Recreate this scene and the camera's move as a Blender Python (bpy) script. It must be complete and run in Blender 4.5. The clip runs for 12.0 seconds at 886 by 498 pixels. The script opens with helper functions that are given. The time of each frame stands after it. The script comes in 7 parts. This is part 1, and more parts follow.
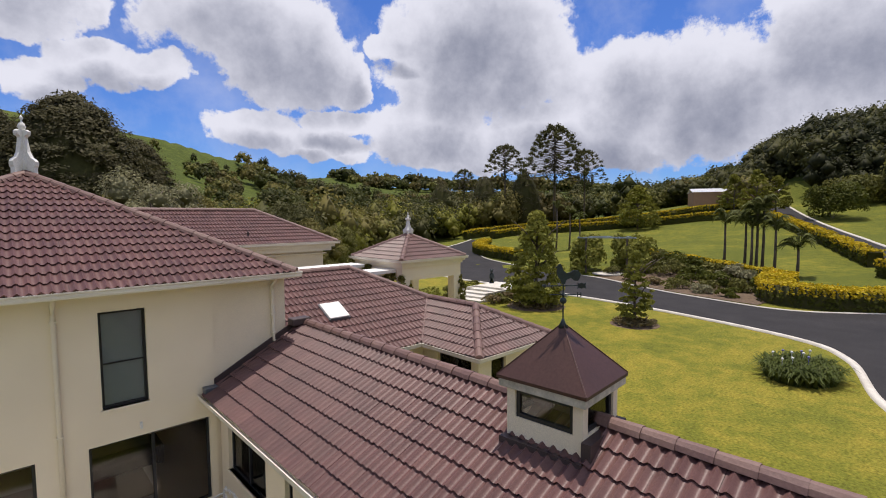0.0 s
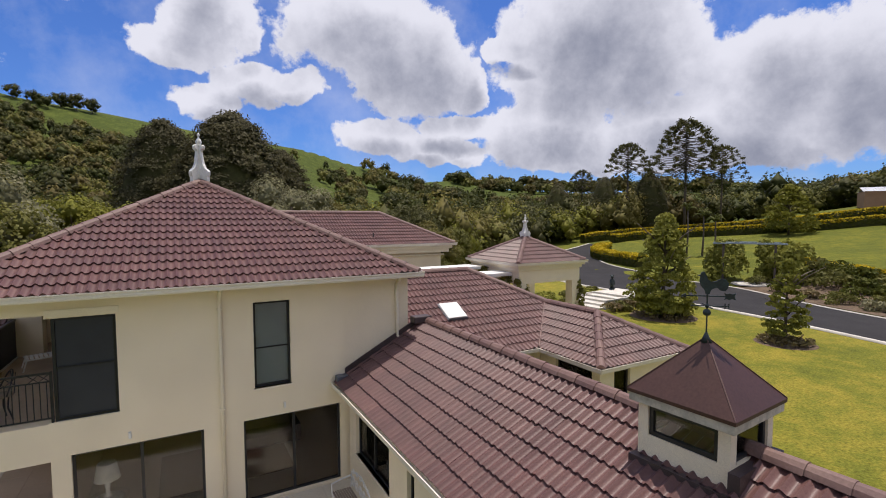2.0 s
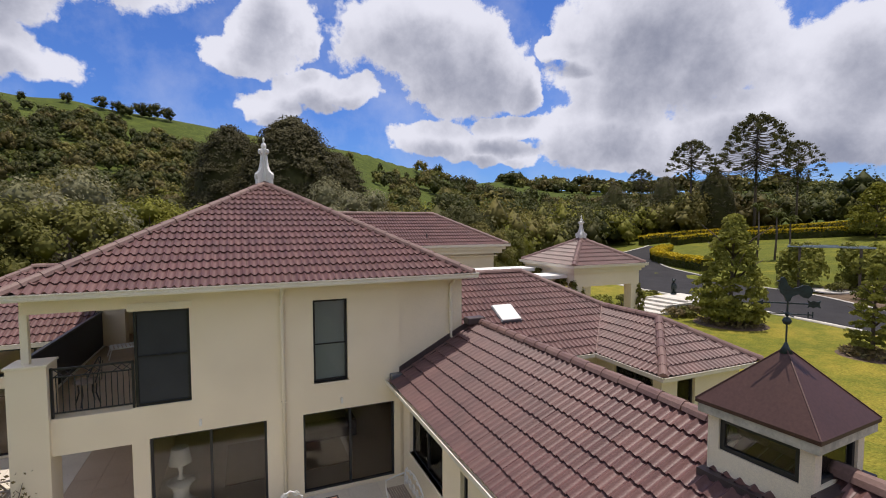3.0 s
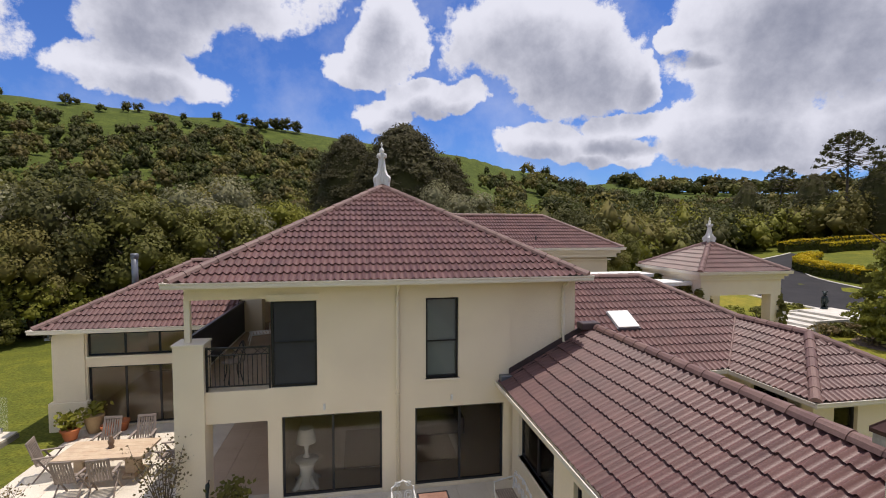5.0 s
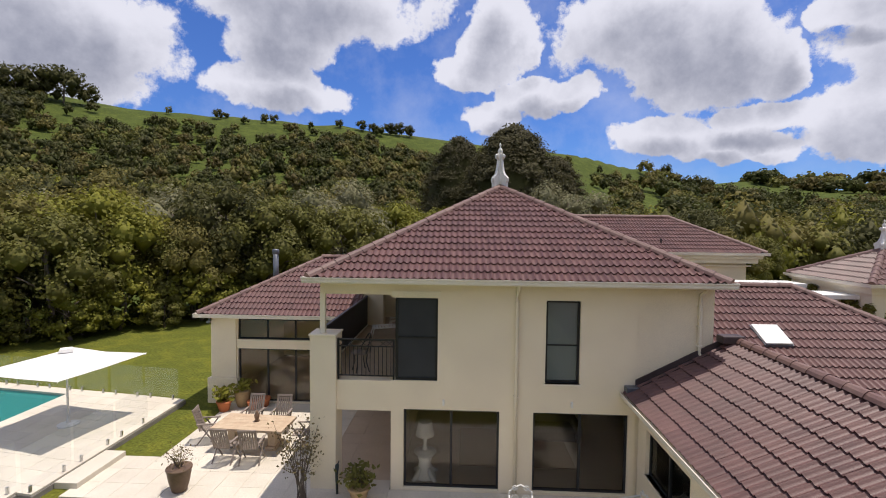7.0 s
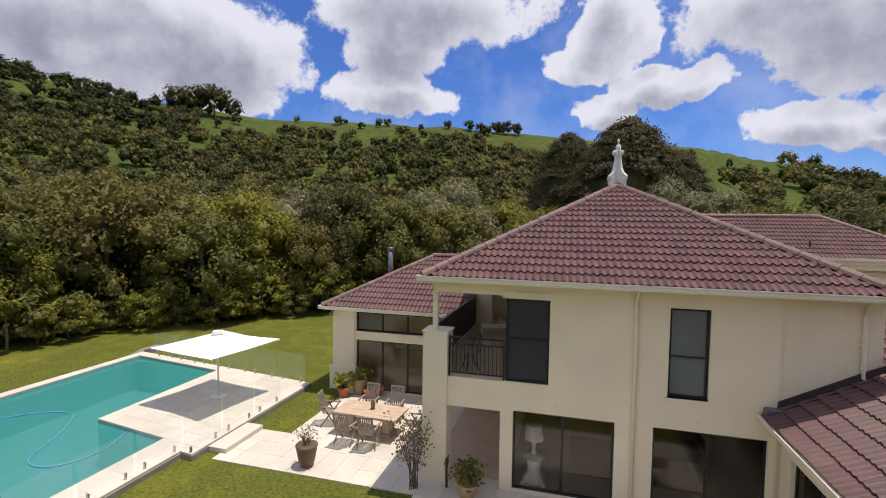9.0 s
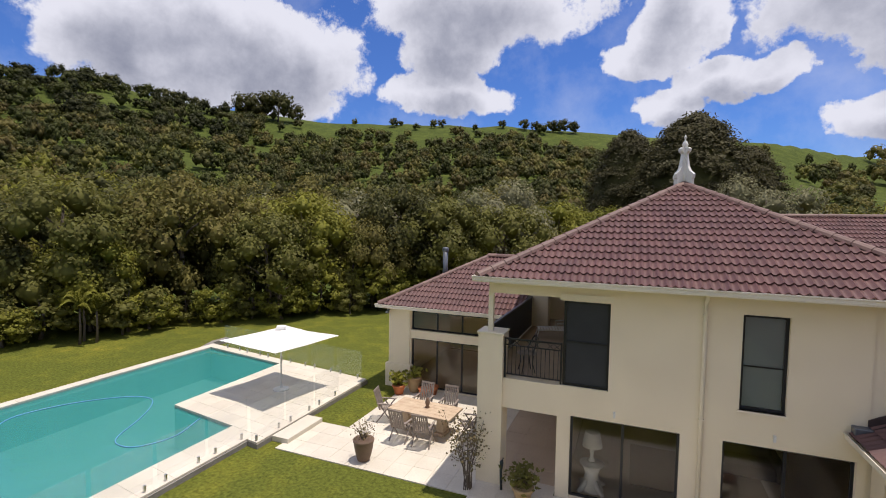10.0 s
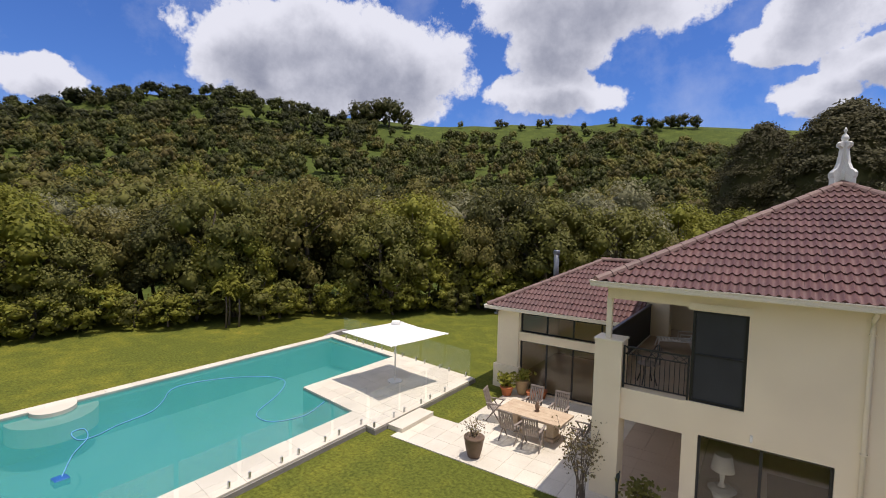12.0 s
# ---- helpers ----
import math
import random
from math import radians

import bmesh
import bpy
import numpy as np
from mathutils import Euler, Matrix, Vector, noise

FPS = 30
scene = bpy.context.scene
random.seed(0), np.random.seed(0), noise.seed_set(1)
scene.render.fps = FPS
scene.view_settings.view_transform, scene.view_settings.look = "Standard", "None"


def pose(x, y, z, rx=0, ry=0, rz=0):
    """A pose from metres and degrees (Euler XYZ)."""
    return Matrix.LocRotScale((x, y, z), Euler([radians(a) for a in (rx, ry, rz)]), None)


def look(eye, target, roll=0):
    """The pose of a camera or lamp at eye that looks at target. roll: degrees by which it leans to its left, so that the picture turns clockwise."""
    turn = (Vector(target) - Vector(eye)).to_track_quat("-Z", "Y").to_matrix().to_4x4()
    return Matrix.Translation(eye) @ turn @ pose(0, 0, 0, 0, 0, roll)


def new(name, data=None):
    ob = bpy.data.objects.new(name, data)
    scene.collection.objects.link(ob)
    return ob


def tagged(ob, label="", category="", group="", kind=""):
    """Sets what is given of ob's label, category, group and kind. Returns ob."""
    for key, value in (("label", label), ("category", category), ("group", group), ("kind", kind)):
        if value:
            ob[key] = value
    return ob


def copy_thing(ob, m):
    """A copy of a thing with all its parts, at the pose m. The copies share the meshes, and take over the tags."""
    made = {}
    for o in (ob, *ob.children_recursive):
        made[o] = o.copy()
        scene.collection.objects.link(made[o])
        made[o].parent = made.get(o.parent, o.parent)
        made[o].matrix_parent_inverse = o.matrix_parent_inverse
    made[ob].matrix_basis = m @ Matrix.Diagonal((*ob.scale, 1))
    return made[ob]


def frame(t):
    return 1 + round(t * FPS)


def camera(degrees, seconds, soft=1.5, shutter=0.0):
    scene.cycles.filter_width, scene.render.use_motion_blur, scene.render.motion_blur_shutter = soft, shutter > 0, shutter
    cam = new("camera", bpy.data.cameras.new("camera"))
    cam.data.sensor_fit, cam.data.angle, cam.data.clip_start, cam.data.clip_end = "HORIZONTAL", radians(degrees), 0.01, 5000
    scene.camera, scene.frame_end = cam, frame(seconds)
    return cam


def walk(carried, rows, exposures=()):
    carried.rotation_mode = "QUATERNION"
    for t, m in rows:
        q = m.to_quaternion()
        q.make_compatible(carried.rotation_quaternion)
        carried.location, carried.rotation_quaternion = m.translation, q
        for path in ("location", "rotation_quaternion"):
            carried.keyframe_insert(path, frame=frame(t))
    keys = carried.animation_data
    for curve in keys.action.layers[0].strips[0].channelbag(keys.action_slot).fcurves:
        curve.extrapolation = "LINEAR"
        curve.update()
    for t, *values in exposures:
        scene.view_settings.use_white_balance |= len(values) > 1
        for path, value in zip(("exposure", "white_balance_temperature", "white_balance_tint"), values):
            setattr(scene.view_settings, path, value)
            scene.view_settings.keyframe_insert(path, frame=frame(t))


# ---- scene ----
cam = camera(86.7, 12.0, soft=1.0)
PATH = [
    (0, (0.175, -1.788, 6.793), (1.538, -0.331, 6.659), -0.4),
    (0.5, (0.158, -1.76, 6.788), (1.453, -0.241, 6.658), -0.4),
    (1, (0.123, -1.733, 6.788), (1.327, -0.141, 6.663), -0.3),
    (1.5, (0.08, -1.702, 6.787), (1.174, -0.033, 6.665), -0.2),
    (2, (0.045, -1.679, 6.794), (1.023, 0.062, 6.673), -0.2),
    (2.5, (0.023, -1.65, 6.791), (0.906, 0.141, 6.673), -0.1),
    (3, (-0.011, -1.624, 6.791), (0.77, 0.214, 6.675), -0.1),
    (5, (-0.161, -1.542, 6.712), (0.194, 0.423, 6.61), 0.1),
    (5.5, (-0.254, -1.51, 6.707), (0.005, 0.47, 6.605), 0.2),
    (6, (-0.336, -1.498, 6.707), (-0.184, 0.493, 6.605), 0.3),
    (6.5, (-0.424, -1.481, 6.704), (-0.401, 0.516, 6.602), 0.5),
    (7, (-0.519, -1.465, 6.704), (-0.612, 0.531, 6.602), 0.6),
    (9, (-0.681, -1.499, 6.747), (-1.214, 0.426, 6.634), 0.8),
    (9.5, (-0.711, -1.485, 6.746), (-1.359, 0.403, 6.631), 0.8),
    (10, (-0.754, -1.516, 6.747), (-1.501, 0.336, 6.632), 0.9),
    (10.5, (-0.812, -1.587, 6.748), (-1.662, 0.22, 6.633), 1.0),
    (11, (-0.858, -1.641, 6.745), (-1.806, 0.116, 6.63), 1.2),
    (11.5, (-0.913, -1.717, 6.749), (-1.954, -0.013, 6.633), 1.3),
    (12, (-0.988, -1.798, 6.754), (-2.116, -0.151, 6.636), 1.4),
]
walk(cam, [(t, look(eye, target, roll)) for t, eye, target, roll in PATH], exposures=[(0.0, 0.0, 6500, 15), (12.0, 0.0, 6500, 15)])

# ---- world, sun ----
SUN_DIR = Vector((0.19, 0.085, 0.98)).normalized()   # towards the sun
sun = new("sun", bpy.data.lights.new("sun", "SUN"))
sun.data.energy, sun.data.angle, sun.data.color = 4.2, radians(0.6), (1.0, 0.93, 0.82)
sun.matrix_world = look((0, 0, 60), Vector((0, 0, 60)) - SUN_DIR)


def tree_of(material):
    return material.node_tree.nodes, material.node_tree.links


world = bpy.data.worlds.new("sky")
scene.world = world
world.use_nodes = True
wn, wl = world.node_tree.nodes, world.node_tree.links
wn.clear()


def wmath(op, a, b=None, clamp=False):
    n = wn.new("ShaderNodeMath")
    n.operation, n.use_clamp = op, clamp
    for i, v in enumerate((a, b)):
        if v is None:
            continue
        if isinstance(v, (int, float)):
            n.inputs[i].default_value = v
        else:
            wl.new(v, n.inputs[i])
    return n.outputs[0]


def sky_world():
    sky = wn.new("ShaderNodeTexSky")
    sky.sky_type, sky.sun_disc = "NISHITA", False
    sky.sun_elevation = math.asin(SUN_DIR.z)
    sky.sun_rotation = math.atan2(SUN_DIR.x, SUN_DIR.y)
    sky.air_density, sky.dust_density, sky.ozone_density = 1.0, 0.4, 2.5
    co = wn.new("ShaderNodeTexCoord")
    sep = wn.new("ShaderNodeSeparateXYZ")
    wl.new(co.outputs["Generated"], sep.inputs[0])
    dx, dy, dz = sep.outputs
    az = wmath("MULTIPLY", wmath("ARCTAN2", dx, dy), 57.2958)
    el = wmath("MULTIPLY", wmath("ARCSINE", dz), 57.2958)
    # banks of cumulus: azimuth, elevation, half width, half height (degrees)
    banks = ((60, 7.5, 12, 2.4), (46, 7.5, 6, 1.8), (27, 8.5, 6, 1.5), (20, 21, 11, 4.8), (25, 18, 8, 5.2), (32, 16, 3, 3.0), (21, 10, 6, 2.3), (31, 11, 5, 1.4), (38, 19, 3, 1.1), (48, 21, 10, 6.3), (50, 16, 13, 4.3),
             (42, 10, 8, 3.0), (65, 14, 6, 4.7), (72, 12, 9, 6.2), (84, 15, 9, 6.3), (57, 9, 10, 3.2), (-56, 18, 7, 5.7), (-44, 17, 11, 5.8), (-49, 21, 11, 3.2),
             (-18, 24, 14, 3.9), (-22, 20, 7, 2.9), (-21, 15, 7, 2.5), (3, 21, 4, 4.6), (0, 18, 4, 2.2), (8, 15, 6, 2.0), (3, 13, 4, 1.6), (-75, 12, 4, 1.6))

    def noise_at(vec, scale, detail, rough):
        n = wn.new("ShaderNodeTexNoise")
        n.inputs["Scale"].default_value, n.inputs["Detail"].default_value, n.inputs["Roughness"].default_value = scale, detail, rough
        wl.new(vec, n.inputs["Vector"])
        return n

    def density(lift, ragged):
        """How thick the cloud is in a direction, looked up `lift` degrees higher."""
        up = wn.new("ShaderNodeVectorMath")
        up.operation = "ADD"
        wl.new(co.outputs["Generated"], up.inputs[0])
        up.inputs[1].default_value = (0, 0, lift / 57.3)
        warp = noise_at(up.outputs[0], 6.0, 6, 0.55)
        wsep = wn.new("ShaderNodeSeparateColor")
        wl.new(warp.outputs["Color"], wsep.inputs[0])
        waz = wmath("ADD", az, wmath("MULTIPLY", wmath("SUBTRACT", wsep.outputs[0], 0.5), 13.0))
        wel = wmath("ADD", wmath("ADD", el, lift), wmath("MULTIPLY", wmath("SUBTRACT", wsep.outputs[1], 0.5), 7.0))
        total = None
        for a, e, w, h in banks:
            u = wmath("DIVIDE", wmath("SUBTRACT", waz, a), w * 1.12)
            v = wmath("DIVIDE", wmath("SUBTRACT", wel, e), h * 1.15)
            d = wmath("SUBTRACT", 1.0, wmath("ADD", wmath("MULTIPLY", u, u), wmath("MULTIPLY", v, v)))
            total = d if total is None else wmath("SMOOTH_MAX", total, d)
            if total.node.operation == "SMOOTH_MAX":
                total.node.inputs[2].default_value = 0.25
        # the rest of the dome: scattered cumulus
        rest = noise_at(up.outputs[0], 2.6, 8, 0.55)
        high = wmath("MULTIPLY", wmath("SUBTRACT", el, 27.0), 0.10, clamp=True)
        wide = wmath("MULTIPLY", wmath("SUBTRACT", wmath("ABSOLUTE", wmath("SUBTRACT", az, 8.0)), 88.0), 0.06, clamp=True)
        rest_d = wmath("ADD", wmath("MULTIPLY", wmath("SUBTRACT", rest.outputs["Fac"], 0.44), 6.0),
                       wmath("MULTIPLY", wmath("SUBTRACT", 1.0, wmath("MAXIMUM", high, wide)), -9.0))
        fine = noise_at(up.outputs[0], 17.0, 12, 0.66)
        return wmath("ADD", wmath("MAXIMUM", total, rest_d), wmath("MULTIPLY", wmath("SUBTRACT", fine.outputs["Fac"], 0.5), ragged))

    dens = density(0.0, 1.7)
    above = density(2.2, 0.7)
    cover = wn.new("ShaderNodeMapRange")
    cover.interpolation_type = "SMOOTHSTEP"
    cover.inputs["From Min"].default_value, cover.inputs["From Max"].default_value = -0.08, 0.24
    wl.new(dens, cover.inputs["Value"])
    # sunlit where little cloud lies above, grey underneath
    core = wn.new("ShaderNodeMapRange")
    core.interpolation_type = "SMOOTHSTEP"
    core.inputs["From Min"].default_value, core.inputs["From Max"].default_value = 0.0, 1.55
    billow = noise_at(co.outputs["Generated"], 7.0, 7, 0.55)
    wl.new(wmath("ADD", wmath("ADD", wmath("MULTIPLY", above, 0.85), wmath("MULTIPLY", dens, 0.25)), wmath("MULTIPLY", wmath("SUBTRACT", billow.outputs["Fac"], 0.5), 1.5)), core.inputs["Value"])
    cloud = wn.new("ShaderNodeMix")
    cloud.data_type = "RGBA"
    wl.new(core.outputs[0], cloud.inputs[0])
    cloud.inputs[6].default_value, cloud.inputs[7].default_value = (7.7, 7.95, 8.7, 1), (2.35, 2.6, 3.4, 1)
    tint = wn.new("ShaderNodeMix")
    tint.data_type, tint.blend_type = "RGBA", "MULTIPLY"
    tint.inputs[0].default_value = 1.0
    wl.new(sky.outputs[0], tint.inputs[6])
    tint.inputs[7].default_value = (0.45, 0.72, 1.25, 1)
    both = wn.new("ShaderNodeMix")
    both.data_type = "RGBA"
    veil = wmath("MULTIPLY", wmath("MULTIPLY", wmath("SUBTRACT", noise_at(co.outputs["Generated"], 4.5, 9, 0.62).outputs["Fac"], 0.44), 3.4, clamp=True), 0.34)
    wl.new(wmath("MAXIMUM", cover.outputs[0], veil), both.inputs[0])
    wl.new(tint.outputs[2], both.inputs[6])
    wl.new(cloud.outputs[2], both.inputs[7])
    bg = wn.new("ShaderNodeBackground")
    bg.inputs["Strength"].default_value = 0.1
    wl.new(both.outputs[2], bg.inputs["Color"])
    out = wn.new("ShaderNodeOutputWorld")
    wl.new(bg.outputs[0], out.inputs[0])


sky_world()


# ---- materials ----
def material(name, base, other=None, rough=0.7, scale=3.0, fine=40.0, bump=0.15, metal=0.0, spec=0.4, island=0.0, instance=0.0, coords="Object", patch=0.5, depth=0.01):
    """A surface with two scales of colour variation and a fine relief."""
    m = bpy.data.materials.new(name)
    m.use_nodes = True
    n, l = tree_of(m)
    b = n["Principled BSDF"]
    b.inputs["Roughness"].default_value, b.inputs["Metallic"].default_value = rough, metal
    b.inputs["Specular IOR Level"].default_value = spec
    co = n.new("ShaderNodeTexCoord")
    big = n.new("ShaderNodeTexNoise")
    big.inputs["Scale"].default_value, big.inputs["Detail"].default_value = scale, 5
    small = n.new("ShaderNodeTexNoise")
    small.inputs["Scale"].default_value, small.inputs["Detail"].default_value = fine, 4
    src = co.outputs["Object"]
    if coords == "World":
        src = n.new("ShaderNodeNewGeometry").outputs["Position"]
    l.new(src, big.inputs["Vector"])
    l.new(src, small.inputs["Vector"])
    other = other or tuple(c * 0.75 for c in base)
    mix = n.new("ShaderNodeMix")
    mix.data_type = "RGBA"
    ramp = n.new("ShaderNodeMapRange")
    ramp.inputs["From Min"].default_value, ramp.inputs["From Max"].default_value = 0.5 - patch * 0.4, 0.5 + patch * 0.4
    l.new(big.outputs["Fac"], ramp.inputs["Value"])
    l.new(ramp.outputs[0], mix.inputs[0])
    mix.inputs[6].default_value, mix.inputs[7].default_value = (*base, 1), (*other, 1)
    hsv = n.new("ShaderNodeHueSaturation")
    l.new(mix.outputs[2], hsv.inputs["Color"])
    val = n.new("ShaderNodeMapRange")
    val.inputs["From Min"].default_value, val.inputs["From Max"].default_value = 0.25, 0.75
    val.inputs["To Min"].default_value, val.inputs["To Max"].default_value = 0.85, 1.15
    l.new(small.outputs["Fac"], val.inputs["Value"])
    value = val.outputs[0]
    for amount, node, socket in ((island, "ShaderNodeNewGeometry", "Random Per Island"), (instance, "ShaderNodeObjectInfo", "Random")):
        if amount:
            r = n.new(node)
            vary = n.new("ShaderNodeMapRange")
            vary.inputs["To Min"].default_value, vary.inputs["To Max"].default_value = 1 - amount, 1 + amount
            l.new(r.outputs[socket], vary.inputs["Value"])
            mul = n.new("ShaderNodeMath")
            mul.operation = "MULTIPLY"
            l.new(value, mul.inputs[0])
            l.new(vary.outputs[0], mul.inputs[1])
            value = mul.outputs[0]
            hue = n.new("ShaderNodeMapRange")
            hue.inputs["To Min"].default_value, hue.inputs["To Max"].default_value = 0.5 - amount * 0.04, 0.5 + amount * 0.04
            l.new(r.outputs[socket], hue.inputs["Value"])
            l.new(hue.outputs[0], hsv.inputs["Hue"])
    l.new(value, hsv.inputs["Value"])
    l.new(hsv.outputs[0], b.inputs["Base Color"])
    if bump:
        bp = n.new("ShaderNodeBump")
        bp.inputs["Strength"].default_value, bp.inputs["Distance"].default_value = bump, depth
        l.new(small.outputs["Fac"], bp.inputs["Height"])
        l.new(bp.outputs[0], b.inputs["Normal"])
    return m


def glass(name, colour=(0.9, 0.95, 0.95), alpha=0.15, rough=0.02):
    """Thin pane: mostly see-through, with a real gloss."""
    m = bpy.data.materials.new(name)
    m.use_nodes = True
    n, l = tree_of(m)
    b = n["Principled BSDF"]
    b.inputs["Base Color"].default_value = (*colour, 1)
    b.inputs["Roughness"].default_value, b.inputs["Alpha"].default_value = rough, alpha
    b.inputs["IOR"].default_value = 1.5
    return m


RENDER = material("cream_render", (0.84, 0.745, 0.565), (0.755, 0.665, 0.50), 0.85, 0.8, 90, 0.16)
TRIM = material("cream_paint", (0.82, 0.75, 0.60), (0.76, 0.69, 0.54), 0.5, 1.0, 60, 0.03)
GUTTER = material("gutter_paint", (0.80, 0.75, 0.65), (0.72, 0.66, 0.56), 0.4, 1.2, 50, 0.03)
TILE = material("roof_tile", (0.150, 0.074, 0.067), (0.108, 0.057, 0.052), 0.47, 1.6, 45, 0.25, instance=0.10, coords="World", spec=0.36)
TILE_FIELD = material("roof_tile_field", (0.150, 0.074, 0.067), (0.108, 0.057, 0.052), 0.47, 1.6, 45, 0.25, island=0.10, coords="World", spec=0.36)
CAP = material("ridge_cap", (0.15, 0.085, 0.075), (0.19, 0.118, 0.10), 0.6, 2.5, 30, 0.3, instance=0.14, coords="World")
DARK = material("black_aluminium", (0.012, 0.013, 0.016), (0.02, 0.02, 0.024), 0.35, 2, 60, 0.02)
SCREEN = material("dark_mesh_screen", (0.03, 0.034, 0.042), (0.022, 0.025, 0.032), 0.55, 1.5, 300, 0.1)
BLIND = material("grey_blind", (0.31, 0.36, 0.375), (0.26, 0.31, 0.325), 0.45, 0.8, 60, 0.03)
LEAD = material("grey_lead", (0.20, 0.22, 0.25), (0.13, 0.14, 0.16), 0.45, 3, 40, 0.2, metal=0.5)
FLASH = material("dark_flashing", (0.05, 0.035, 0.035), (0.07, 0.05, 0.05), 0.5, 3, 40, 0.2)
STONE = material("cream_paving", (0.66, 0.605, 0.51), (0.58, 0.53, 0.435), 0.75, 1.1, 50, 0.2, instance=0.06, coords="World")
GROUT = material("paving_joint", (0.60, 0.55, 0.46), None, 0.9, 4, 60, 0.2)
WHITE = material("white_paint", (0.80, 0.80, 0.77), (0.70, 0.69, 0.65), 0.5, 3, 40, 0.1)


def clear_pane(name, tint, ior):
    """Clear tinted glass with a mirror gloss that grows towards grazing."""
    m = bpy.data.materials.new(name)
    m.use_nodes = True
    n, l = tree_of(m)
    n.clear()
    out, mix = n.new("ShaderNodeOutputMaterial"), n.new("ShaderNodeMixShader")
    thru, gloss, fres = n.new("ShaderNodeBsdfTransparent"), n.new("ShaderNodeBsdfGlossy"), n.new("ShaderNodeFresnel")
    thru.inputs["Color"].default_value = (*tint, 1)
    gloss.inputs["Roughness"].default_value, fres.inputs["IOR"].default_value = 0.015, ior
    l.new(fres.outputs[0], mix.inputs[0])
    l.new(thru.outputs[0], mix.inputs[1])
    l.new(gloss.outputs[0], mix.inputs[2])
    l.new(mix.outputs[0], out.inputs[0])
    return m


PANE = clear_pane("window_glass", (0.93, 0.92, 0.89), 1.40)
FENCE_GLASS = glass("fence_glass", (0.75, 0.88, 0.85), 0.07)


# ---- builders ----
def part(name, bm, mat, parent=None, label="", smooth=False):
    me = bpy.data.meshes.new(name)
    bm.to_mesh(me)
    bm.free()
    me.materials.append(mat)
    if smooth:
        for p in me.polygons:
            p.use_smooth = True
    ob = new(name, me)
    if parent:
        ob.parent = parent
    if label:
        ob["label"] = label
    return ob


def box(bm, x0, x1, y0, y1, z0, z1, bevel=0.0):
    vs = [bm.verts.new((x, y, z)) for z in (z0, z1) for x, y in ((x0, y0), (x1, y0), (x1, y1), (x0, y1))]
    fs = [bm.faces.new([vs[i] for i in f]) for f in ((3, 2, 1, 0), (4, 5, 6, 7), (0, 1, 5, 4), (1, 2, 6, 5), (2, 3, 7, 6), (3, 0, 4, 7))]
    if bevel:
        bmesh.ops.bevel(bm, geom=list({e for f in fs for e in f.edges}), offset=bevel, segments=2, affect="EDGES", profile=0.5)
    return bm


def boxes(*rows, bevel=0.0):
    bm = bmesh.new()
    for r in rows:
        box(bm, *r, bevel=bevel)
    return bm


def lathe(profile, n=20, bm=None, at=(0, 0, 0)):
    """A turned body from (radius, height) pairs."""
    bm = bm or bmesh.new()
    rings = []
    for r, z in profile:
        rings.append([bm.verts.new((at[0] + r * math.cos(2 * math.pi * k / n), at[1] + r * math.sin(2 * math.pi * k / n), at[2] + z)) for k in range(n)])
    for a, b in zip(rings, rings[1:]):
        for k in range(n):
            bm.faces.new((a[k], a[(k + 1) % n], b[(k + 1) % n], b[k]))
    bm.faces.new(rings[0][::-1])
    bm.faces.new(rings[-1])
    return bm


def tube(bm, points, radius, n=8):
    """A round bar along points; radius may be one number or one for each point."""
    pts = [Vector(p) for p in points]
    rads = radius if isinstance(radius, (list, tuple)) else [radius] * len(pts)
    rings = []
    for i, p in enumerate(pts):
        d = (pts[min(i + 1, len(pts) - 1)] - pts[max(i - 1, 0)]).normalized()
        side = d.cross(Vector((0, 0, 1)) if abs(d.z) < 0.95 else Vector((1, 0, 0))).normalized()
        up = side.cross(d)
        rings.append([bm.verts.new(p + rads[i] * (side * math.cos(2 * math.pi * k / n) + up * math.sin(2 * math.pi * k / n))) for k in range(n)])
    for a, b in zip(rings, rings[1:]):
        for k in range(n):
            bm.faces.new((a[k], a[(k + 1) % n], b[(k + 1) % n], b[k]))
    bm.faces.new(rings[0][::-1])
    bm.faces.new(rings[-1])
    return bm


def extrude(outline, depth, bm=None):
    """A plate in the x-z plane from an outline, depth along y."""
    bm = bm or bmesh.new()
    a = [bm.verts.new((x, -depth / 2, z)) for x, z in outline]
    b = [bm.verts.new((x, depth / 2, z)) for x, z in outline]
    bm.faces.new(a)
    bm.faces.new(b[::-1])
    for i in range(len(a)):
        j = (i + 1) % len(a)
        bm.faces.new((a[j], a[i], b[i], b[j]))
    return bm


def wall(name, axis, at, thick, lo, hi, z0, z1, holes=(), mat=None, label=""):
    """A wall along axis ('x' or 'y') whose outer face lies at `at`; holes (a, b, za, zb) go through."""
    bm = bmesh.new()
    cuts = sorted({lo, hi, *[v for h in holes for v in h[:2]]})
    for a, b in zip(cuts, cuts[1:]):
        mid = (a + b) / 2
        spans, z = [], z0
        for h in sorted((h for h in holes if h[0] < mid < h[1]), key=lambda h: h[2]):
            spans.append((z, h[2]))
            z = h[3]
        spans.append((z, z1))
        for za, zb in spans:
            if zb - za > 1e-4:
                if axis == "x":
                    box(bm, a, b, min(at, at + thick), max(at, at + thick), za, zb)
                else:
                    box(bm, min(at, at + thick), max(at, at + thick), a, b, za, zb)
    bmesh.ops.remove_doubles(bm, verts=bm.verts, dist=1e-5)
    ob = part(name, bm, mat or RENDER)
    return tagged(ob, label or "cream rendered masonry house wall", "wall", kind="structure")


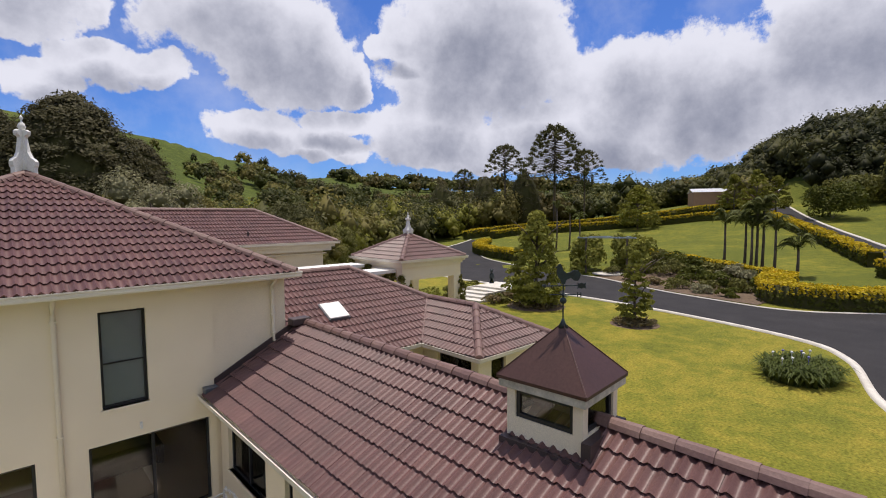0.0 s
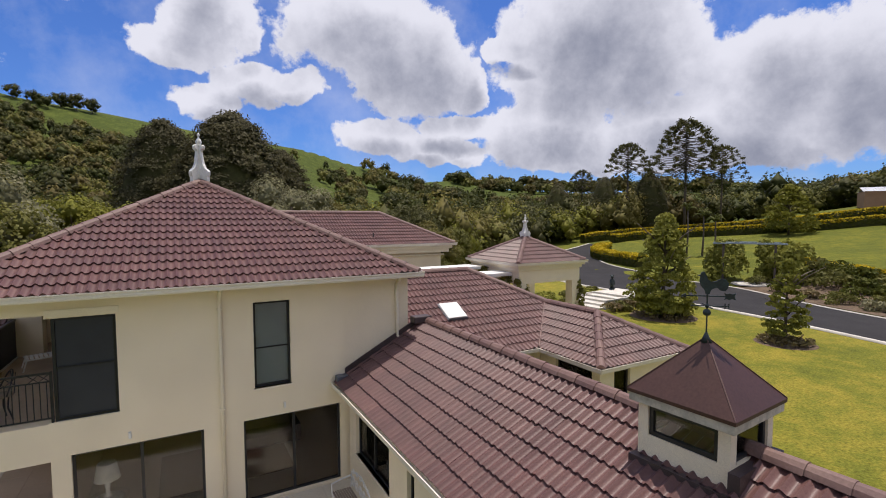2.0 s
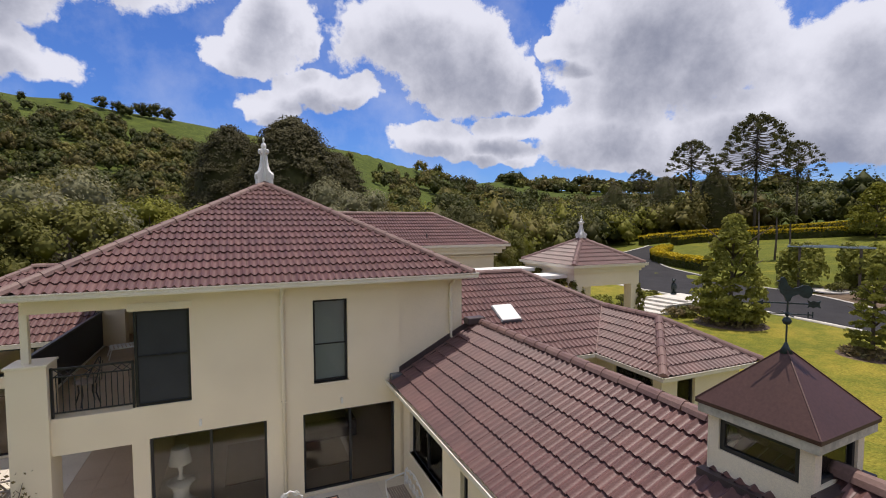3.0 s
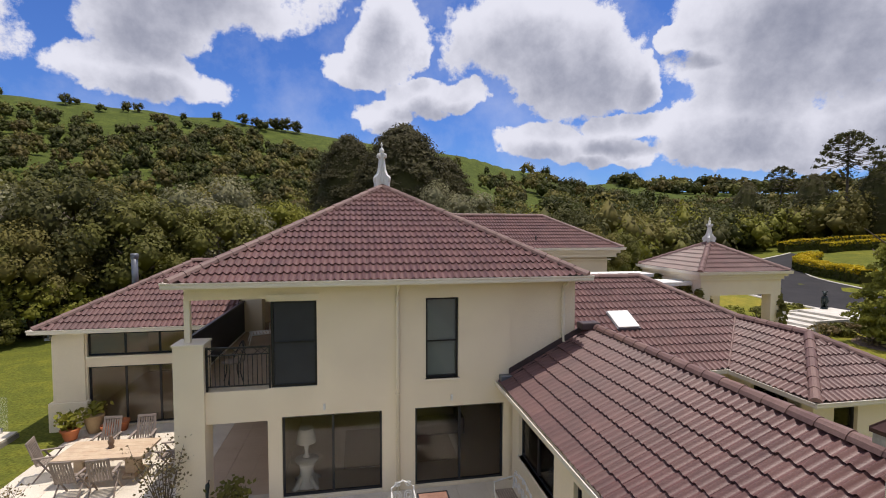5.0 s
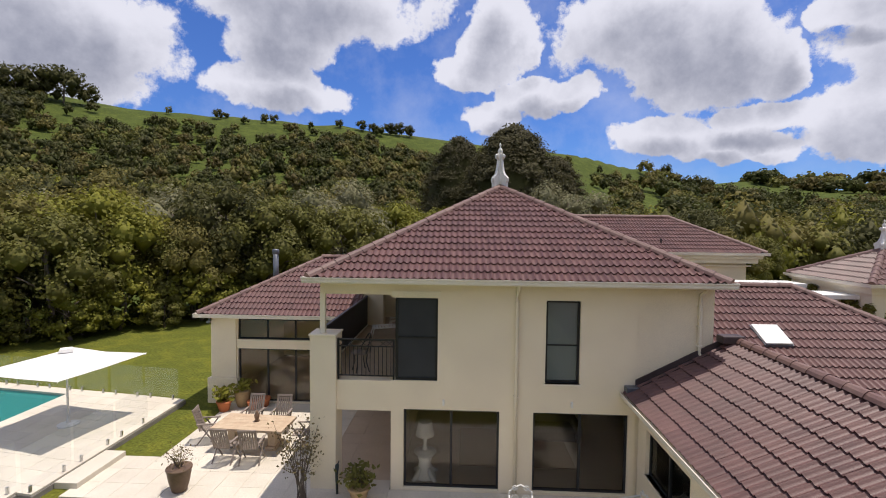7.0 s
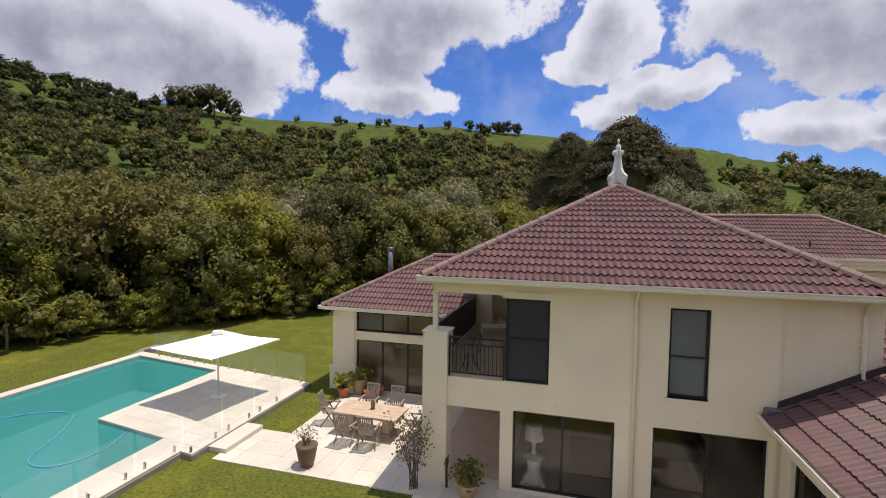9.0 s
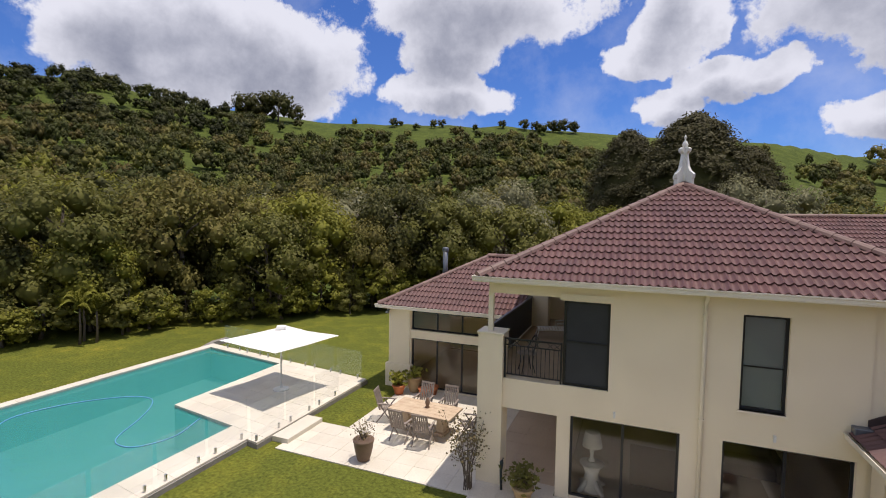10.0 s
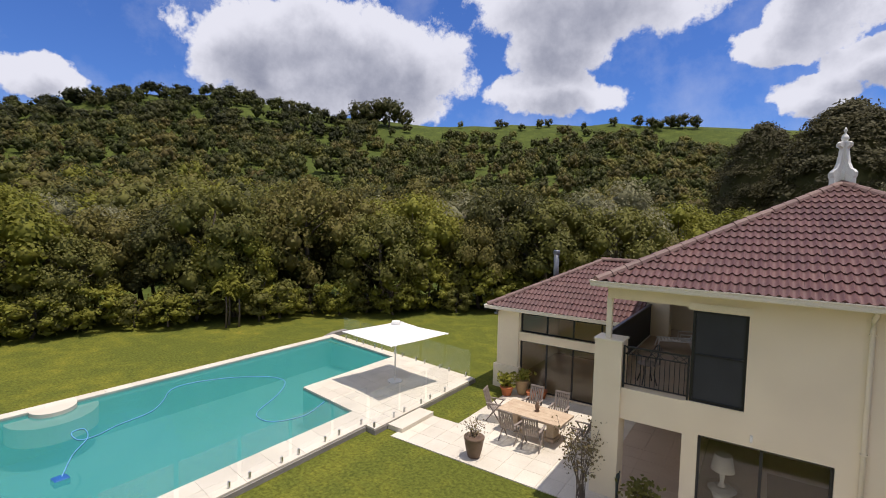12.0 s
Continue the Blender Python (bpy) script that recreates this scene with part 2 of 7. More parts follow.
def mesh_of(name, verts, faces, mat, parent=None, smooth=False):
    """One mesh object from numpy arrays of quads or triangles."""
    me = bpy.data.meshes.new(name)
    v, f = np.asarray(verts, dtype=np.float32), np.asarray(faces, dtype=np.int32)
    k = f.shape[1]
    me.vertices.add(len(v))
    me.vertices.foreach_set("co", v.ravel())
    me.loops.add(f.size)
    me.loops.foreach_set("vertex_index", f.ravel())
    me.polygons.add(len(f))
    me.polygons.foreach_set("loop_start", np.arange(0, f.size, k, dtype=np.int32))
    me.update(calc_edges=True)
    if smooth:
        me.polygons.foreach_set("use_smooth", np.ones(len(f), dtype=bool))
    me.materials.append(mat)
    ob = new(name, me)
    if parent:
        ob.parent = parent
    return ob


# ---- lie of the land ----
def smooth(a, b, x):
    t = np.clip((x - a) / (b - a), 0, 1)
    return t * t * (3 - 2 * t)


CREST_AZ = (-180, -120, -95, -77, -69, -60, -52, -46, -39, -15, 5, 13, 22, 37, 55, 70, 76, 80, 88, 100, 130, 180)
CREST_EL = (4, 5, 6.5, 9.2, 11.8, 12.9, 12.3, 11.7, 11.5, 11.5, 9.4, 8.1, 5.8, 4.0, 3.2, 2.8, 3.8, 6.0, 7.2, 6, 5, 4)
CREST_R = (330, 330, 330, 330, 330, 330, 330, 330, 330, 330, 330, 340, 440, 700, 600, 420, 230, 190, 180, 200, 260, 260)
START_R = (40, 40, 36, 36, 36, 34, 33, 33, 33, 34, 46, 52, 56, 70, 60, 50, 48, 48, 48, 50, 45, 40)


def ground(x, y):
    """Height of the land at x, y (arrays or numbers)."""
    x, y = np.asarray(x, float), np.asarray(y, float)
    az, r = np.degrees(np.arctan2(x, y)), np.hypot(x, y)
    el, R, r0 = np.interp(az, CREST_AZ, CREST_EL), np.interp(az, CREST_AZ, CREST_R), np.interp(az, CREST_AZ, START_R)
    t = np.clip((r - r0) / (R - r0), 0, None)
    top = 6.7 + R * np.tan(np.radians(el))
    hill = np.where(t < 1, top * np.power(t, 1.75), top * (1 - 0.35 * np.clip(t - 1, 0, 1.5)))
    dip = -2.5 * smooth(r0, r0 + 25, r) * (1 - smooth(0.15, 0.6, t))
    # the garden across the drive climbs evenly towards the shed
    garden = smooth(35, 41, az) * (1 - smooth(100, 110, az))
    lawn = 9.5 * smooth(44, 150, r) * np.clip(0.35 + 0.0286 * (az - 50), 0.1, 1.0)
    out = (hill + dip) * (1 - garden) + np.maximum(lawn, hill * smooth(95, 160, r)) * garden
    bumps = 1.2 * np.sin(x * 0.045 + 1) * np.sin(y * 0.05) * smooth(r0 + 20, r0 + 80, r)
    return np.where(r < r0, 0.0, out + bumps)


def gz(x, y):
    return float(ground(x, y))

POOL = (-20.6, -12.35, -9.0, 15.3)      # water: x0, x1, y0, y1
DECK_Z = 0.2


def lawn_material(name, low, middle, dry):
    """Mown grass: broad dry patches, mottling and a blade-fine grain."""
    m = bpy.data.materials.new(name)
    m.use_nodes = True
    n, l = tree_of(m)
    b = n["Principled BSDF"]
    b.inputs["Roughness"].default_value, b.inputs["Specular IOR Level"].default_value = 0.95, 0.1
    pos = n.new("ShaderNodeNewGeometry").outputs["Position"]
    layers = []
    for scale, detail in ((0.16, 4), (1.1, 9), (10.0, 6)):
        t = n.new("ShaderNodeTexNoise")
        t.inputs["Scale"].default_value, t.inputs["Detail"].default_value, t.inputs["Roughness"].default_value = scale, detail, 0.65
        l.new(pos, t.inputs["Vector"])
        layers.append(t.outputs["Fac"])
    ramp = n.new("ShaderNodeValToRGB")
    add = n.new("ShaderNodeMath")
    add.operation = "MULTIPLY_ADD"
    l.new(layers[1], add.inputs[0])
    add.inputs[1].default_value = 0.9
    l.new(layers[0], add.inputs[2])
    half = n.new("ShaderNodeMath")
    half.operation = "MULTIPLY"
    l.new(add.outputs[0], half.inputs[0])
    half.inputs[1].default_value = 0.526
    sx = n.new("ShaderNodeSeparateXYZ")
    l.new(pos, sx.inputs[0])
    dryness = n.new("ShaderNodeMapRange")
    dryness.inputs["From Min"].default_value, dryness.inputs["From Max"].default_value = -4.0, 16.0
    dryness.inputs["To Min"].default_value, dryness.inputs["To Max"].default_value = -0.085, 0.03
    l.new(sx.outputs[0], dryness.inputs["Value"])
    total = n.new("ShaderNodeMath")
    upper = n.new("ShaderNodeMapRange")
    upper.inputs["From Min"].default_value, upper.inputs["From Max"].default_value = 34.0, 56.0
    upper.inputs["To Min"].default_value, upper.inputs["To Max"].default_value = 0.0, -0.115
    l.new(sx.outputs[0], upper.inputs["Value"])
    lush = n.new("ShaderNodeMath")
    l.new(half.outputs[0], lush.inputs[0])
    l.new(upper.outputs[0], lush.inputs[1])
    l.new(lush.outputs[0], total.inputs[0])
    l.new(dryness.outputs[0], total.inputs[1])
    l.new(total.outputs[0], ramp.inputs[0])
    e = ramp.color_ramp.elements
    e[0].position, e[0].color = 0.38, (*low, 1)
    e[1].position, e[1].color = 0.62, (*dry, 1)
    mid = e.new(0.5)
    mid.color = (*middle, 1)
    hsv = n.new("ShaderNodeHueSaturation")
    l.new(ramp.outputs[0], hsv.inputs["Color"])
    val = n.new("ShaderNodeMapRange")
    val.inputs["From Min"].default_value, val.inputs["From Max"].default_value = 0.3, 0.7
    val.inputs["To Min"].default_value, val.inputs["To Max"].default_value = 0.52, 1.5
    l.new(layers[2], val.inputs["Value"])
    l.new(val.outputs[0], hsv.inputs["Value"])
    l.new(hsv.outputs[0], b.inputs["Base Color"])
    bp = n.new("ShaderNodeBump")
    bp.inputs["Strength"].default_value, bp.inputs["Distance"].default_value = 0.8, 0.04
    l.new(layers[2], bp.inputs["Height"])
    l.new(bp.outputs[0], b.inputs["Normal"])
    return m


GRASS = lawn_material("lawn_grass", (0.098, 0.112, 0.019), (0.150, 0.152, 0.022), (0.245, 0.205, 0.032))
PASTURE = lawn_material("pasture_grass", (0.058, 0.078, 0.016), (0.088, 0.112, 0.022), (0.128, 0.14, 0.028))


def spread(*runs):
    out = set()
    for a, b, step in runs:
        out |= set(np.round(np.arange(a, b + 1e-6, step), 3).tolist())
    return out


def build_ground():
    far = ((-1500, -400, 110), (-400, -130, 12), (-130, -40, 4), (-40, 64, 1.0), (64, 150, 3), (150, 400, 12), (400, 1500, 110))
    xs = np.array(sorted(spread(*far) | {POOL[0] - 0.3, POOL[1] + 0.5, -16.3}))
    ys = np.array(sorted(spread(*far) | {POOL[2] - 0.3, POOL[3] + 0.3, 9.7}))
    X, Y = np.meshgrid(xs, ys)
    Z = ground(X, Y)
    nx = len(xs)
    i, j = np.meshgrid(np.arange(nx - 1), np.arange(len(ys) - 1))
    a = (j * nx + i).ravel()
    cx, cy = (xs[i] + xs[i + 1]).ravel() / 2, (ys[j] + ys[j + 1]).ravel() / 2
    keep = ~((cx > POOL[0] - 0.3) & (cx < POOL[1] + 0.5) & (cy > POOL[2] - 0.3) & (cy < POOL[3] + 0.3))
    f = np.stack([a, a + 1, a + nx + 1, a + nx], 1)[keep]
    ob = mesh_of("ground", np.stack([X.ravel(), Y.ravel(), Z.ravel()], 1), f, GRASS, smooth=True)
    ob.data.materials.append(PASTURE)
    fx, fy = cx[keep], cy[keep]
    r, az = np.hypot(fx, fy), np.degrees(np.arctan2(fx, fy))
    wild = (r > 150) | ((r > 36) & ((az < 36) | (az > 108)))
    ob.data.polygons.foreach_set("material_index", wild.astype(np.int32))
    tagged(ob, "mown yellow-green lawn running into grassy hills", "ground", kind="structure")


build_ground()


# ---- roofs ----
TILE_W, GAUGE = 0.33, 0.36


def tile_mesh():
    """One double-roll concrete tile: x across, y up the slope, its lower end proud."""
    n, prof = 12, []
    for k in range(n + 1):
        u = k / n
        roll = max(0.0, math.cos((u * 2 % 1.0 - 0.5) * 2 * math.pi * 0.95))
        prof.append((u * TILE_W, 0.050 * roll ** 0.8))
    v, f = [], []
    for x, h in prof:
        v += [(x, 0.02, h - 0.008), (x, 0, h + 0.040), (x, GAUGE + 0.04, h + 0.002)]
    for k in range(n):
        a, b = 3 * k, 3 * k + 3
        f += [(a, b, b + 1, a + 1), (a + 1, b + 1, b + 2, a + 2)]
    return v, f


TV, TF = tile_mesh()
TILE_DATA = bpy.data.meshes.new("roof_tile")
TILE_DATA.from_pydata(TV, [], TF)
TILE_DATA.materials.append(TILE)
for poly in TILE_DATA.polygons:
    poly.use_smooth = True
TILE_DATA.set_sharp_from_angle(angle=radians(50))


def inside(poly, x, y):
    hit = False
    for (xa, ya), (xb, yb) in zip(poly, poly[1:] + poly[:1]):
        if (ya > y) != (yb > y) and x < (xb - xa) * (y - ya) / (yb - ya) + xa:
            hit = not hit
    return hit


def roof_plane(roof, poly, origin, up, z0, slope, pieces=True, rank=None):
    """Courses of tiles on the plane through origin (on the eave, at z0) that climbs along the unit vector up; poly is its plan."""
    ux, uy = up
    ax, ay = uy, -ux                      # along the eave, so that up = z x along
    pitch = math.sqrt(1 + slope * slope)
    flat = [((x - origin[0]) * ax + (y - origin[1]) * ay, ((x - origin[0]) * ux + (y - origin[1]) * uy) * pitch) for x, y in poly]
    rot = Matrix(((ax, ux / pitch, -ux * slope / pitch), (ay, uy / pitch, -uy * slope / pitch), (0, slope / pitch, 1 / pitch))).to_4x4()
    base = Matrix.Translation((origin[0], origin[1], z0)) @ rot
    # the boarding under the tiles
    bm = bmesh.new()
    face = bm.faces.new([bm.verts.new(base @ Vector((u, v, -0.012))) for u, v in flat])
    if face.normal.z < 0:
        face.normal_flip()
    part("sarking", bm, FLASH, roof, "dark underlay below the tiles")
    us, vs = [p[0] for p in flat], [p[1] for p in flat]
    whole, cut = [], []
    for r in range(int(min(vs) / GAUGE) - 1, int(max(vs) / GAUGE) + 1):
        for c in range(int(min(us) / TILE_W) - 2, int(max(us) / TILE_W) + 2):
            u, v = c * TILE_W, r * GAUGE - 0.03
            corners = [inside(flat, u + du, v + dv) for du in (0.002, TILE_W - 0.002) for dv in (0.035, GAUGE)]
            if all(corners):
                whole.append((u, v))
            elif any(corners) or inside(flat, u + TILE_W / 2, v + GAUGE / 2):
                cut.append((u, v))
    if rank:
        whole.sort(key=lambda p: rank(base @ Vector((*p, 0))))
    single = whole[:300] if pieces else []
    rest = whole[len(single):]
    for u, v in single:
        ob = new("tile", TILE_DATA)
        ob.parent, ob.matrix_basis = roof, base @ pose(u + random.uniform(-0.004, 0.004), v + random.uniform(-0.006, 0.006), random.uniform(0, 0.004), 0, 0, random.uniform(-0.25, 0.25))
    tv, tf = np.array(TV), np.array(TF)
    for group, clip in ((rest, False), (cut, True)):
        if not group:
            continue
        v = np.concatenate([tv + (u, w, 0) for u, w in group])
        f = np.concatenate([tf + k * len(tv) for k in range(len(group))])
        ob = mesh_of("tile_field", v, f, TILE_FIELD, roof)
        if clip:
            bm = bmesh.new()
            bm.from_mesh(ob.data)
            area = sum(p[0] * q[1] - q[0] * p[1] for p, q in zip(flat, flat[1:] + flat[:1]))
            for p, q in zip(flat, flat[1:] + flat[:1]):
                if convex(flat):
                    n = Vector((q[1] - p[1], p[0] - q[0], 0)) * (1 if area > 0 else -1)
                    bmesh.ops.bisect_plane(bm, geom=bm.verts[:] + bm.edges[:] + bm.faces[:], plane_co=(*p, 0), plane_no=n, clear_outer=True)
            bm.to_mesh(ob.data)
            bm.free()
        ob.matrix_basis = base
        ob["kind"] = "stuff"
        ob.data.set_sharp_from_angle(angle=radians(50))
        ob.data.polygons.foreach_set("use_smooth", np.ones(len(ob.data.polygons), dtype=bool))


def convex(poly):
    s = [(b[0] - a[0]) * (c[1] - b[1]) - (b[1] - a[1]) * (c[0] - b[0]) for a, b, c in zip(poly, poly[1:] + poly[:1], poly[2:] + poly[:2])]
    return all(v > -1e-6 for v in s) or all(v < 1e-6 for v in s)


def plain_plane(roof, points, name="roof_slope"):
    """A slope that is never seen close: one sheet with thickness."""
    bm = bmesh.new()
    f = bm.faces.new([bm.verts.new(p) for p in points])
    if f.normal.z < 0:
        f.normal_flip()
    ext = bmesh.ops.extrude_face_region(bm, geom=[f])
    for v in (g for g in ext["geom"] if isinstance(g, bmesh.types.BMVert)):
        v.co.z += 0.03
    bmesh.ops.recalc_face_normals(bm, faces=bm.faces)
    return part(name, bm, TILE_FIELD, roof)


CAP_DATA = {}


def cap_mesh(length):
    if length not in CAP_DATA:
        bm = bmesh.new()
        ends = []
        for y, w, h in ((0, 0.135, 0.075), (length + 0.04, 0.115, 0.06)):
            prof = [(-w, -0.045), (-w * 0.75, h * 0.25), (-w * 0.35, h * 0.85), (0, h), (w * 0.35, h * 0.85), (w * 0.75, h * 0.25), (w, -0.045)]
            ends.append([bm.verts.new((x, y, z)) for x, z in prof])
        a, b = ends
        for k in range(len(a) - 1):
            bm.faces.new((a[k], a[k + 1], b[k + 1], b[k]))
        bm.faces.new(a[::-1])
        bm.normal_update()
        me = bpy.data.meshes.new("ridge_cap")
        bm.to_mesh(me)
        bm.free()
        me.materials.append(CAP)
        CAP_DATA[length] = me
    return CAP_DATA[length]


def caps(roof, a, b, step=0.40):
    """Capping tiles from the low end a to the high end b."""
    a, b = Vector(a), Vector(b)
    n = max(1, round((b - a).length / step))
    length = (b - a).length / n
    me = cap_mesh(round(length, 3))
    d = (b - a).normalized()
    side = d.cross(Vector((0, 0, 1))).normalized()
    up = side.cross(d)
    rot = Matrix((side, d, up)).transposed().to_4x4()
    for k in range(n):
        ob = new("ridge_cap", me)
        ob.parent = roof
        ob.matrix_basis = Matrix.Translation(a + d * (k * length) + up * (0.045 + random.uniform(-0.004, 0.004))) @ rot @ pose(0, 0, 0, 0, random.uniform(-1.5, 1.5), random.uniform(-0.8, 0.8))


def gutter(roof, a, b, out):
    """A quad gutter from a to b, with its lip towards `out` (unit x, y)."""
    a, b, o = Vector(a), Vector(b), Vector((*out, 0))
    bm = bmesh.new()
    prof = [(-0.05, -0.10), (0.10, -0.11), (0.115, -0.075), (0.115, -0.02), (0.135, 0.0), (0.135, 0.025), (0.115, 0.025), (0.115, 0.005), (0.095, -0.02), (0.085, -0.09), (-0.05, -0.085)]
    ra = [bm.verts.new(a + o * x + Vector((0, 0, z))) for x, z in prof]
    rb = [bm.verts.new(b + o * x + Vector((0, 0, z))) for x, z in prof]
    for k in range(len(prof)):
        j = (k + 1) % len(prof)
        bm.faces.new((ra[k], ra[j], rb[j], rb[k]))
    bm.faces.new(ra[::-1])
    bm.faces.new(rb)
    bmesh.ops.recalc_face_normals(bm, faces=bm.faces)
    return part("gutter", bm, GUTTER, roof, "cream painted metal gutter")


def roof_thing(name, label):
    ob = new(name)
    return tagged(ob, label, "roof", kind="structure")


RED = "weathered purple-brown concrete tile roof with cream gutters"
# main two-storey block: a square hip
EZ = 5.42
MX0, MX1, MY0, MY1 = -4.25, 5.57, 9.47, 20.2
APEX = (0.66, 14.85, 8.02)
MS = (APEX[2] - EZ) / (APEX[1] - MY0)
roof_main = roof_thing("roof_main", "hipped " + RED)
roof_plane(roof_main, [(MX0, MY0), (MX1, MY0), (APEX[0], APEX[1])], (MX0, MY0), (0, 1), EZ, MS, rank=lambda p: p.y)
for quad in (((MX0, MY0), (MX0, MY1)), ((MX1, MY0), (MX1, MY1)), ((MX0, MY1), (MX1, MY1))):
    plain_plane(roof_main, [(*quad[0], EZ - 0.02), (*quad[1], EZ - 0.02), (*APEX[:2], APEX[2] - 0.02)])
for cx, cy in ((MX0, MY0), (MX1, MY0), (MX0, MY1), (MX1, MY1)):
    caps(roof_main, (cx, cy, EZ + 0.02), APEX)
gutter(roof_main, (MX0 - 0.1, MY0, EZ), (MX1 + 0.1, MY0, EZ), (0, -1))
gutter(roof_main, (MX0, MY0 - 0.1, EZ), (MX0, MY1, EZ), (-1, 0))
gutter(roof_main, (MX1, MY0 - 0.1, EZ), (MX1, MY1, EZ), (1, 0))
part("soffit", boxes((MX0 + 0.02, MX1 - 0.02, MY0 + 0.02, MY1 - 0.02, EZ - 0.13, EZ - 0.06)), TRIM, roof_main, "cream painted soffit")

# long gabled wing beside the camera's path
WX0, WX1, WZ, WS = 3.42, 8.52, 2.66, 0.525
WRX, WRZ = (WX0 + WX1) / 2, WZ + WS * (WX1 - WX0) / 2
WY0 = -9.0
roof_wing = roof_thing("roof_wing", "long gabled " + RED)
roof_plane(roof_wing, [(WX0, WY0), (WRX, WY0), (WRX, 9.97), (WX0, 9.97)], (WX0, 9.97), (1, 0), WZ, WS, rank=lambda p: abs(p.y - 4.5))
plain_plane(roof_wing, [(WX1, WY0, WZ), (WRX, WY0, WRZ), (WRX, 9.97, WRZ), (WX1, 9.97, WZ)])
caps(roof_wing, (WRX, WY0, WRZ + 0.02), (WRX, 10.0, WRZ + 0.02), 0.42)
gutter(roof_wing, (WX0, WY0, WZ), (WX0, 9.98, WZ), (-1, 0))
part("soffit", boxes((WX0 + 0.02, WX0 + 0.5, WY0, 9.97, WZ - 0.14, WZ - 0.07)), TRIM, roof_wing, "cream painted soffit")

# lower rear wings
AS = 0.525
AX1, AY0, AZ = 14.05, 9.87, 2.67
ARY, ARZ = 14.0, AZ + AS * (14.0 - AY0)
BX0, BY0 = 10.09, 7.3
BRX = (BX0 + AX1) / 2
BRZ = AZ + AS * (BRX - BX0)
BH = (BRX, BY0 + (BRX - BX0), BRZ)
VT = (BRX, AY0 + (BRX - BX0), BRZ)
AH = (AX1 - (ARY - AY0), ARY, ARZ)
roof_rear = roof_thing("roof_rear", "low L-shaped hipped " + RED)
roof_plane(roof_rear, [(5.5, AY0), (BX0, AY0), VT[:2], AH[:2], (5.5, ARY)], (5.5, AY0), (0, 1), AZ, AS, rank=lambda p: p.y)
roof_plane(roof_rear, [(BX0, BY0), BH[:2], VT[:2], (BX0, AY0)], (BX0, AY0), (1, 0), AZ, AS)
roof_plane(roof_rear, [(BX0, BY0), (AX1, BY0), BH[:2]], (BX0, BY0), (0, 1), AZ, AS)
plain_plane(roof_rear, [(AX1, BY0, AZ), (AX1, ARY + 4.1, AZ), AH, VT, BH])
plain_plane(roof_rear, [(5.5, ARY, ARZ), AH, (AX1, ARY + 4.1, AZ), (5.5, ARY + 4.1, AZ)])
for a, b in (((BX0, BY0, AZ), BH), ((AX1, BY0, AZ), BH), (BH, VT), (VT, AH), ((AX1, ARY + 4.1, AZ), AH), ((5.5, ARY, ARZ), AH)):
    caps(roof_rear, Vector(a) + Vector((0, 0, 0.02)), Vector(b) + Vector((0, 0, 0.02)))
tube_bm = bmesh.new()
tube(tube_bm, [(BX0, AY0, AZ + 0.05), (VT[0], VT[1], VT[2] + 0.04)], 0.035, 6)
part("valley_gutter", tube_bm, CAP, roof_rear, "grey-brown valley flashing")
gutter(roof_rear, (5.5, AY0, AZ), (BX0, AY0, AZ), (0, -1))
gutter(roof_rear, (BX0, AY0, AZ), (BX0, BY0 - 0.1, AZ), (-1, 0))
gutter(roof_rear, (BX0 - 0.1, BY0, AZ), (AX1, BY0, AZ), (0, -1))
part("soffit", boxes((BX0 + 0.02, AX1 - 0.02, BY0 + 0.02, 13.0, AZ - 0.14, AZ - 0.07)), TRIM, roof_rear, "cream painted soffit")

# rear upper block
RX1, RY0, RZ = 13.9, 21.6, 5.5
RH = (10.6, 24.9, 7.25)
RS = (RH[2] - RZ) / (RH[1] - RY0)
roof_back = roof_thing("roof_back", "distant hipped " + RED)
roof_plane(roof_back, [(2.0, RY0), (RX1, RY0), RH[:2], (2.0, RH[1])], (2.0, RY0), (0, 1), RZ, RS)
plain_plane(roof_back, [(RX1, RY0, RZ), (RX1, 28.2, RZ), RH])
plain_plane(roof_back, [(2.0, RH[1], RH[2]), RH, (RX1, 28.2, RZ), (2.0, 28.2, RZ)])
caps(roof_back, (RX1, RY0, RZ + 0.02), RH)
caps(roof_back, (2.0, RH[1], RH[2] + 0.02), (RH[0], RH[1], RH[2] + 0.02))
gutter(roof_back, (2.0, RY0, RZ), (RX1 + 0.1, RY0, RZ), (0, -1))
gutter(roof_back, (RX1, RY0 - 0.1, RZ), (RX1, 28.2, RZ), (1, 0))

# garden-side wing with the glazed doors
LX0, LY0, LZ, LS = -10.2, 15.0, 3.38, 0.525
LR = (LX0 + 3.55, LY0 + 3.55, LZ + LS * 3.55)
roof_left = roof_thing("roof_left", "hipped " + RED)
roof_plane(roof_left, [(LX0, LY0), (-4.36, LY0), (-4.36, LR[1]), LR[:2]], (LX0, LY0), (0, 1), LZ, LS, rank=lambda p: p.x)
plain_plane(roof_left, [(LX0, LY0, LZ), LR, (LX0, LR[1] + 3.55, LZ)])
plain_plane(roof_left, [(LX0, LR[1] + 3.55, LZ), LR, (-4.36, LR[1], LR[2]), (-4.36, LR[1] + 3.55, LZ)])
caps(roof_left, (LX0, LY0, LZ + 0.02), LR)
caps(roof_left, (LX0, LR[1] + 3.55, LZ + 0.02), LR)
caps(roof_left, (-4.36, LR[1], LR[2] + 0.03), (LR[0], LR[1], LR[2] + 0.03))
gutter(roof_left, (LX0 - 0.1, LY0, LZ), (-4.36, LY0, LZ), (0, -1))
gutter(roof_left, (LX0, LY0 - 0.1, LZ), (LX0, LR[1] + 3.55, LZ), (-1, 0))
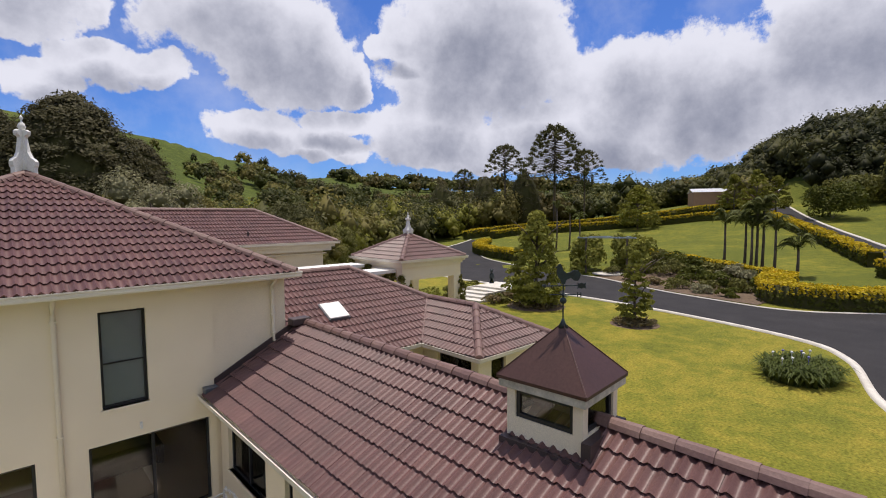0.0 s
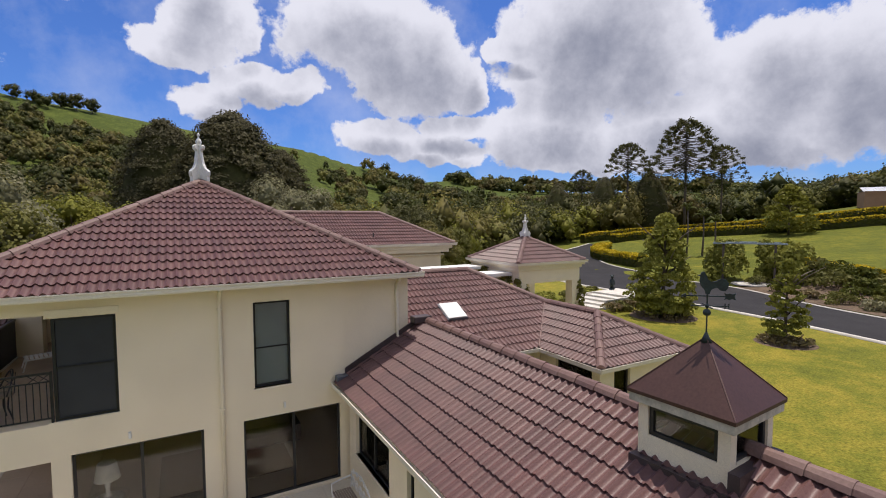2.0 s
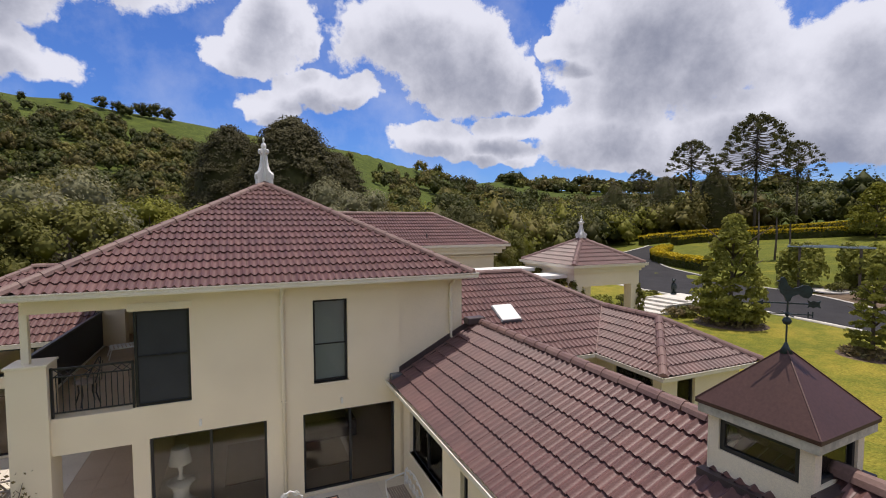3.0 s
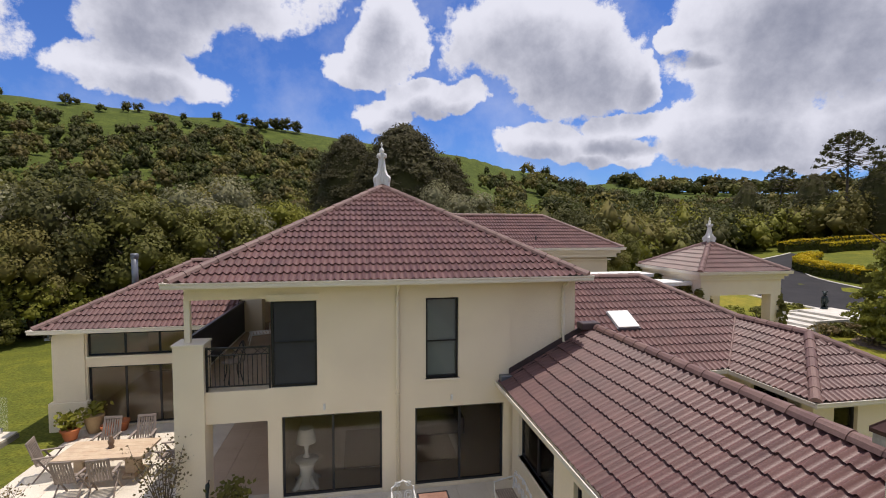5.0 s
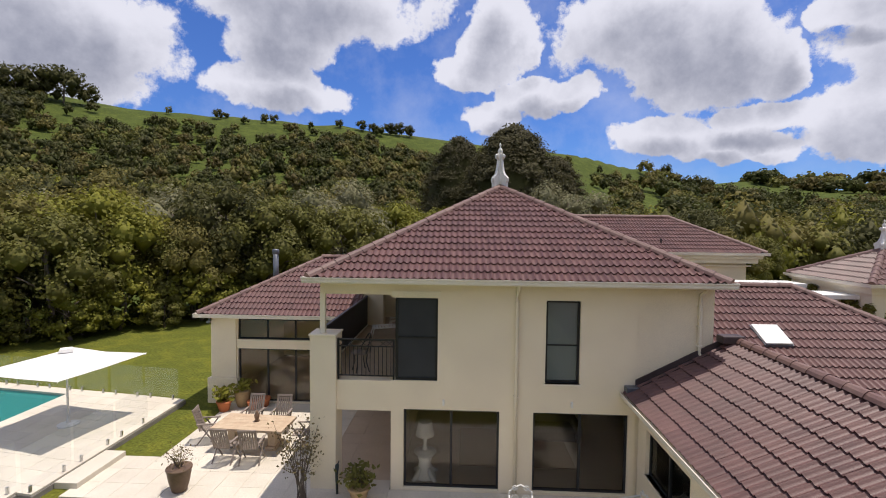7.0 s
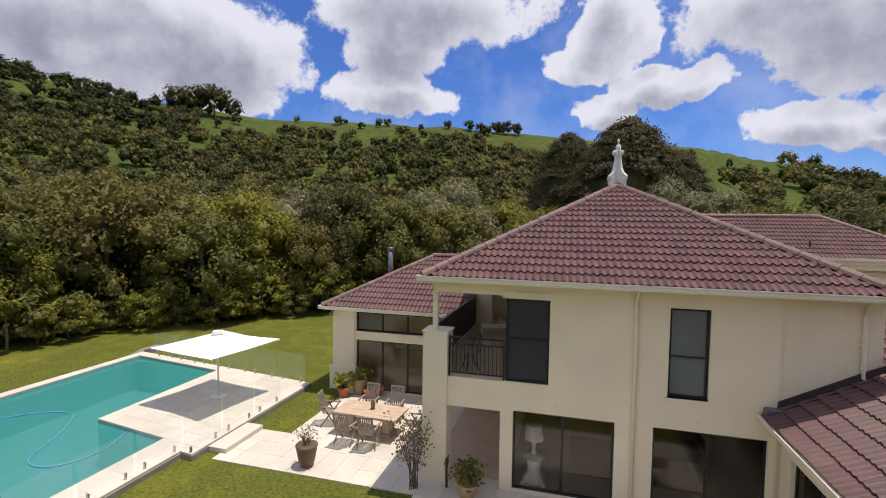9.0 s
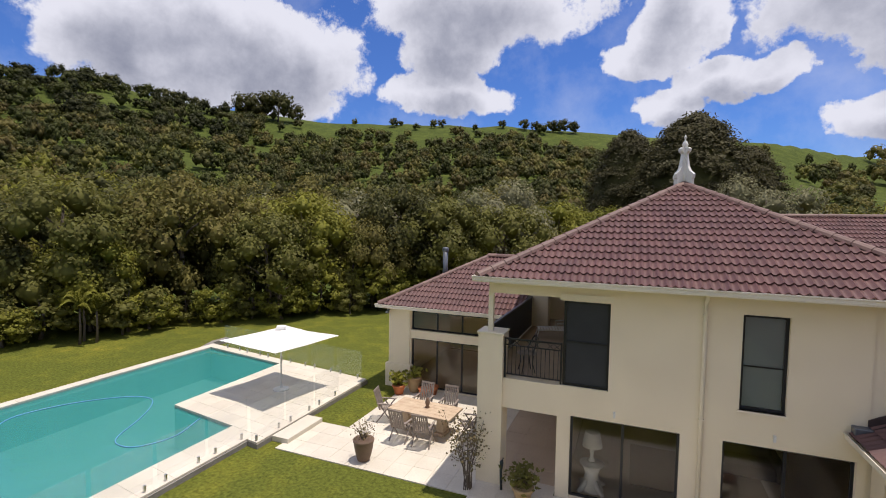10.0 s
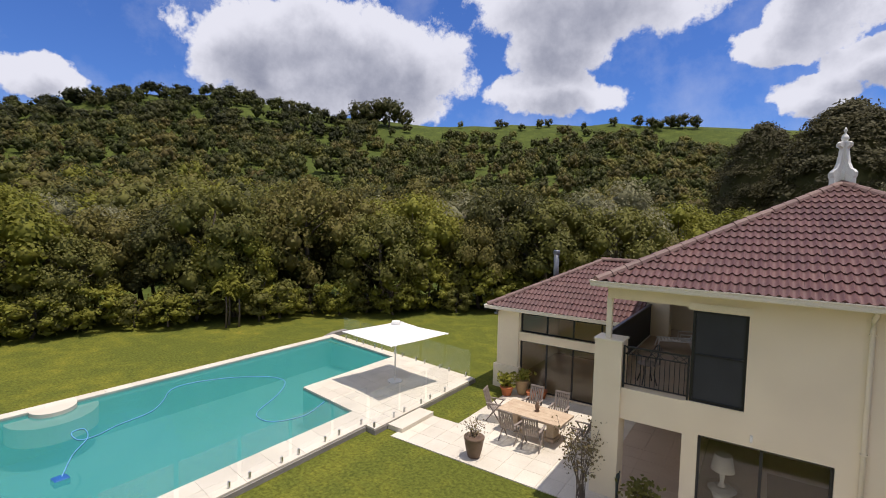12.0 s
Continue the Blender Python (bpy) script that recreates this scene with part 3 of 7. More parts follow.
part("soffit", boxes((LX0 + 0.02, -4.36, LY0 + 0.02, LY0 + 7, LZ - 0.14, LZ - 0.07)), TRIM, roof_left, "cream painted soffit")

# ---- walls ----
FY = 10.0
G1, G2, UW, BD = (-2.0, 0.39, 0.08, 2.1), (1.22, 3.54, 0.08, 2.1), (1.49, 2.33, 2.83, 4.89), (-2.22, -1.16, 2.82, 4.9)
wall("wall_front", "x", FY, 0.25, -2.32, 3.7, 0.0, EZ - 0.13, (G1, G2, UW, (-2.32, -1.16, 2.82, 4.9)))
wall("wall_front_end", "x", FY + 0.04, 0.25, 3.7, 5.5, 0.0, EZ - 0.13)
wall("wall_main_side", "y", 5.5, -0.25, FY + 0.29, 19.8, 0.0, EZ - 0.13)
wall("wall_balcony_beam", "x", FY, 0.3, -3.69, -2.32, 2.04, 2.80)
wall("wall_balcony_head", "x", FY, 0.25, -4.1, -2.32, 4.97, EZ - 0.13)
wall("wall_pier", "x", 9.9, 0.6, -4.34, -3.69, 0.0, 3.92)
wall("wall_main_back", "x", 19.6, 0.25, -4.0, 5.25, 0.0, EZ - 0.13)
wall("wall_balcony_end", "x", 18.0, 0.25, -4.3, -1.0, 2.82, EZ - 0.13)
wall("wall_balcony_pier", "x", 16.3, 0.5, -4.3, -3.62, 2.82, EZ - 0.13)
wall("wall_balcony_side", "y", -1.16, 0.2, FY + 0.25, 18.0, 2.82, EZ - 0.13)
wall("wall_undercroft", "x", 19.0, 0.25, -4.0, -2.3, 0.0, 2.6)
wall("wall_garden_room_end", "y", -4.3, 0.25, 15.65, 19.25, 0.0, 2.6)
wall("wall_room_left", "y", -2.32, 0.2, FY + 0.25, 19.0, 0.0, 2.6)
wall("wall_room_back", "x", 15.0, 0.2, -2.12, 5.25, 0.0, 2.6)
slab = part("floor_upper", boxes((-4.3, -2.2, 10.3, 18.2, 2.6, 2.8), (-2.2, 5.25, 10.25, 19.5, 2.6, 2.8)), material("balcony_tiles", (0.46, 0.37, 0.28), (0.40, 0.32, 0.24), 0.7, 2, 40, 0.1))
tagged(slab, "beige tiled balcony and upper floor slab", "floor", kind="structure")
# wing walls
wall("wall_wing", "y", 3.78, 0.25, WY0 + 0.3, FY, 0.0, WZ - 0.14, ((7.35, 9.5, 0.9, 1.97), (6.12, 6.45, 0.9, 1.92)))
wall("wall_wing_far", "y", 8.2, -0.25, WY0 + 0.3, 9.8, 0.0, WZ - 0.14)
bm = bmesh.new()
extrude([(3.78, 0.0), (8.2, 0.0), (8.2, WZ - 0.1), (WRX, WRZ - 0.1), (3.78, WZ - 0.1)], 0.25, bm)
gable = part("wall_gable", bm, RENDER)
gable.location.y = WY0 + 0.25
tagged(gable, "cream rendered gable end wall", "wall", kind="structure")
# rear wing walls
wall("wall_rear_a", "x", AY0 + 0.4, 0.25, 5.5, BX0 + 0.4, 0.0, AZ - 0.13)
wall("wall_rear_b", "y", BX0 + 0.4, 0.25, BY0 + 0.4, AY0 + 0.65, 0.0, AZ - 0.13, ((8.0, 9.5, 0.6, 2.40),))
wall("wall_rear_c", "x", BY0 + 0.4, 0.25, BX0 + 0.65, AX1 - 0.4, 0.0, AZ - 0.13, ((BX0 + 1.0, BX0 + 1.7, 0.3, 2.38),))
wall("wall_rear_d", "y", AX1 - 0.4, -0.25, BY0 + 0.65, 18.0, 0.0, AZ - 0.13)
wall("wall_rear_e", "x", 18.0, -0.25, 5.5, AX1 - 0.65, 0.0, AZ - 0.13)
# rear upper block, with its moulded eaves
wall("wall_back_a", "x", RY0 + 0.6, 0.25, 2.0, RX1 - 0.6, 0.0, RZ - 0.1)
wall("wall_back_b", "y", RX1 - 0.6, -0.25, RY0 + 0.85, 27.6, 0.0, RZ - 0.1)
part("cornice", boxes((2.0, RX1 - 0.1, RY0 + 0.1, RY0 + 0.6, RZ - 0.28, RZ - 0.1), (2.0, RX1 - 0.25, RY0 + 0.25, RY0 + 0.6, RZ - 0.5, RZ - 0.28), (2.0, RX1 - 0.45, RY0 + 0.45, RY0 + 0.6, RZ - 0.68, RZ - 0.62)), TRIM, roof_back, "stepped cream cornice")
# garden wing
wall("wall_left_front", "x", 15.4, 0.25, -8.95, -4.36, 0.0, LZ - 0.13, ((-8.9, -4.6, 0.06, 2.05), (-8.9, -4.6, 2.4, 3.16)))
wall("wall_left_side", "y", -9.9, 0.25, 15.95, LR[1] + 3.2, 0.0, LZ - 0.13)
wall("wall_left_back", "x", LR[1] + 3.2, 0.25, -9.9, -2.6, 0.0, LZ - 0.13)
bm = boxes((-9.9, -8.95, 15.35, 15.95, 0.95, LZ - 0.13), (-10.0, -8.87, 15.25, 16.05, 0.0, 0.95), bevel=0.015)
tagged(part("wall_corner_pier", bm, RENDER), "cream rendered corner pier with a stepped base", "wall", kind="structure")

# ---- plants ----
def leaf_mat(name, a, b, scale=0.12, island=0.35, rough=0.6):
    """Matt leaves that let some light through."""
    m = material(name, a, b, rough, scale, 3.0, 0.0, island=island * 0.42, coords="World", spec=0.12, patch=0.6)
    n, l = tree_of(m)
    p, out = n["Principled BSDF"], n["Material Output"]
    colour = p.inputs["Base Color"].links[0].from_socket
    tr = n.new("ShaderNodeBsdfTranslucent")
    l.new(colour, tr.inputs["Color"])
    mix = n.new("ShaderNodeMixShader")
    mix.inputs[0].default_value = 0.32
    l.new(p.outputs[0], mix.inputs[1])
    l.new(tr.outputs[0], mix.inputs[2])
    l.new(mix.outputs[0], out.inputs[0])
    return m


FOREST = leaf_mat("forest_leaves", (0.190, 0.182, 0.046), (0.118, 0.120, 0.034))
DARKLEAF = leaf_mat("dark_forest_leaves", (0.108, 0.106, 0.036), (0.066, 0.068, 0.024))
OLIVE = leaf_mat("olive_forest_leaves", (0.215, 0.186, 0.054), (0.132, 0.120, 0.037))
RUSSET = leaf_mat("russet_forest_leaves", (0.145, 0.115, 0.040), (0.095, 0.085, 0.027))
# Cloud shade on the far hills is put into this darker leaf colour.
CLOUD_SHADED = leaf_mat("cloud_shaded_leaves", (0.048, 0.052, 0.019), (0.030, 0.034, 0.013), 0.06)
FOREST_FAR = leaf_mat("hillside_leaves", (0.092, 0.100, 0.027), (0.048, 0.056, 0.017), 0.05)
BRIGHT = leaf_mat("bright_leaves", (0.265, 0.252, 0.040), (0.145, 0.155, 0.028))
GARDEN = leaf_mat("garden_leaves", (0.31, 0.305, 0.062), (0.19, 0.20, 0.042), 0.6)
MIXED = (FOREST, FOREST_FAR, DARKLEAF, OLIVE, FOREST, DARKLEAF, BRIGHT, OLIVE)
FARMIX = (FOREST_FAR, DARKLEAF, FOREST_FAR, OLIVE, FOREST, DARKLEAF, FOREST_FAR, RUSSET)
SILVER = leaf_mat("silvery_leaves", (0.33, 0.31, 0.185), (0.15, 0.15, 0.07), 0.5)
PINE = leaf_mat("pine_needles", (0.110, 0.098, 0.044), (0.066, 0.064, 0.030))
HEDGE = leaf_mat("hedge_leaves", (0.12, 0.125, 0.02), (0.055, 0.07, 0.013), 0.8)
GOLD = leaf_mat("golden_hedge_tips", (0.62, 0.44, 0.02), (0.36, 0.30, 0.018), 0.8)
BARK = material("bark", (0.16, 0.13, 0.10), (0.09, 0.07, 0.055), 0.9, 3, 25, 0.6)
DRY = leaf_mat("dry_leaves", (0.26, 0.19, 0.10), (0.14, 0.13, 0.055), 2.0)
rng = np.random.default_rng(7)


def leaf_quads(centres, normals, size, aspect=1.5, jitter=0.7):
    """Small quads at centres, facing roughly along normals: verts (n*4, 3)."""
    n = len(centres)
    nv = normals + rng.normal(0, jitter, (n, 3))
    nv /= np.linalg.norm(nv, axis=1, keepdims=True) + 1e-9
    t = np.cross(nv, rng.normal(0, 1, (n, 3)))
    t /= np.linalg.norm(t, axis=1, keepdims=True) + 1e-9
    b = np.cross(nv, t)
    s = (size * rng.uniform(0.6, 1.35, (n, 1))) / 2
    v = np.stack([centres - t * s * aspect, centres - b * s, centres + t * s * aspect, centres + b * s], 1)
    return v.reshape(-1, 3)


def leaf_object(name, verts, mat, parent=None):
    f = np.arange(len(verts), dtype=np.int32).reshape(-1, 4)
    return mesh_of(name, verts, f, mat, parent)


def crown_points(n, rx, rz, lumps=9, low=-0.35):
    """Points and outward normals of a crown of half width rx and half height rz, made of leafy clumps with gaps between."""
    lc = rng.normal(0, 1, (lumps, 3))
    lc /= np.linalg.norm(lc, axis=1, keepdims=True)
    lc[:, 2] = np.where(lc[:, 2] < low, -lc[:, 2], lc[:, 2])
    small = 1.9 / math.sqrt(lumps)
    lc *= rng.uniform(0.62, 0.82, (lumps, 1)) * min(1.0, 1.25 - small * 0.6)
    lr = rng.uniform(0.72, 1.2, lumps) * small * 0.62
    which = rng.choice(lumps, n, p=lr ** 2 / (lr ** 2).sum())
    d = rng.normal(0, 1, (n, 3))
    d /= np.linalg.norm(d, axis=1, keepdims=True)
    d[:, 2] = np.where(d[:, 2] < -0.45, -d[:, 2], d[:, 2])
    p = lc[which] + d * lr[which, None] * rng.uniform(0.72, 1.06, (n, 1))
    lo, hi = p[:, 2].min(), p[:, 2].max()
    p[:, 2] = (p[:, 2] - lo) / (hi - lo) * 2 - 1
    return p * (rx, rx, rz), d


OCTA_V = np.array([(1, 0, 0), (-1, 0, 0), (0, 1, 0), (0, -1, 0), (0, 0, 1), (0, 0, -1)], float)
OCTA_F = np.array([(x, y, z) if (x + y + z) % 2 else (y, x, z) for x in (0, 1) for y in (2, 3) for z in (4, 5)])


def crown_shell(n, rx, rz, lumps, low=-0.3):
    """A billowing crown: n points and normals over the outside of overlapping lumps, and the lumps' inner bodies (verts, triangles)."""
    k = np.arange(lumps) + rng.uniform(0, 1)
    z = 1 - (1 - low) * (k % lumps + 0.5) / lumps + rng.normal(0, 0.08, lumps)
    q, a = np.sqrt(np.clip(1 - z * z, 0, 1)), k * 2.39996 + rng.normal(0, 0.25, lumps)
    size = 1.35 / math.sqrt(lumps)
    lr = rng.uniform(0.72, 1.22, lumps) * size
    lc = np.column_stack([q * np.cos(a), q * np.sin(a), z]) * (1.0 - lr * rng.uniform(0.8, 1.1, lumps))[:, None]
    which = rng.choice(lumps, 2 * n, p=lr ** 2 / (lr ** 2).sum())
    d = rng.normal(0, 1, (2 * n, 3))
    d /= np.linalg.norm(d, axis=1, keepdims=True)
    d[:, 2] = np.where(d[:, 2] < -0.35, -d[:, 2], d[:, 2])
    p = lc[which] + d * lr[which, None] * rng.uniform(0.72, 1.14, (2 * n, 1))
    gap = np.linalg.norm(p[:, None] - lc[None], axis=2) / lr[None]
    best = np.argsort(gap.min(axis=1) < 0.70, kind="stable")[:n]
    p, d = p[best], d[best]
    out = d * 0.7 + p * 0.5 + (0, 0, 0.15)
    stretch = np.array((rx, rx, rz))
    cv = (OCTA_V[None] * (lr * 0.74)[:, None, None] + lc[:, None]).reshape(-1, 3) * stretch
    cf = (OCTA_F[None] + (np.arange(lumps) * len(OCTA_V))[:, None, None]).reshape(-1, 3)
    return p * stretch, out, cv, cf


def scatter_woods(name, spots, leaves, size, mats, label):
    """One joined stand of trees: spots are rows of x, y, crown radius, height; each tree takes one of the leaf materials."""
    out, index, cores, faces, at = [], [], [], [], 0
    for k, (x, y, r, h) in enumerate(spots):
        p, d, cv, cf = crown_shell(leaves, r * 1.08, h * 0.52, 8, -0.45)
        base = (x, y, gz(x, y) + h * 0.42 - 0.3)
        out.append(leaf_quads(p + base, d, size * (r / 4) ** 0.5, 1.25, 0.55))
        cores.append(cv + base)
        faces.append(cf + at)
        at += len(cv)
        index.append(random.randrange(len(mats)))
    ob = leaf_object(name, np.concatenate(out), mats[0])
    inner = mesh_of("inner_foliage", np.concatenate(cores), np.concatenate(faces), mats[0], ob)
    for mesh, each in ((ob.data, leaves), (inner.data, len(faces[0]))):
        for m in mats[1:]:
            mesh.materials.append(m)
        mesh.polygons.foreach_set("material_index", np.repeat(np.array(index, dtype=np.int32), each))
    return tagged(ob, label, "trees", kind="stuff")


def polar_spots(n, az, r, radius, height, keep=None):
    rows = []
    while len(rows) < n:
        a, q = radians(random.uniform(*az)), math.sqrt(random.uniform(r[0] ** 2, r[1] ** 2))
        x, y = q * math.sin(a), q * math.cos(a)
        if keep is None or keep(math.degrees(a), q):
            k = random.uniform(0.75, 1.25)
            rows.append((x, y, random.uniform(*radius) * k, random.uniform(*height) * k))
    return rows


def wooded(a, q):
    """Leaves the open pasture along the crest free, but for a few trees."""
    if -43 < a < 14 and q > 284 + 14 * math.sin(a * 0.35):
        return random.random() < 0.025
    if 9 < a < 17 and q > 170:
        return random.random() < 0.2
    if -50 < a < -22 and 165 < q < 284:
        return random.random() < 0.72 + 0.25 * math.sin(a * 0.5 + q * 0.06)
    return True


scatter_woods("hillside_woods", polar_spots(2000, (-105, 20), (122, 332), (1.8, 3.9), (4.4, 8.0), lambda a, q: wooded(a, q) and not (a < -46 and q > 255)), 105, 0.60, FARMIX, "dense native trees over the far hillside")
# Upper left hill: a darker leaf mix stands in for a cloud's shadow.
scatter_woods("hillside_woods", polar_spots(430, (-105, -44), (250, 336), (2.6, 5.2), (5.5, 9.5)), 130, 0.64, (CLOUD_SHADED, DARKLEAF, CLOUD_SHADED, FOREST_FAR), "trees along the upper hill, leaves coloured for cloud shade")
scatter_woods("hillside_woods", polar_spots(420, (-105, 24), (64, 122), (3.0, 5.2), (6.0, 9.5)), 300, 0.46, MIXED, "dense native trees at the foot of the hill")
scatter_woods("hillside_woods", polar_spots(110, (-105, 24), (60, 150), (2.5, 4.2), (6, 9)), 300, 0.46, (BRIGHT, OLIVE), "lighter green trees among the woods")
scatter_woods("valley_woods", polar_spots(200, (20, 76), (205, 420), (4, 7.5), (9, 14)), 190, 0.85, FARMIX, "wooded valley slopes in the distance")
scatter_woods("valley_woods", polar_spots(250, (30, 77), (128, 215), (3.2, 5.2), (7, 10.5), lambda a, q: not (66 < a < 75 and q < 150)), 270, 0.5, FARMIX, "dark trees behind the upper lawn")
scatter_woods("valley_woods", polar_spots(230, (18, 52), (72, 135), (3.2, 5.0), (8, 12), lambda a, q: a < 33 or q > 118 or (a < 40.5 and q > 88) or (a < 45 and q > 110)), 330, 0.46, MIXED, "tall trees filling the valley below the house")
scatter_woods("valley_woods", polar_spots(260, (30, 76), (560, 720), (6, 12), (12, 18)), 70, 2.0, FARMIX, "far wooded ridge")
# Hill above the drive: cloud shadow worked into the leaf colours here too.
scatter_woods("hill_woods", polar_spots(470, (76.5, 104), (133, 215), (3.0, 5.5), (8, 12), lambda a, q: a > 82.5 or q > 152), 230, 0.52, (CLOUD_SHADED, CLOUD_SHADED, DARKLEAF), "dense trees on the hill above the drive, leaves coloured for cloud shade")
scatter_woods("hill_woods", polar_spots(50, (89, 104), (128, 152), (3.0, 5.0), (7, 11)), 380, 0.46, (DARKLEAF, FOREST, FOREST_FAR), "trees at the foot of the hill above the drive")


# trees of the near edge of the woods, one by one
def tree_trunk(bm, h, r, limbs=6, lean=0.4):
    pts, rad = [], []
    for k in range(6):
        t = k / 5
        pts.append((lean * math.sin(t * 2.1), lean * 0.6 * math.sin(t * 3.0), h * t))
        rad.append(r * (1 - 0.75 * t))
    tube(bm, pts, rad, 8)
    for k in range(limbs):
        a, z = 2 * math.pi * k / limbs + random.uniform(-0.4, 0.4), h * random.uniform(0.35, 0.85)
        p = Vector((lean * math.sin(z / h * 2.1), 0, z))
        tip = p + Vector((math.cos(a), math.sin(a), random.uniform(0.5, 1.0))) * h * random.uniform(0.22, 0.4)
        tube(bm, [p, p.lerp(tip, 0.5) + Vector((0, 0, 0.1 * h * 0.3)), tip], [r * 0.42, r * 0.28, r * 0.1], 6)
    return bm


def make_tree(name, label, mat, h, rx, leaves, size, group="", low=-0.6, crown_base=0.02):
    ob = new(name)
    part("trunk", tree_trunk(bmesh.new(), h * 0.8, 0.02 * h + 0.05), BARK, ob, "grey-brown bark", True)
    rz = h * (1 - crown_base) / 2
    p, d, cv, cf = crown_shell(leaves, rx * 1.12, rz, 26 if leaves > 1000 else 9, low)
    leaf_object("crown", leaf_quads(p + (0, 0, h - rz), d, size * 0.80, 1.4, 0.6), mat, ob)
    mesh_of("inner_crown", cv + (0, 0, h - rz), cf, mat, ob)["label"] = "shaded inner foliage"
    return tagged(ob, label, "tree", group)


EDGE = [make_tree("woodland_tree", "dense dark green woodland tree at the lawn's edge", DARKLEAF, 8.8, 3.7, 4900, 0.215, "trees at the edge of the woods"),
        make_tree("woodland_tree", "dense mid-green woodland tree at the lawn's edge", FOREST, 8.0, 3.4, 4700, 0.205, "trees at the edge of the woods"),
        make_tree("woodland_tree", "bright yellow-green woodland tree at the lawn's edge", BRIGHT, 7.8, 3.4, 4700, 0.205, "trees at the edge of the woods"),
        make_tree("woodland_tree", "silvery flowering tree in the woods", SILVER, 9.8, 4.8, 5600, 0.21, "trees at the edge of the woods"),
        make_tree("woodland_tree", "tall olive-green woodland tree", OLIVE, 10.8, 4.0, 5000, 0.23, "trees at the edge of the woods"),
        make_tree("woodland_tree", "olive-green woodland tree at the lawn's edge", OLIVE, 8.4, 3.6, 4700, 0.21, "trees at the edge of the woods")]
SHRUB = [make_tree("shrub", "low rounded green shrub at the foot of the woods", BRIGHT, 3.2, 2.0, 1500, 0.17, "shrubs at the foot of the woods", -0.8, 0.0),
         make_tree("shrub", "low dark green shrub at the foot of the woods", FOREST, 2.8, 1.9, 1500, 0.17, "shrubs at the foot of the woods", -0.8, 0.0)]
first = {id(o): True for o in EDGE + SHRUB}


def plant(ob, x, y, s=1.0, turn=None, sink=0.1):
    m = Matrix.Translation((x, y, gz(x, y) - sink)) @ pose(0, 0, 0, 0, 0, random.uniform(0, 360) if turn is None else turn)
    if first.pop(id(ob), None):
        ob.matrix_basis = m @ Matrix.Scale(s, 4)
        return ob
    c = copy_thing(ob, m)
    c.scale = (s, s, s * random.uniform(0.9, 1.1))
    return c


def edge_radius(az):
    return float(np.interp(az, (-110, -82, -70, -60, -50, -40, -28, -10, 10, 30, 48), (36, 34, 33, 33, 33, 33, 35, 38, 42, 46, 52)))


for row, (off, count, kinds) in enumerate(((2.4, 34, (1, 5, 2, 0, 1)), (8.0, 30, (1, 4, 3, 5, 2, 0)), (15, 24, (4, 0, 3, 1, 2)))):
    for k in range(count):
        az = -108 + 140 * (k + random.uniform(0.1, 0.9)) / count
        q = edge_radius(az) + off + random.uniform(-1.5, 2.0)
        plant(EDGE[kinds[(k * 7 + row) % len(kinds)]], q * math.sin(radians(az)), q * math.cos(radians(az)), random.uniform(0.62, 1.2))
for k in range(46):
    az = -106 + 138 * (k + random.uniform(0.1, 0.9)) / 46
    q = edge_radius(az) + random.uniform(-0.4, 1.2)
    plant(SHRUB[k % 2], q * math.sin(radians(az)), q * math.cos(radians(az)), random.uniform(0.6, 1.15))


# broad crowns that stand out above the edge of the woods
for kind, az, q, size in ((3, -34.5, 45, 1.18), (3, -29.5, 46.5, 1.12), (2, -9, 53, 1.3), (2, -4, 55, 1.2), (2, -15, 51, 1.1), (2, -46, 44, 1.15), (4, -40, 46, 1.05)):
    plant(EDGE[kind], q * math.sin(radians(az)), q * math.cos(radians(az)), size)


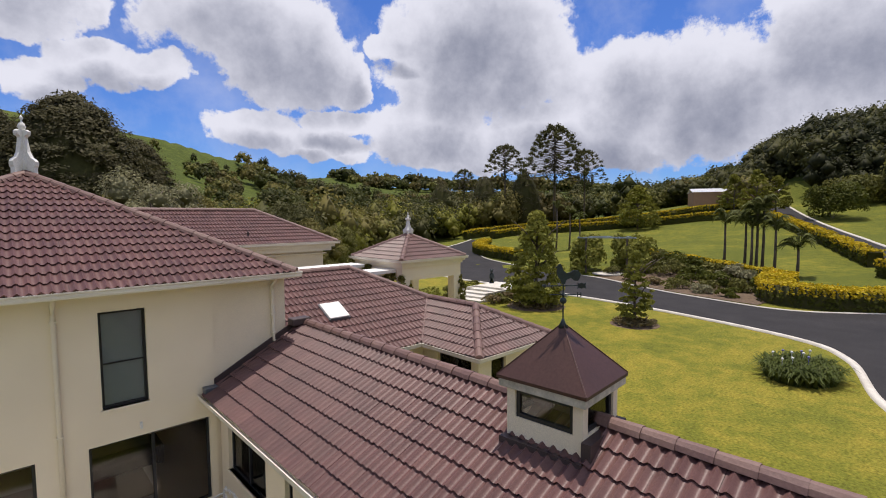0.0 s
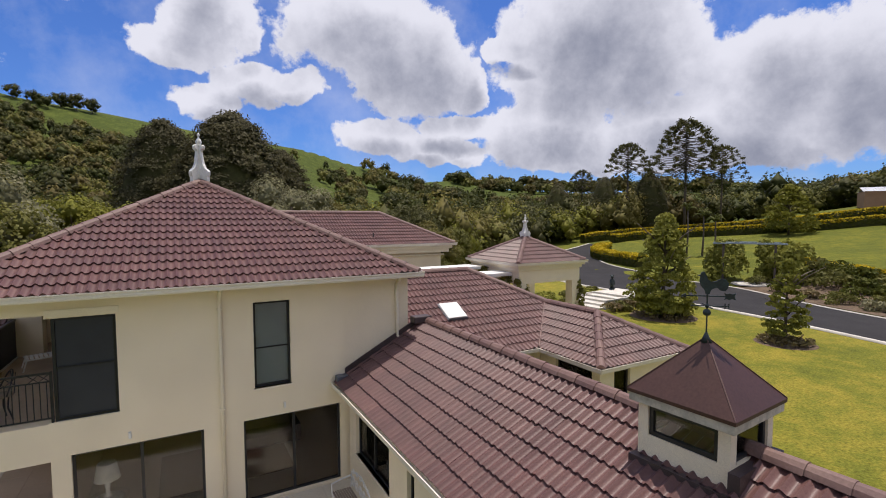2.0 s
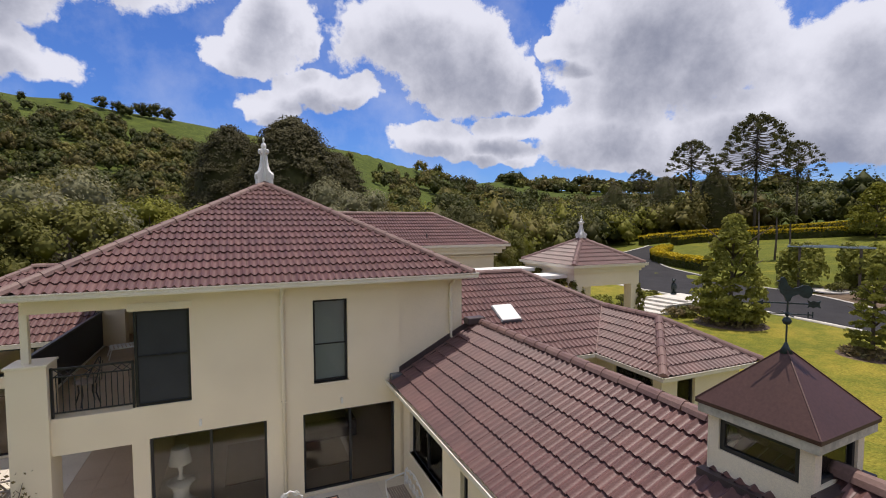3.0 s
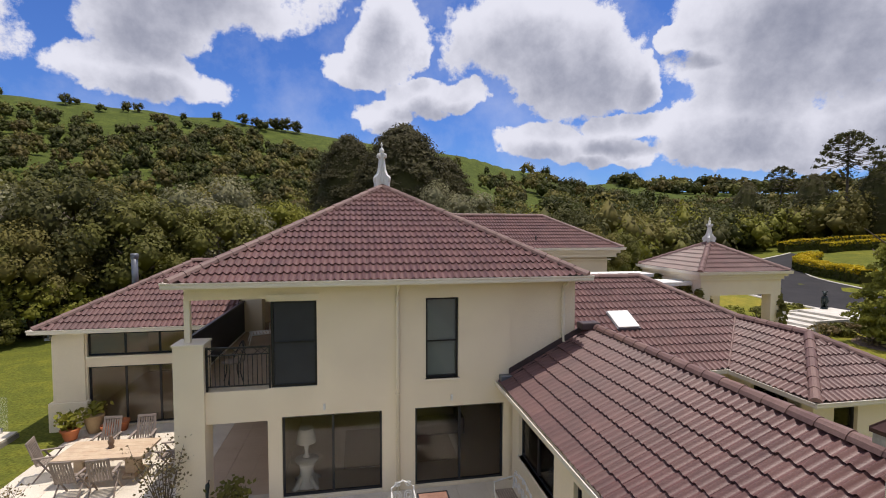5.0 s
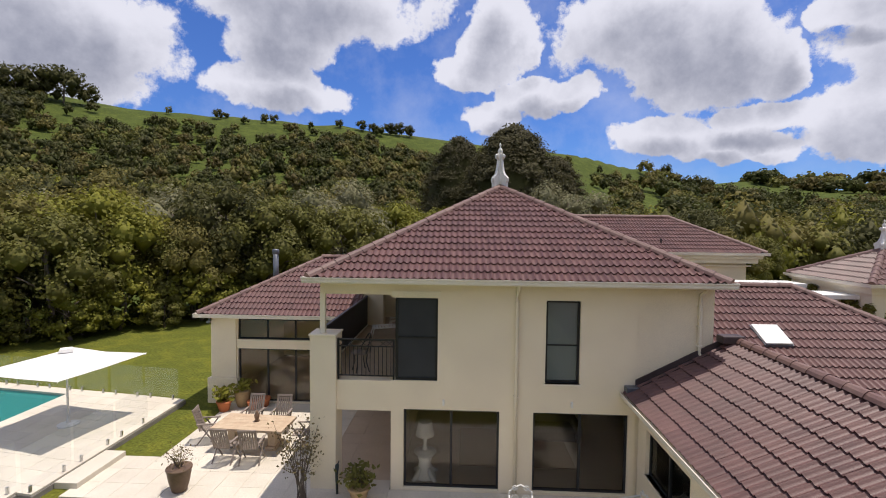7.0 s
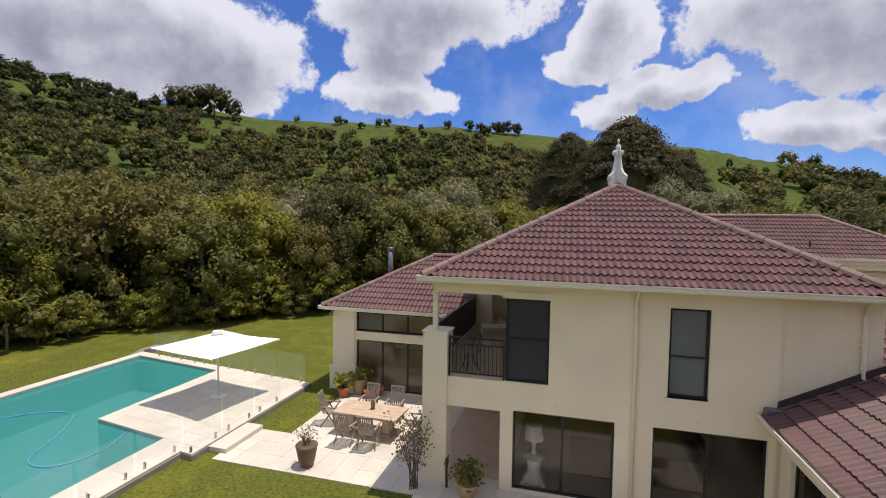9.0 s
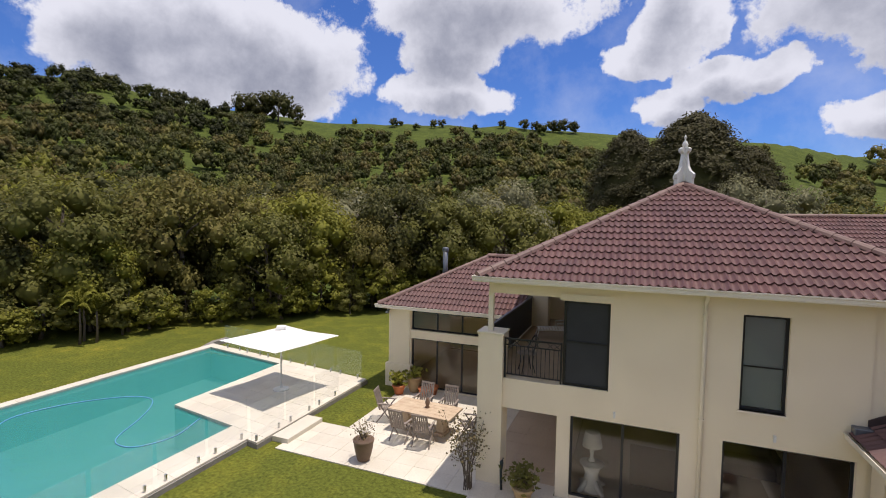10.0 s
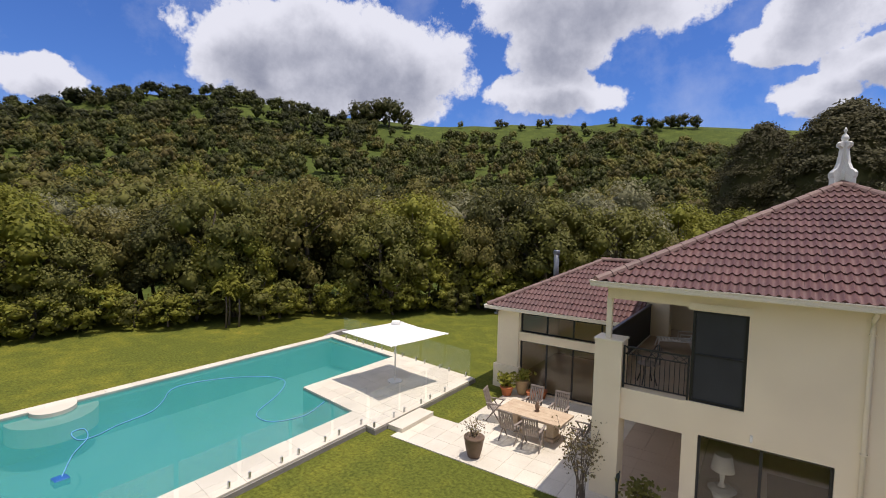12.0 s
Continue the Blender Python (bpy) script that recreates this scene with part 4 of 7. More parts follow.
def open_bunya(label, h, rx, bare, branches):
    """An open bunya pine: a straight trunk and a dome of bare limbs, each ending in a dark tuft."""
    ob = new("bunya_pine")
    bm = bmesh.new()
    tube(bm, [(0, 0, 0), (0.05, 0, h * 0.5), (0, 0, h * 0.985)], [0.013 * h, 0.010 * h, 0.003 * h], 8)
    out_p, out_n = [], []
    for k in range(branches):
        s = (k + random.random()) / branches
        long = rx * max(0.06, 1 - s) ** 0.58 * random.uniform(0.84, 1.06)
        a = k * 2.39996 + random.uniform(-0.3, 0.3)
        z0 = h * (bare + (0.97 - bare) * s)
        way = np.array((math.cos(a), math.sin(a), 0.0))
        rise = long * (-0.16 + 0.5 * s)
        u = np.linspace(0, 1, 6)
        pts = [way * long * t + (0, 0, z0 + rise * t - 0.17 * long * math.sin(math.pi * t) * (1 - 0.6 * s)) for t in u]
        tube(bm, pts, [0.0042 * h, 0.0034 * h, 0.0028 * h, 0.0024 * h, 0.002 * h, 0.0015 * h], 4)
        tip = np.array(pts[-1])
        n = 46
        ball = rng.normal(0, 1, (n, 3)) * (0.0135 * h) * (1, 1, 0.75)
        out_p.append(tip + ball)
        out_n.append(ball / (0.0135 * h) + (0, 0, 0.4))
        n = 10
        t = rng.uniform(0.72, 1.0, n)[:, None]
        out_p.append(np.array(pts[3]) * (1 - t) + tip * t + rng.normal(0, 0.005 * h, (n, 3)))
        out_n.append(np.tile((0, 0, 0.7), (n, 1)))
    # short leafy regrowth on the trunk below the dome
    n = 500
    z = h * (bare + rng.uniform(-0.16, 0.10, n))
    q, a = np.abs(rng.normal(0, 0.16, n)) * rx, rng.integers(0, 9, n) * 0.7 + rng.normal(0, 0.12, n)
    out_p.append(np.column_stack([q * np.cos(a), q * np.sin(a), z - 0.25 * q]))
    out_n.append(np.tile((0, 0, 0.6), (n, 1)))
    part("trunk", bm, BARK, ob, "dark straight trunk with bare limbs", True)
    leaf_object("crown", leaf_quads(np.concatenate(out_p), np.concatenate(out_n), 0.0105 * h, 1.8, 0.7), DARKLEAF, ob)["label"] = "dark tufts at the limbs' ends"
    return tagged(ob, label, "tree", "bunya pines")


def dense_bunya(label, h, rx, sprays=620, tuft=64):
    """A full bunya pine: a smooth dome of short sprays in shelves over a dark inner body."""
    ob = new("bunya_pine")
    part("trunk", tube(bmesh.new(), [(0, 0, 0), (0.1, 0, h * 0.5), (0, 0.05, h * 0.96)], [0.02 * h, 0.013 * h, 0.003 * h], 8), BARK, ob, "dark trunk", True)
    wide = lambda s: rx * np.interp(s, (0, 0.12, 0.35, 0.6, 0.8, 0.92, 1.0), (0.72, 0.92, 1.0, 0.86, 0.60, 0.36, 0.06))
    s = rng.uniform(0, 1, sprays)
    a = np.arange(sprays) * 2.39996 + rng.normal(0, 0.2, sprays)
    q = wide(s) * rng.uniform(0.82, 1.03, sprays)
    c = np.column_stack([q * np.cos(a), q * np.sin(a), h * (0.02 + 0.97 * s)])
    k = np.repeat(np.arange(sprays), tuft)
    off = rng.normal(0, 1, (len(k), 3)) * (0.075 * rx, 0.075 * rx, 0.028 * rx)
    out = np.column_stack([np.cos(a), np.sin(a), 0.5 + 0.8 * s])
    off[:, 2] -= 0.02 * rx * (off[:, 0] * np.cos(a)[k] + off[:, 1] * np.sin(a)[k])
    leaf_object("crown", leaf_quads(c[k] + off, out[k], 0.026 * rx, 2.2, 0.55), PINE, ob)["label"] = "dark olive sprays in shelves"
    body = [(max(0.05, float(wide(t)) * 0.86), h * (0.02 + 0.95 * t)) for t in np.linspace(0, 1, 12)]
    part("inner_crown", lathe(body, 18), DARKLEAF, ob, "shaded inner foliage", True)
    return tagged(ob, label, "tree", "bunya pines")


def stand(ob, az, r, sink=0.3):
    x, y = r * math.sin(radians(az)), r * math.cos(radians(az))
    ob.location = (x, y, gz(x, y) - sink)
    return ob


def reach(az, r, el):
    """Height of a tree at az, r whose top stands el degrees above the eye's level."""
    return 6.75 + r * math.tan(radians(el)) - gz(r * math.sin(radians(az)), r * math.cos(radians(az))) + 0.3


BUNYA = "tall bunya pine with an open domed crown"
for az, r, el, rx, bare, limbs, label in ((57.2, 118, 10.7, 8.6, 0.56, 120, BUNYA + " and a bare trunk"), (51.3, 124, 8.7, 5.9, 0.72, 64, BUNYA), (60.6, 120, 7.8, 5.6, 0.62, 60, BUNYA + ", thinner"),
                                          (46.3, 136, 5.9, 4.4, 0.72, 50, "smaller bunya pine with an open crown")):
    stand(open_bunya(label, reach(az, r, el), rx, bare, limbs), az, r)
for az, r, el, rx, label in ((48.8, 130, 5.0, 4.8, "smaller dark bunya pine among trees"), (53.6, 124, 5.6, 5.0, "smaller dark bunya pine among trees"), (43.5, 126, 4.4, 4.4, "smaller dark bunya pine among trees")):
    stand(dense_bunya(label, reach(az, r, el), rx, 240, 40), az, r)
for az, r, el, rx, label in ((5.4, 92, 11.9, 10.8, "dense dark rounded bunya pine behind the house"), (-1.2, 99, 10.6, 8.2, "dense dark bunya pine behind the house"), (10.6, 98, 8.2, 7.2, "dense dark bunya pine behind the house")):
    stand(dense_bunya(label, reach(az, r, el), rx), az, r)
# trees along the grassy crest
for az, r, el in ((-43.4, 312, 14.2), (-41.6, 310, 14.6), (-45.0, 313, 13.9), (-39.8, 311, 13.2), (-28.4, 318, 12.3), (-22.6, 320, 12.3), (-15.3, 322, 12.2), (-12.7, 322, 12.3),
                  (-11.4, 322, 12.0), (-9.4, 323, 12.1), (-8.2, 323, 12.2), (-7.0, 323, 11.9)):
    h = max(5.0, reach(az, r, el))
    stand(make_tree("crest_tree", "lone dark tree on the grassy crest", DARKLEAF, h, h * 0.44, 700, h * 0.06, "trees on the crest", -0.8, 0.0), az, r)

# ---- drive, hedges and garden across it ----
ASPHALT = material("asphalt", (0.037, 0.035, 0.036), (0.025, 0.024, 0.025), 0.9, 0.5, 60, 0.25, coords="World", spec=0.2)
KERB = material("white_concrete", (0.66, 0.63, 0.56), (0.5, 0.47, 0.41), 0.8, 1.5, 40, 0.2, coords="World")
MULCH = material("brown_mulch", (0.17, 0.12, 0.075), (0.09, 0.06, 0.04), 0.95, 3, 30, 0.8, coords="World", depth=0.05)


def curve_points(pts, n=10):
    """Catmull-Rom through plan points."""
    p = [np.array(q, float) for q in pts]
    p = [2 * p[0] - p[1]] + p + [2 * p[-1] - p[-2]]
    out = []
    for a, b, c, d in zip(p, p[1:], p[2:], p[3:]):
        for t in np.arange(n) / n:
            out.append(0.5 * (2 * b + (c - a) * t + (2 * a - 5 * b + 4 * c - d) * t ** 2 + (3 * b - a - 3 * c + d) * t ** 3))
    out.append(p[-2])
    return np.array(out)


def strip(name, left, right, mat, lift, label, category, across=8):
    n = min(len(left), len(right))
    u = np.linspace(0, 1, across + 1)[None, :, None]
    g = left[:n, None] * (1 - u) + right[:n, None] * u
    z = ground(g[..., 0], g[..., 1]) + lift
    v = np.concatenate([g, z[..., None]], 2).reshape(-1, 3)
    i, j = np.meshgrid(np.arange(across), np.arange(n - 1))
    a = (j * (across + 1) + i).ravel()
    ob = mesh_of(name, v, np.stack([a, a + 1, a + across + 2, a + across + 1], 1), mat, smooth=True)
    if ob.data.polygons[0].normal.z < 0:
        ob.data.flip_normals()
    return tagged(ob, label, category, kind="structure")


def kerb(name, line, w, h, label):
    d = np.gradient(line, axis=0)
    side = np.stack([d[:, 1], -d[:, 0]], 1) / np.linalg.norm(d, axis=1, keepdims=True)
    rows = []
    for off, z in ((-w / 2, -0.1), (-w / 2, h), (w / 2, h), (w / 2, -0.1)):
        q = line + side * off
        rows.append(np.column_stack([q, ground(line[:, 0], line[:, 1]) + z]))
    v = np.stack(rows, 1).reshape(-1, 3)
    f = []
    for k in range(len(line) - 1):
        for e in range(3):
            f.append((4 * k + e, 4 * k + e + 1, 4 * k + e + 5, 4 * k + e + 4))
    return tagged(mesh_of(name, v, f, KERB), label, "kerb", kind="structure")


IN = curve_points([(13, -9), (18, -3.4), (22.6, -0.6), (28.5, 1.0), (31.6, 3.8), (34.2, 12.0), (35.5, 20), (36, 28.5), (38, 40), (50, 59), (77, 71)])
OUT = curve_points([(27, -18), (36, -9), (46, -3), (43.2, 0.8), (40.4, 5.5), (41.6, 11.3), (43.7, 16.7), (48, 25), (49.5, 36), (56, 49), (72, 61)])
strip("road", IN, OUT, ASPHALT, 0.07, "dark asphalt driveway curving round the lawn", "road")
kerb("kerb", IN, 0.28, 0.12, "low white concrete kerb between lawn and driveway")
kerb("kerb", OUT, 0.16, 0.12, "low concrete edging along the driveway")
R2A, R2B = curve_points([(64, -1.5), (76.5, 4.6), (84, 8.2), (91.5, 12), (107, 19.2), (121, 25.5)]), curve_points([(66, -4.5), (79.7, 2.6), (86.8, 5.8), (94.6, 9.4), (110, 16), (124, 21.5)])
strip("road", R2A, R2B, ASPHALT, 0.12, "upper asphalt drive climbing past the hedge", "road", 5)
kerb("kerb", R2B, 0.3, 0.25, "white kerb of the upper drive")
pad = strip("pavement", np.array([(11, -14.0), (13.2, -8), (18.2, -3.2)]), np.array([(10, -14.0), (9.5, -8), (11.5, -1.5)]), material("grey_concrete", (0.3, 0.3, 0.3), None, 0.85, 1, 40, 0.2, coords="World"), 0.025, "grey concrete apron beside the lawn", "pavement", 4)


def hedge(line, w, h, label, gold=0.55, density=95, leaf=0.17):
    """A clipped hedge: dark inner body, leafy sides, golden new growth on top."""
    ob = new("hedge")
    d = np.gradient(line, axis=0)
    side = np.stack([d[:, 1], -d[:, 0]], 1) / np.linalg.norm(d, axis=1, keepdims=True)
    seg = np.linalg.norm(np.diff(line, axis=0), axis=1)
    n = int(seg.sum() * density * (h + w))
    k = rng.choice(len(seg), n, p=seg / seg.sum())
    t = rng.uniform(0, 1, n)[:, None]
    c = line[k] * (1 - t) + line[k + 1] * t
    s = side[k]
    g = ground(c[:, 0], c[:, 1])
    up = rng.uniform(0, 1, n) < w / (w + 1.3 * h)
    edge = np.where(rng.uniform(0, 1, n) < 0.5, -1, 1)
    wob = 1 + 0.10 * np.sin(c[:, 0] * 1.7 + c[:, 1] * 1.3)
    off = np.where(up, rng.uniform(-1, 1, n) * w / 2, edge * w / 2 * wob) + rng.normal(0, 0.05, n)
    z = np.where(up, h * (0.97 + 0.06 * np.sin(c[:, 0] * 1.1 + 0.7 * c[:, 1])), rng.uniform(0.0, 1.0, n) ** 0.8 * h) + rng.normal(0, 0.05, n)
    pos = np.column_stack([c + s * off[:, None], g + z])
    nor = np.where(up[:, None], (0, 0, 1.0), np.column_stack([s * edge[:, None], np.full(n, 0.3)]))
    top = (up & (rng.uniform(0, 1, n) < 0.93)) | ((z > h * 0.62) & (rng.uniform(0, 1, n) < gold + 0.2))
    v = leaf_quads(pos, nor, leaf, 1.4, 0.6).reshape(n, 4, 3)
    leaf_object("foliage", v[~top].reshape(-1, 3), HEDGE, ob)
    leaf_object("new_growth", v[top].reshape(-1, 3), GOLD, ob)["label"] = "golden yellow new growth on top"
    body = []
    m = len(line)
    for o, zz in ((-0.42, 0.0), (-0.42, 0.9), (0.42, 0.9), (0.42, 0.0)):
        q = line + side * (w * o)
        body.append(np.column_stack([q, ground(line[:, 0], line[:, 1]) + zz * h]))
    bv = np.stack(body, 1).reshape(-1, 3)
    bf = [(4 * i + e, 4 * i + e + 1, 4 * i + e + 5, 4 * i + e + 4) for i in range(m - 1) for e in range(3)]
    bf += [(0, 1, 2, 3), (4 * m - 1, 4 * m - 2, 4 * m - 3, 4 * m - 4)]
    mesh_of("hedge_core", bv, bf, DARKLEAF, ob)
    return tagged(ob, label, "hedge", "garden hedges")


hedge(curve_points([(64, 29), (61, 23.5), (56.5, 15.5), (53.5, 10.5), (51, 7.5)], 6), 1.3, 1.5, "clipped hedge with golden top along the driveway bed")
hedge(curve_points([(52, 8.2), (47.5, 7.8), (44, 6.8), (43.4, 4.4), (44.8, 1.2), (50, -2.5), (56, -6)], 6), 2.4, 1.55, "broad rounded golden-topped hedge at the drive's bend", 0.8)
hedge(curve_points([(79, 66.5), (84.5, 65), (90.6, 56), (95.7, 46.7), (99, 40.5), (104, 32), (108, 26)], 6), 1.8, 1.7, "long clipped golden-topped hedge along the upper lawn", 0.5, 60, 0.24)
hedge(curve_points([(77.5, 73.5), (86, 70.5), (93.5, 60), (102, 47), (111, 34), (115, 27)], 6), 1.9, 2.0, "taller olive and gold hedge behind the upper lawn", 0.35, 45, 0.26)
hedge(curve_points([(67, 57.5), (61, 54), (57.2, 49.5), (55.2, 44.5), (53.6, 39.5)], 6), 1.9, 1.6, "golden hedge at the lower corner of the lawn", 0.8, 80, 0.2)
hedge(curve_points([(107, 21.4), (97, 16.2), (84, 10.0), (72, 4.9), (67.5, 3.1)], 6), 1.5, 1.7, "clipped golden-topped hedge beside the upper drive", 0.5, 50, 0.24)
hedge(curve_points([(62.5, 2.0), (60, -0.5), (60, -4)], 6), 1.8, 1.7, "short golden-topped hedge beside the upper drive", 0.6, 60, 0.22)


def bush(name, label, mat, x, y, rx, h, leaves, size, category="bush", group=""):
    ob = new(name)
    p, d = crown_points(leaves, rx * 1.2, h * 0.5, 9, -0.5)
    leaf_object("foliage", leaf_quads(p + (0, 0, h * 0.5), d, size, 1.5, 0.6), mat, ob)
    bm = bmesh.new()
    for k in range(5):
        a = 2 * math.pi * k / 5
        tube(bm, [(0.05 * math.cos(a), 0.05 * math.sin(a), -0.1), (0.5 * rx * math.cos(a), 0.5 * rx * math.sin(a), h * 0.6)], [0.04, 0.015], 5)
    part("branchwork", bm, BARK, ob)
    ob.location = (x, y, gz(x, y))
    return tagged(ob, label, category, group)


for x, y, r, h, m in ((57.5, 20.0, 1.9, 2.1, HEDGE), (56.0, 17.4, 1.7, 1.9, HEDGE), (54.5, 14.8, 1.5, 1.5, FOREST), (53.0, 12.4, 1.6, 1.7, SILVER), (51.2, 10.4, 1.4, 1.5, SILVER), (49.6, 8.9, 1.2, 1.3, HEDGE), (59.5, 22.2, 1.7, 2.0, FOREST), (54.2, 21.5, 1.6, 1.6, HEDGE), (53.2, 18.3, 1.8, 1.8, FOREST),
                       (51.6, 15.6, 1.5, 1.5, HEDGE), (49.6, 12.9, 1.3, 1.3, HEDGE), (56.4, 24.6, 1.9, 2.2, HEDGE), (47.6, 10.6, 1.1, 1.1, FOREST)):
    bush("garden_shrub", "loose leafy shrub in the driveway bed", m, x, y, r, h, 900, 0.2, "bush", "shrubs in the driveway bed")
for x, y, r, h, m in ((50.2, 23.4, 1.0, 1.0, FOREST), (48.4, 20.6, 1.1, 1.1, HEDGE), (46.8, 17.9, 0.9, 0.8, DRY), (45.8, 15.2, 1.1, 1.0, FOREST), (44.7, 12.6, 0.9, 0.8, SILVER), (43.9, 10.2, 0.9, 0.8, HEDGE), (47.9, 15.4, 1.2, 1.2, HEDGE), (46.2, 12.6, 1.1, 1.1, FOREST)):
    bush("garden_shrub", "low leafy ground plant at the front of the driveway bed", m, x, y, r, h, 500, 0.15, "bush", "shrubs in the driveway bed")
bed = strip("flower_bed", curve_points([(48.6, 25.7), (44.4, 16.7), (42.3, 11), (41.4, 7.6)], 6), curve_points([(61, 26), (56, 16), (51.5, 9), (47, 7)], 6), MULCH, 0.05, "bare mulch bed between hedge and drive", "flower bed", 5)



def cone_tree(name, label, mat, h, rx, low, clumps, leaves, size):
    """A young tree: leafy clumps on short limbs, widest low down and tapering to a loose tip."""
    ob = new(name)
    part("trunk", tree_trunk(bmesh.new(), h * 0.86, 0.018 * h + 0.03, 9, 0.15), BARK, ob, "grey-brown bark", True)
    t = rng.uniform(0, 1, clumps) ** 1.25
    wide = rx * np.interp(t, (0, 0.16, 0.35, 0.7, 1.0), (0.72, 1.0, 0.95, 0.52, 0.08)) * rng.uniform(0.86, 1.12, clumps)
    q, a = wide * rng.uniform(0.35, 1.0, clumps) ** 0.6, rng.uniform(0, 2 * math.pi, clumps)
    c = np.column_stack([q * np.cos(a), q * np.sin(a), h * (low + (0.97 - low) * t)])
    k = rng.integers(0, clumps, leaves)
    d = rng.normal(0, 1, (leaves, 3))
    d /= np.linalg.norm(d, axis=1, keepdims=True)
    d[:, 2] = np.abs(d[:, 2]) * 0.9 - 0.15
    p = c[k] + d * (0.135 * rx * rng.uniform(0.6, 1.3, clumps))[k, None] * (1.25, 1.25, 1.0)
    leaf_object("crown", leaf_quads(p, d, size, 1.5, 0.6), mat, ob)
    return tagged(ob, label, "tree")


TREE_A = cone_tree("garden_tree", "young conical green tree in a mulch ring on the lawn", GARDEN, 7.3, 2.15, 0.05, 360, 17000, 0.145)
TREE_A.location = (29.6, 19.3, 0)
TREE_B = cone_tree("garden_tree", "small young tree in a mulch ring on the lawn", GARDEN, 4.7, 1.05, 0.12, 150, 7000, 0.115)
TREE_B.location = (28.9, 11.3, 0)
for x, y, r in ((29.6, 19.3, 2.3), (28.9, 11.3, 1.55)):
    ring = lathe([(r, -0.03), (r * 0.93, 0.015), (r * 0.5, 0.06), (0.1, 0.08)], 28)
    tagged(part("mulch_ring", ring, MULCH), "round bed of dry brown mulch under a young tree", "flower bed").location = (x, y, 0)
    ob = new("ring_planting")
    q, a = r * 0.85 * np.sqrt(rng.uniform(0, 1, 500)), rng.uniform(0, 2 * math.pi, 500)
    p = np.column_stack([q * np.cos(a), q * np.sin(a), rng.uniform(0.1, 0.35, 500)])
    leaf_object("foliage", leaf_quads(p, np.tile((0, 0, 0.4), (500, 1)), 0.12, 2.2, 0.8), DRY, ob)
    ob.location = (x, y, 0)
    tagged(ob, "low reddish-brown ground plants in the mulch", "plants")
TREE_C = cone_tree("garden_tree", "young spreading light green tree on the upper lawn", BRIGHT, 9.0, 4.3, 0.06, 170, 5200, 0.30)
TREE_C.location = (94.5, 41.0, gz(94.5, 41.0))
for x, y, h, r in ((112, 28.5, 8.5, 3.0), (108, 23.5, 9.5, 3.2), (111, 21, 8.0, 2.8)):
    t = tagged(cone_tree("slender_tree", "slender light-leaved tree beside the shed", BRIGHT, h, r, 0.18, 90, 2600, 0.30), group="trees beside the shed")
    t.location = (x, y, gz(x, y))
bush("garden_shrub", "large spreading olive-green bush above the drive", HEDGE, 108.5, 12.0, 4.6, 6.6, 5000, 0.3)
bush("garden_shrub", "spreading green bush on the upper lawn", FOREST, 131, 12.5, 7.5, 6.0, 5000, 0.36)


def strap_clump(label, x, y, r, h, n, group=""):
    """A clump of arching strap leaves with pale flower heads (agapanthus)."""
    ob = new("agapanthus")
    v = []
    for _ in range(n):
        q, a, b = r * math.sqrt(random.random()), random.uniform(0, 2 * math.pi), random.uniform(0, 2 * math.pi)
        c = np.array((q * math.cos(a) * 1.25, q * math.sin(a), 0.0))
        out = np.array((math.cos(b), math.sin(b), 0.0))
        sid = np.array((-math.sin(b), math.cos(b), 0.0)) * 0.035
        hh, ln = h * random.uniform(0.6, 1.1), random.uniform(0.35, 0.75)
        pts = [c, c + out * ln * 0.35 + (0, 0, hh * 0.75), c + out * ln * 0.75 + (0, 0, hh), c + out * ln * 1.2 + (0, 0, hh * 0.72)]
        w = (1.0, 1.0, 0.8, 0.15)
        for i in range(3):
            v += [pts[i] - sid * w[i], pts[i] + sid * w[i], pts[i + 1] + sid * w[i + 1], pts[i + 1] - sid * w[i + 1]]
    leaf_object("foliage", np.array(v), leaf_mat("strap_leaves", (0.12, 0.145, 0.035), (0.06, 0.08, 0.02), 1.0), ob)
    for k in range(9):
        a, q = random.uniform(0, 2 * math.pi), r * random.uniform(0.2, 1.0)
        bm = bmesh.new()
        p = (q * math.cos(a) * 1.25, q * math.sin(a), 0)
        tube(bm, [p, (p[0], p[1], h * 1.25)], 0.012, 5)
        bmesh.ops.create_icosphere(bm, subdivisions=1, radius=0.06, matrix=Matrix.Translation((p[0], p[1], h * 1.3)))
        part("flower", bm, WHITE if k < 6 else material("lilac", (0.2, 0.19, 0.45), None, 0.7), ob, "pale flower head on a stalk")
    ob.location = (x, y, gz(x, y))
    return tagged(ob, label, "plant", group)


strap_clump("large clump of dark green agapanthus with pale flowers on the lawn", 24.3, 2.1, 1.25, 0.66, 1500)


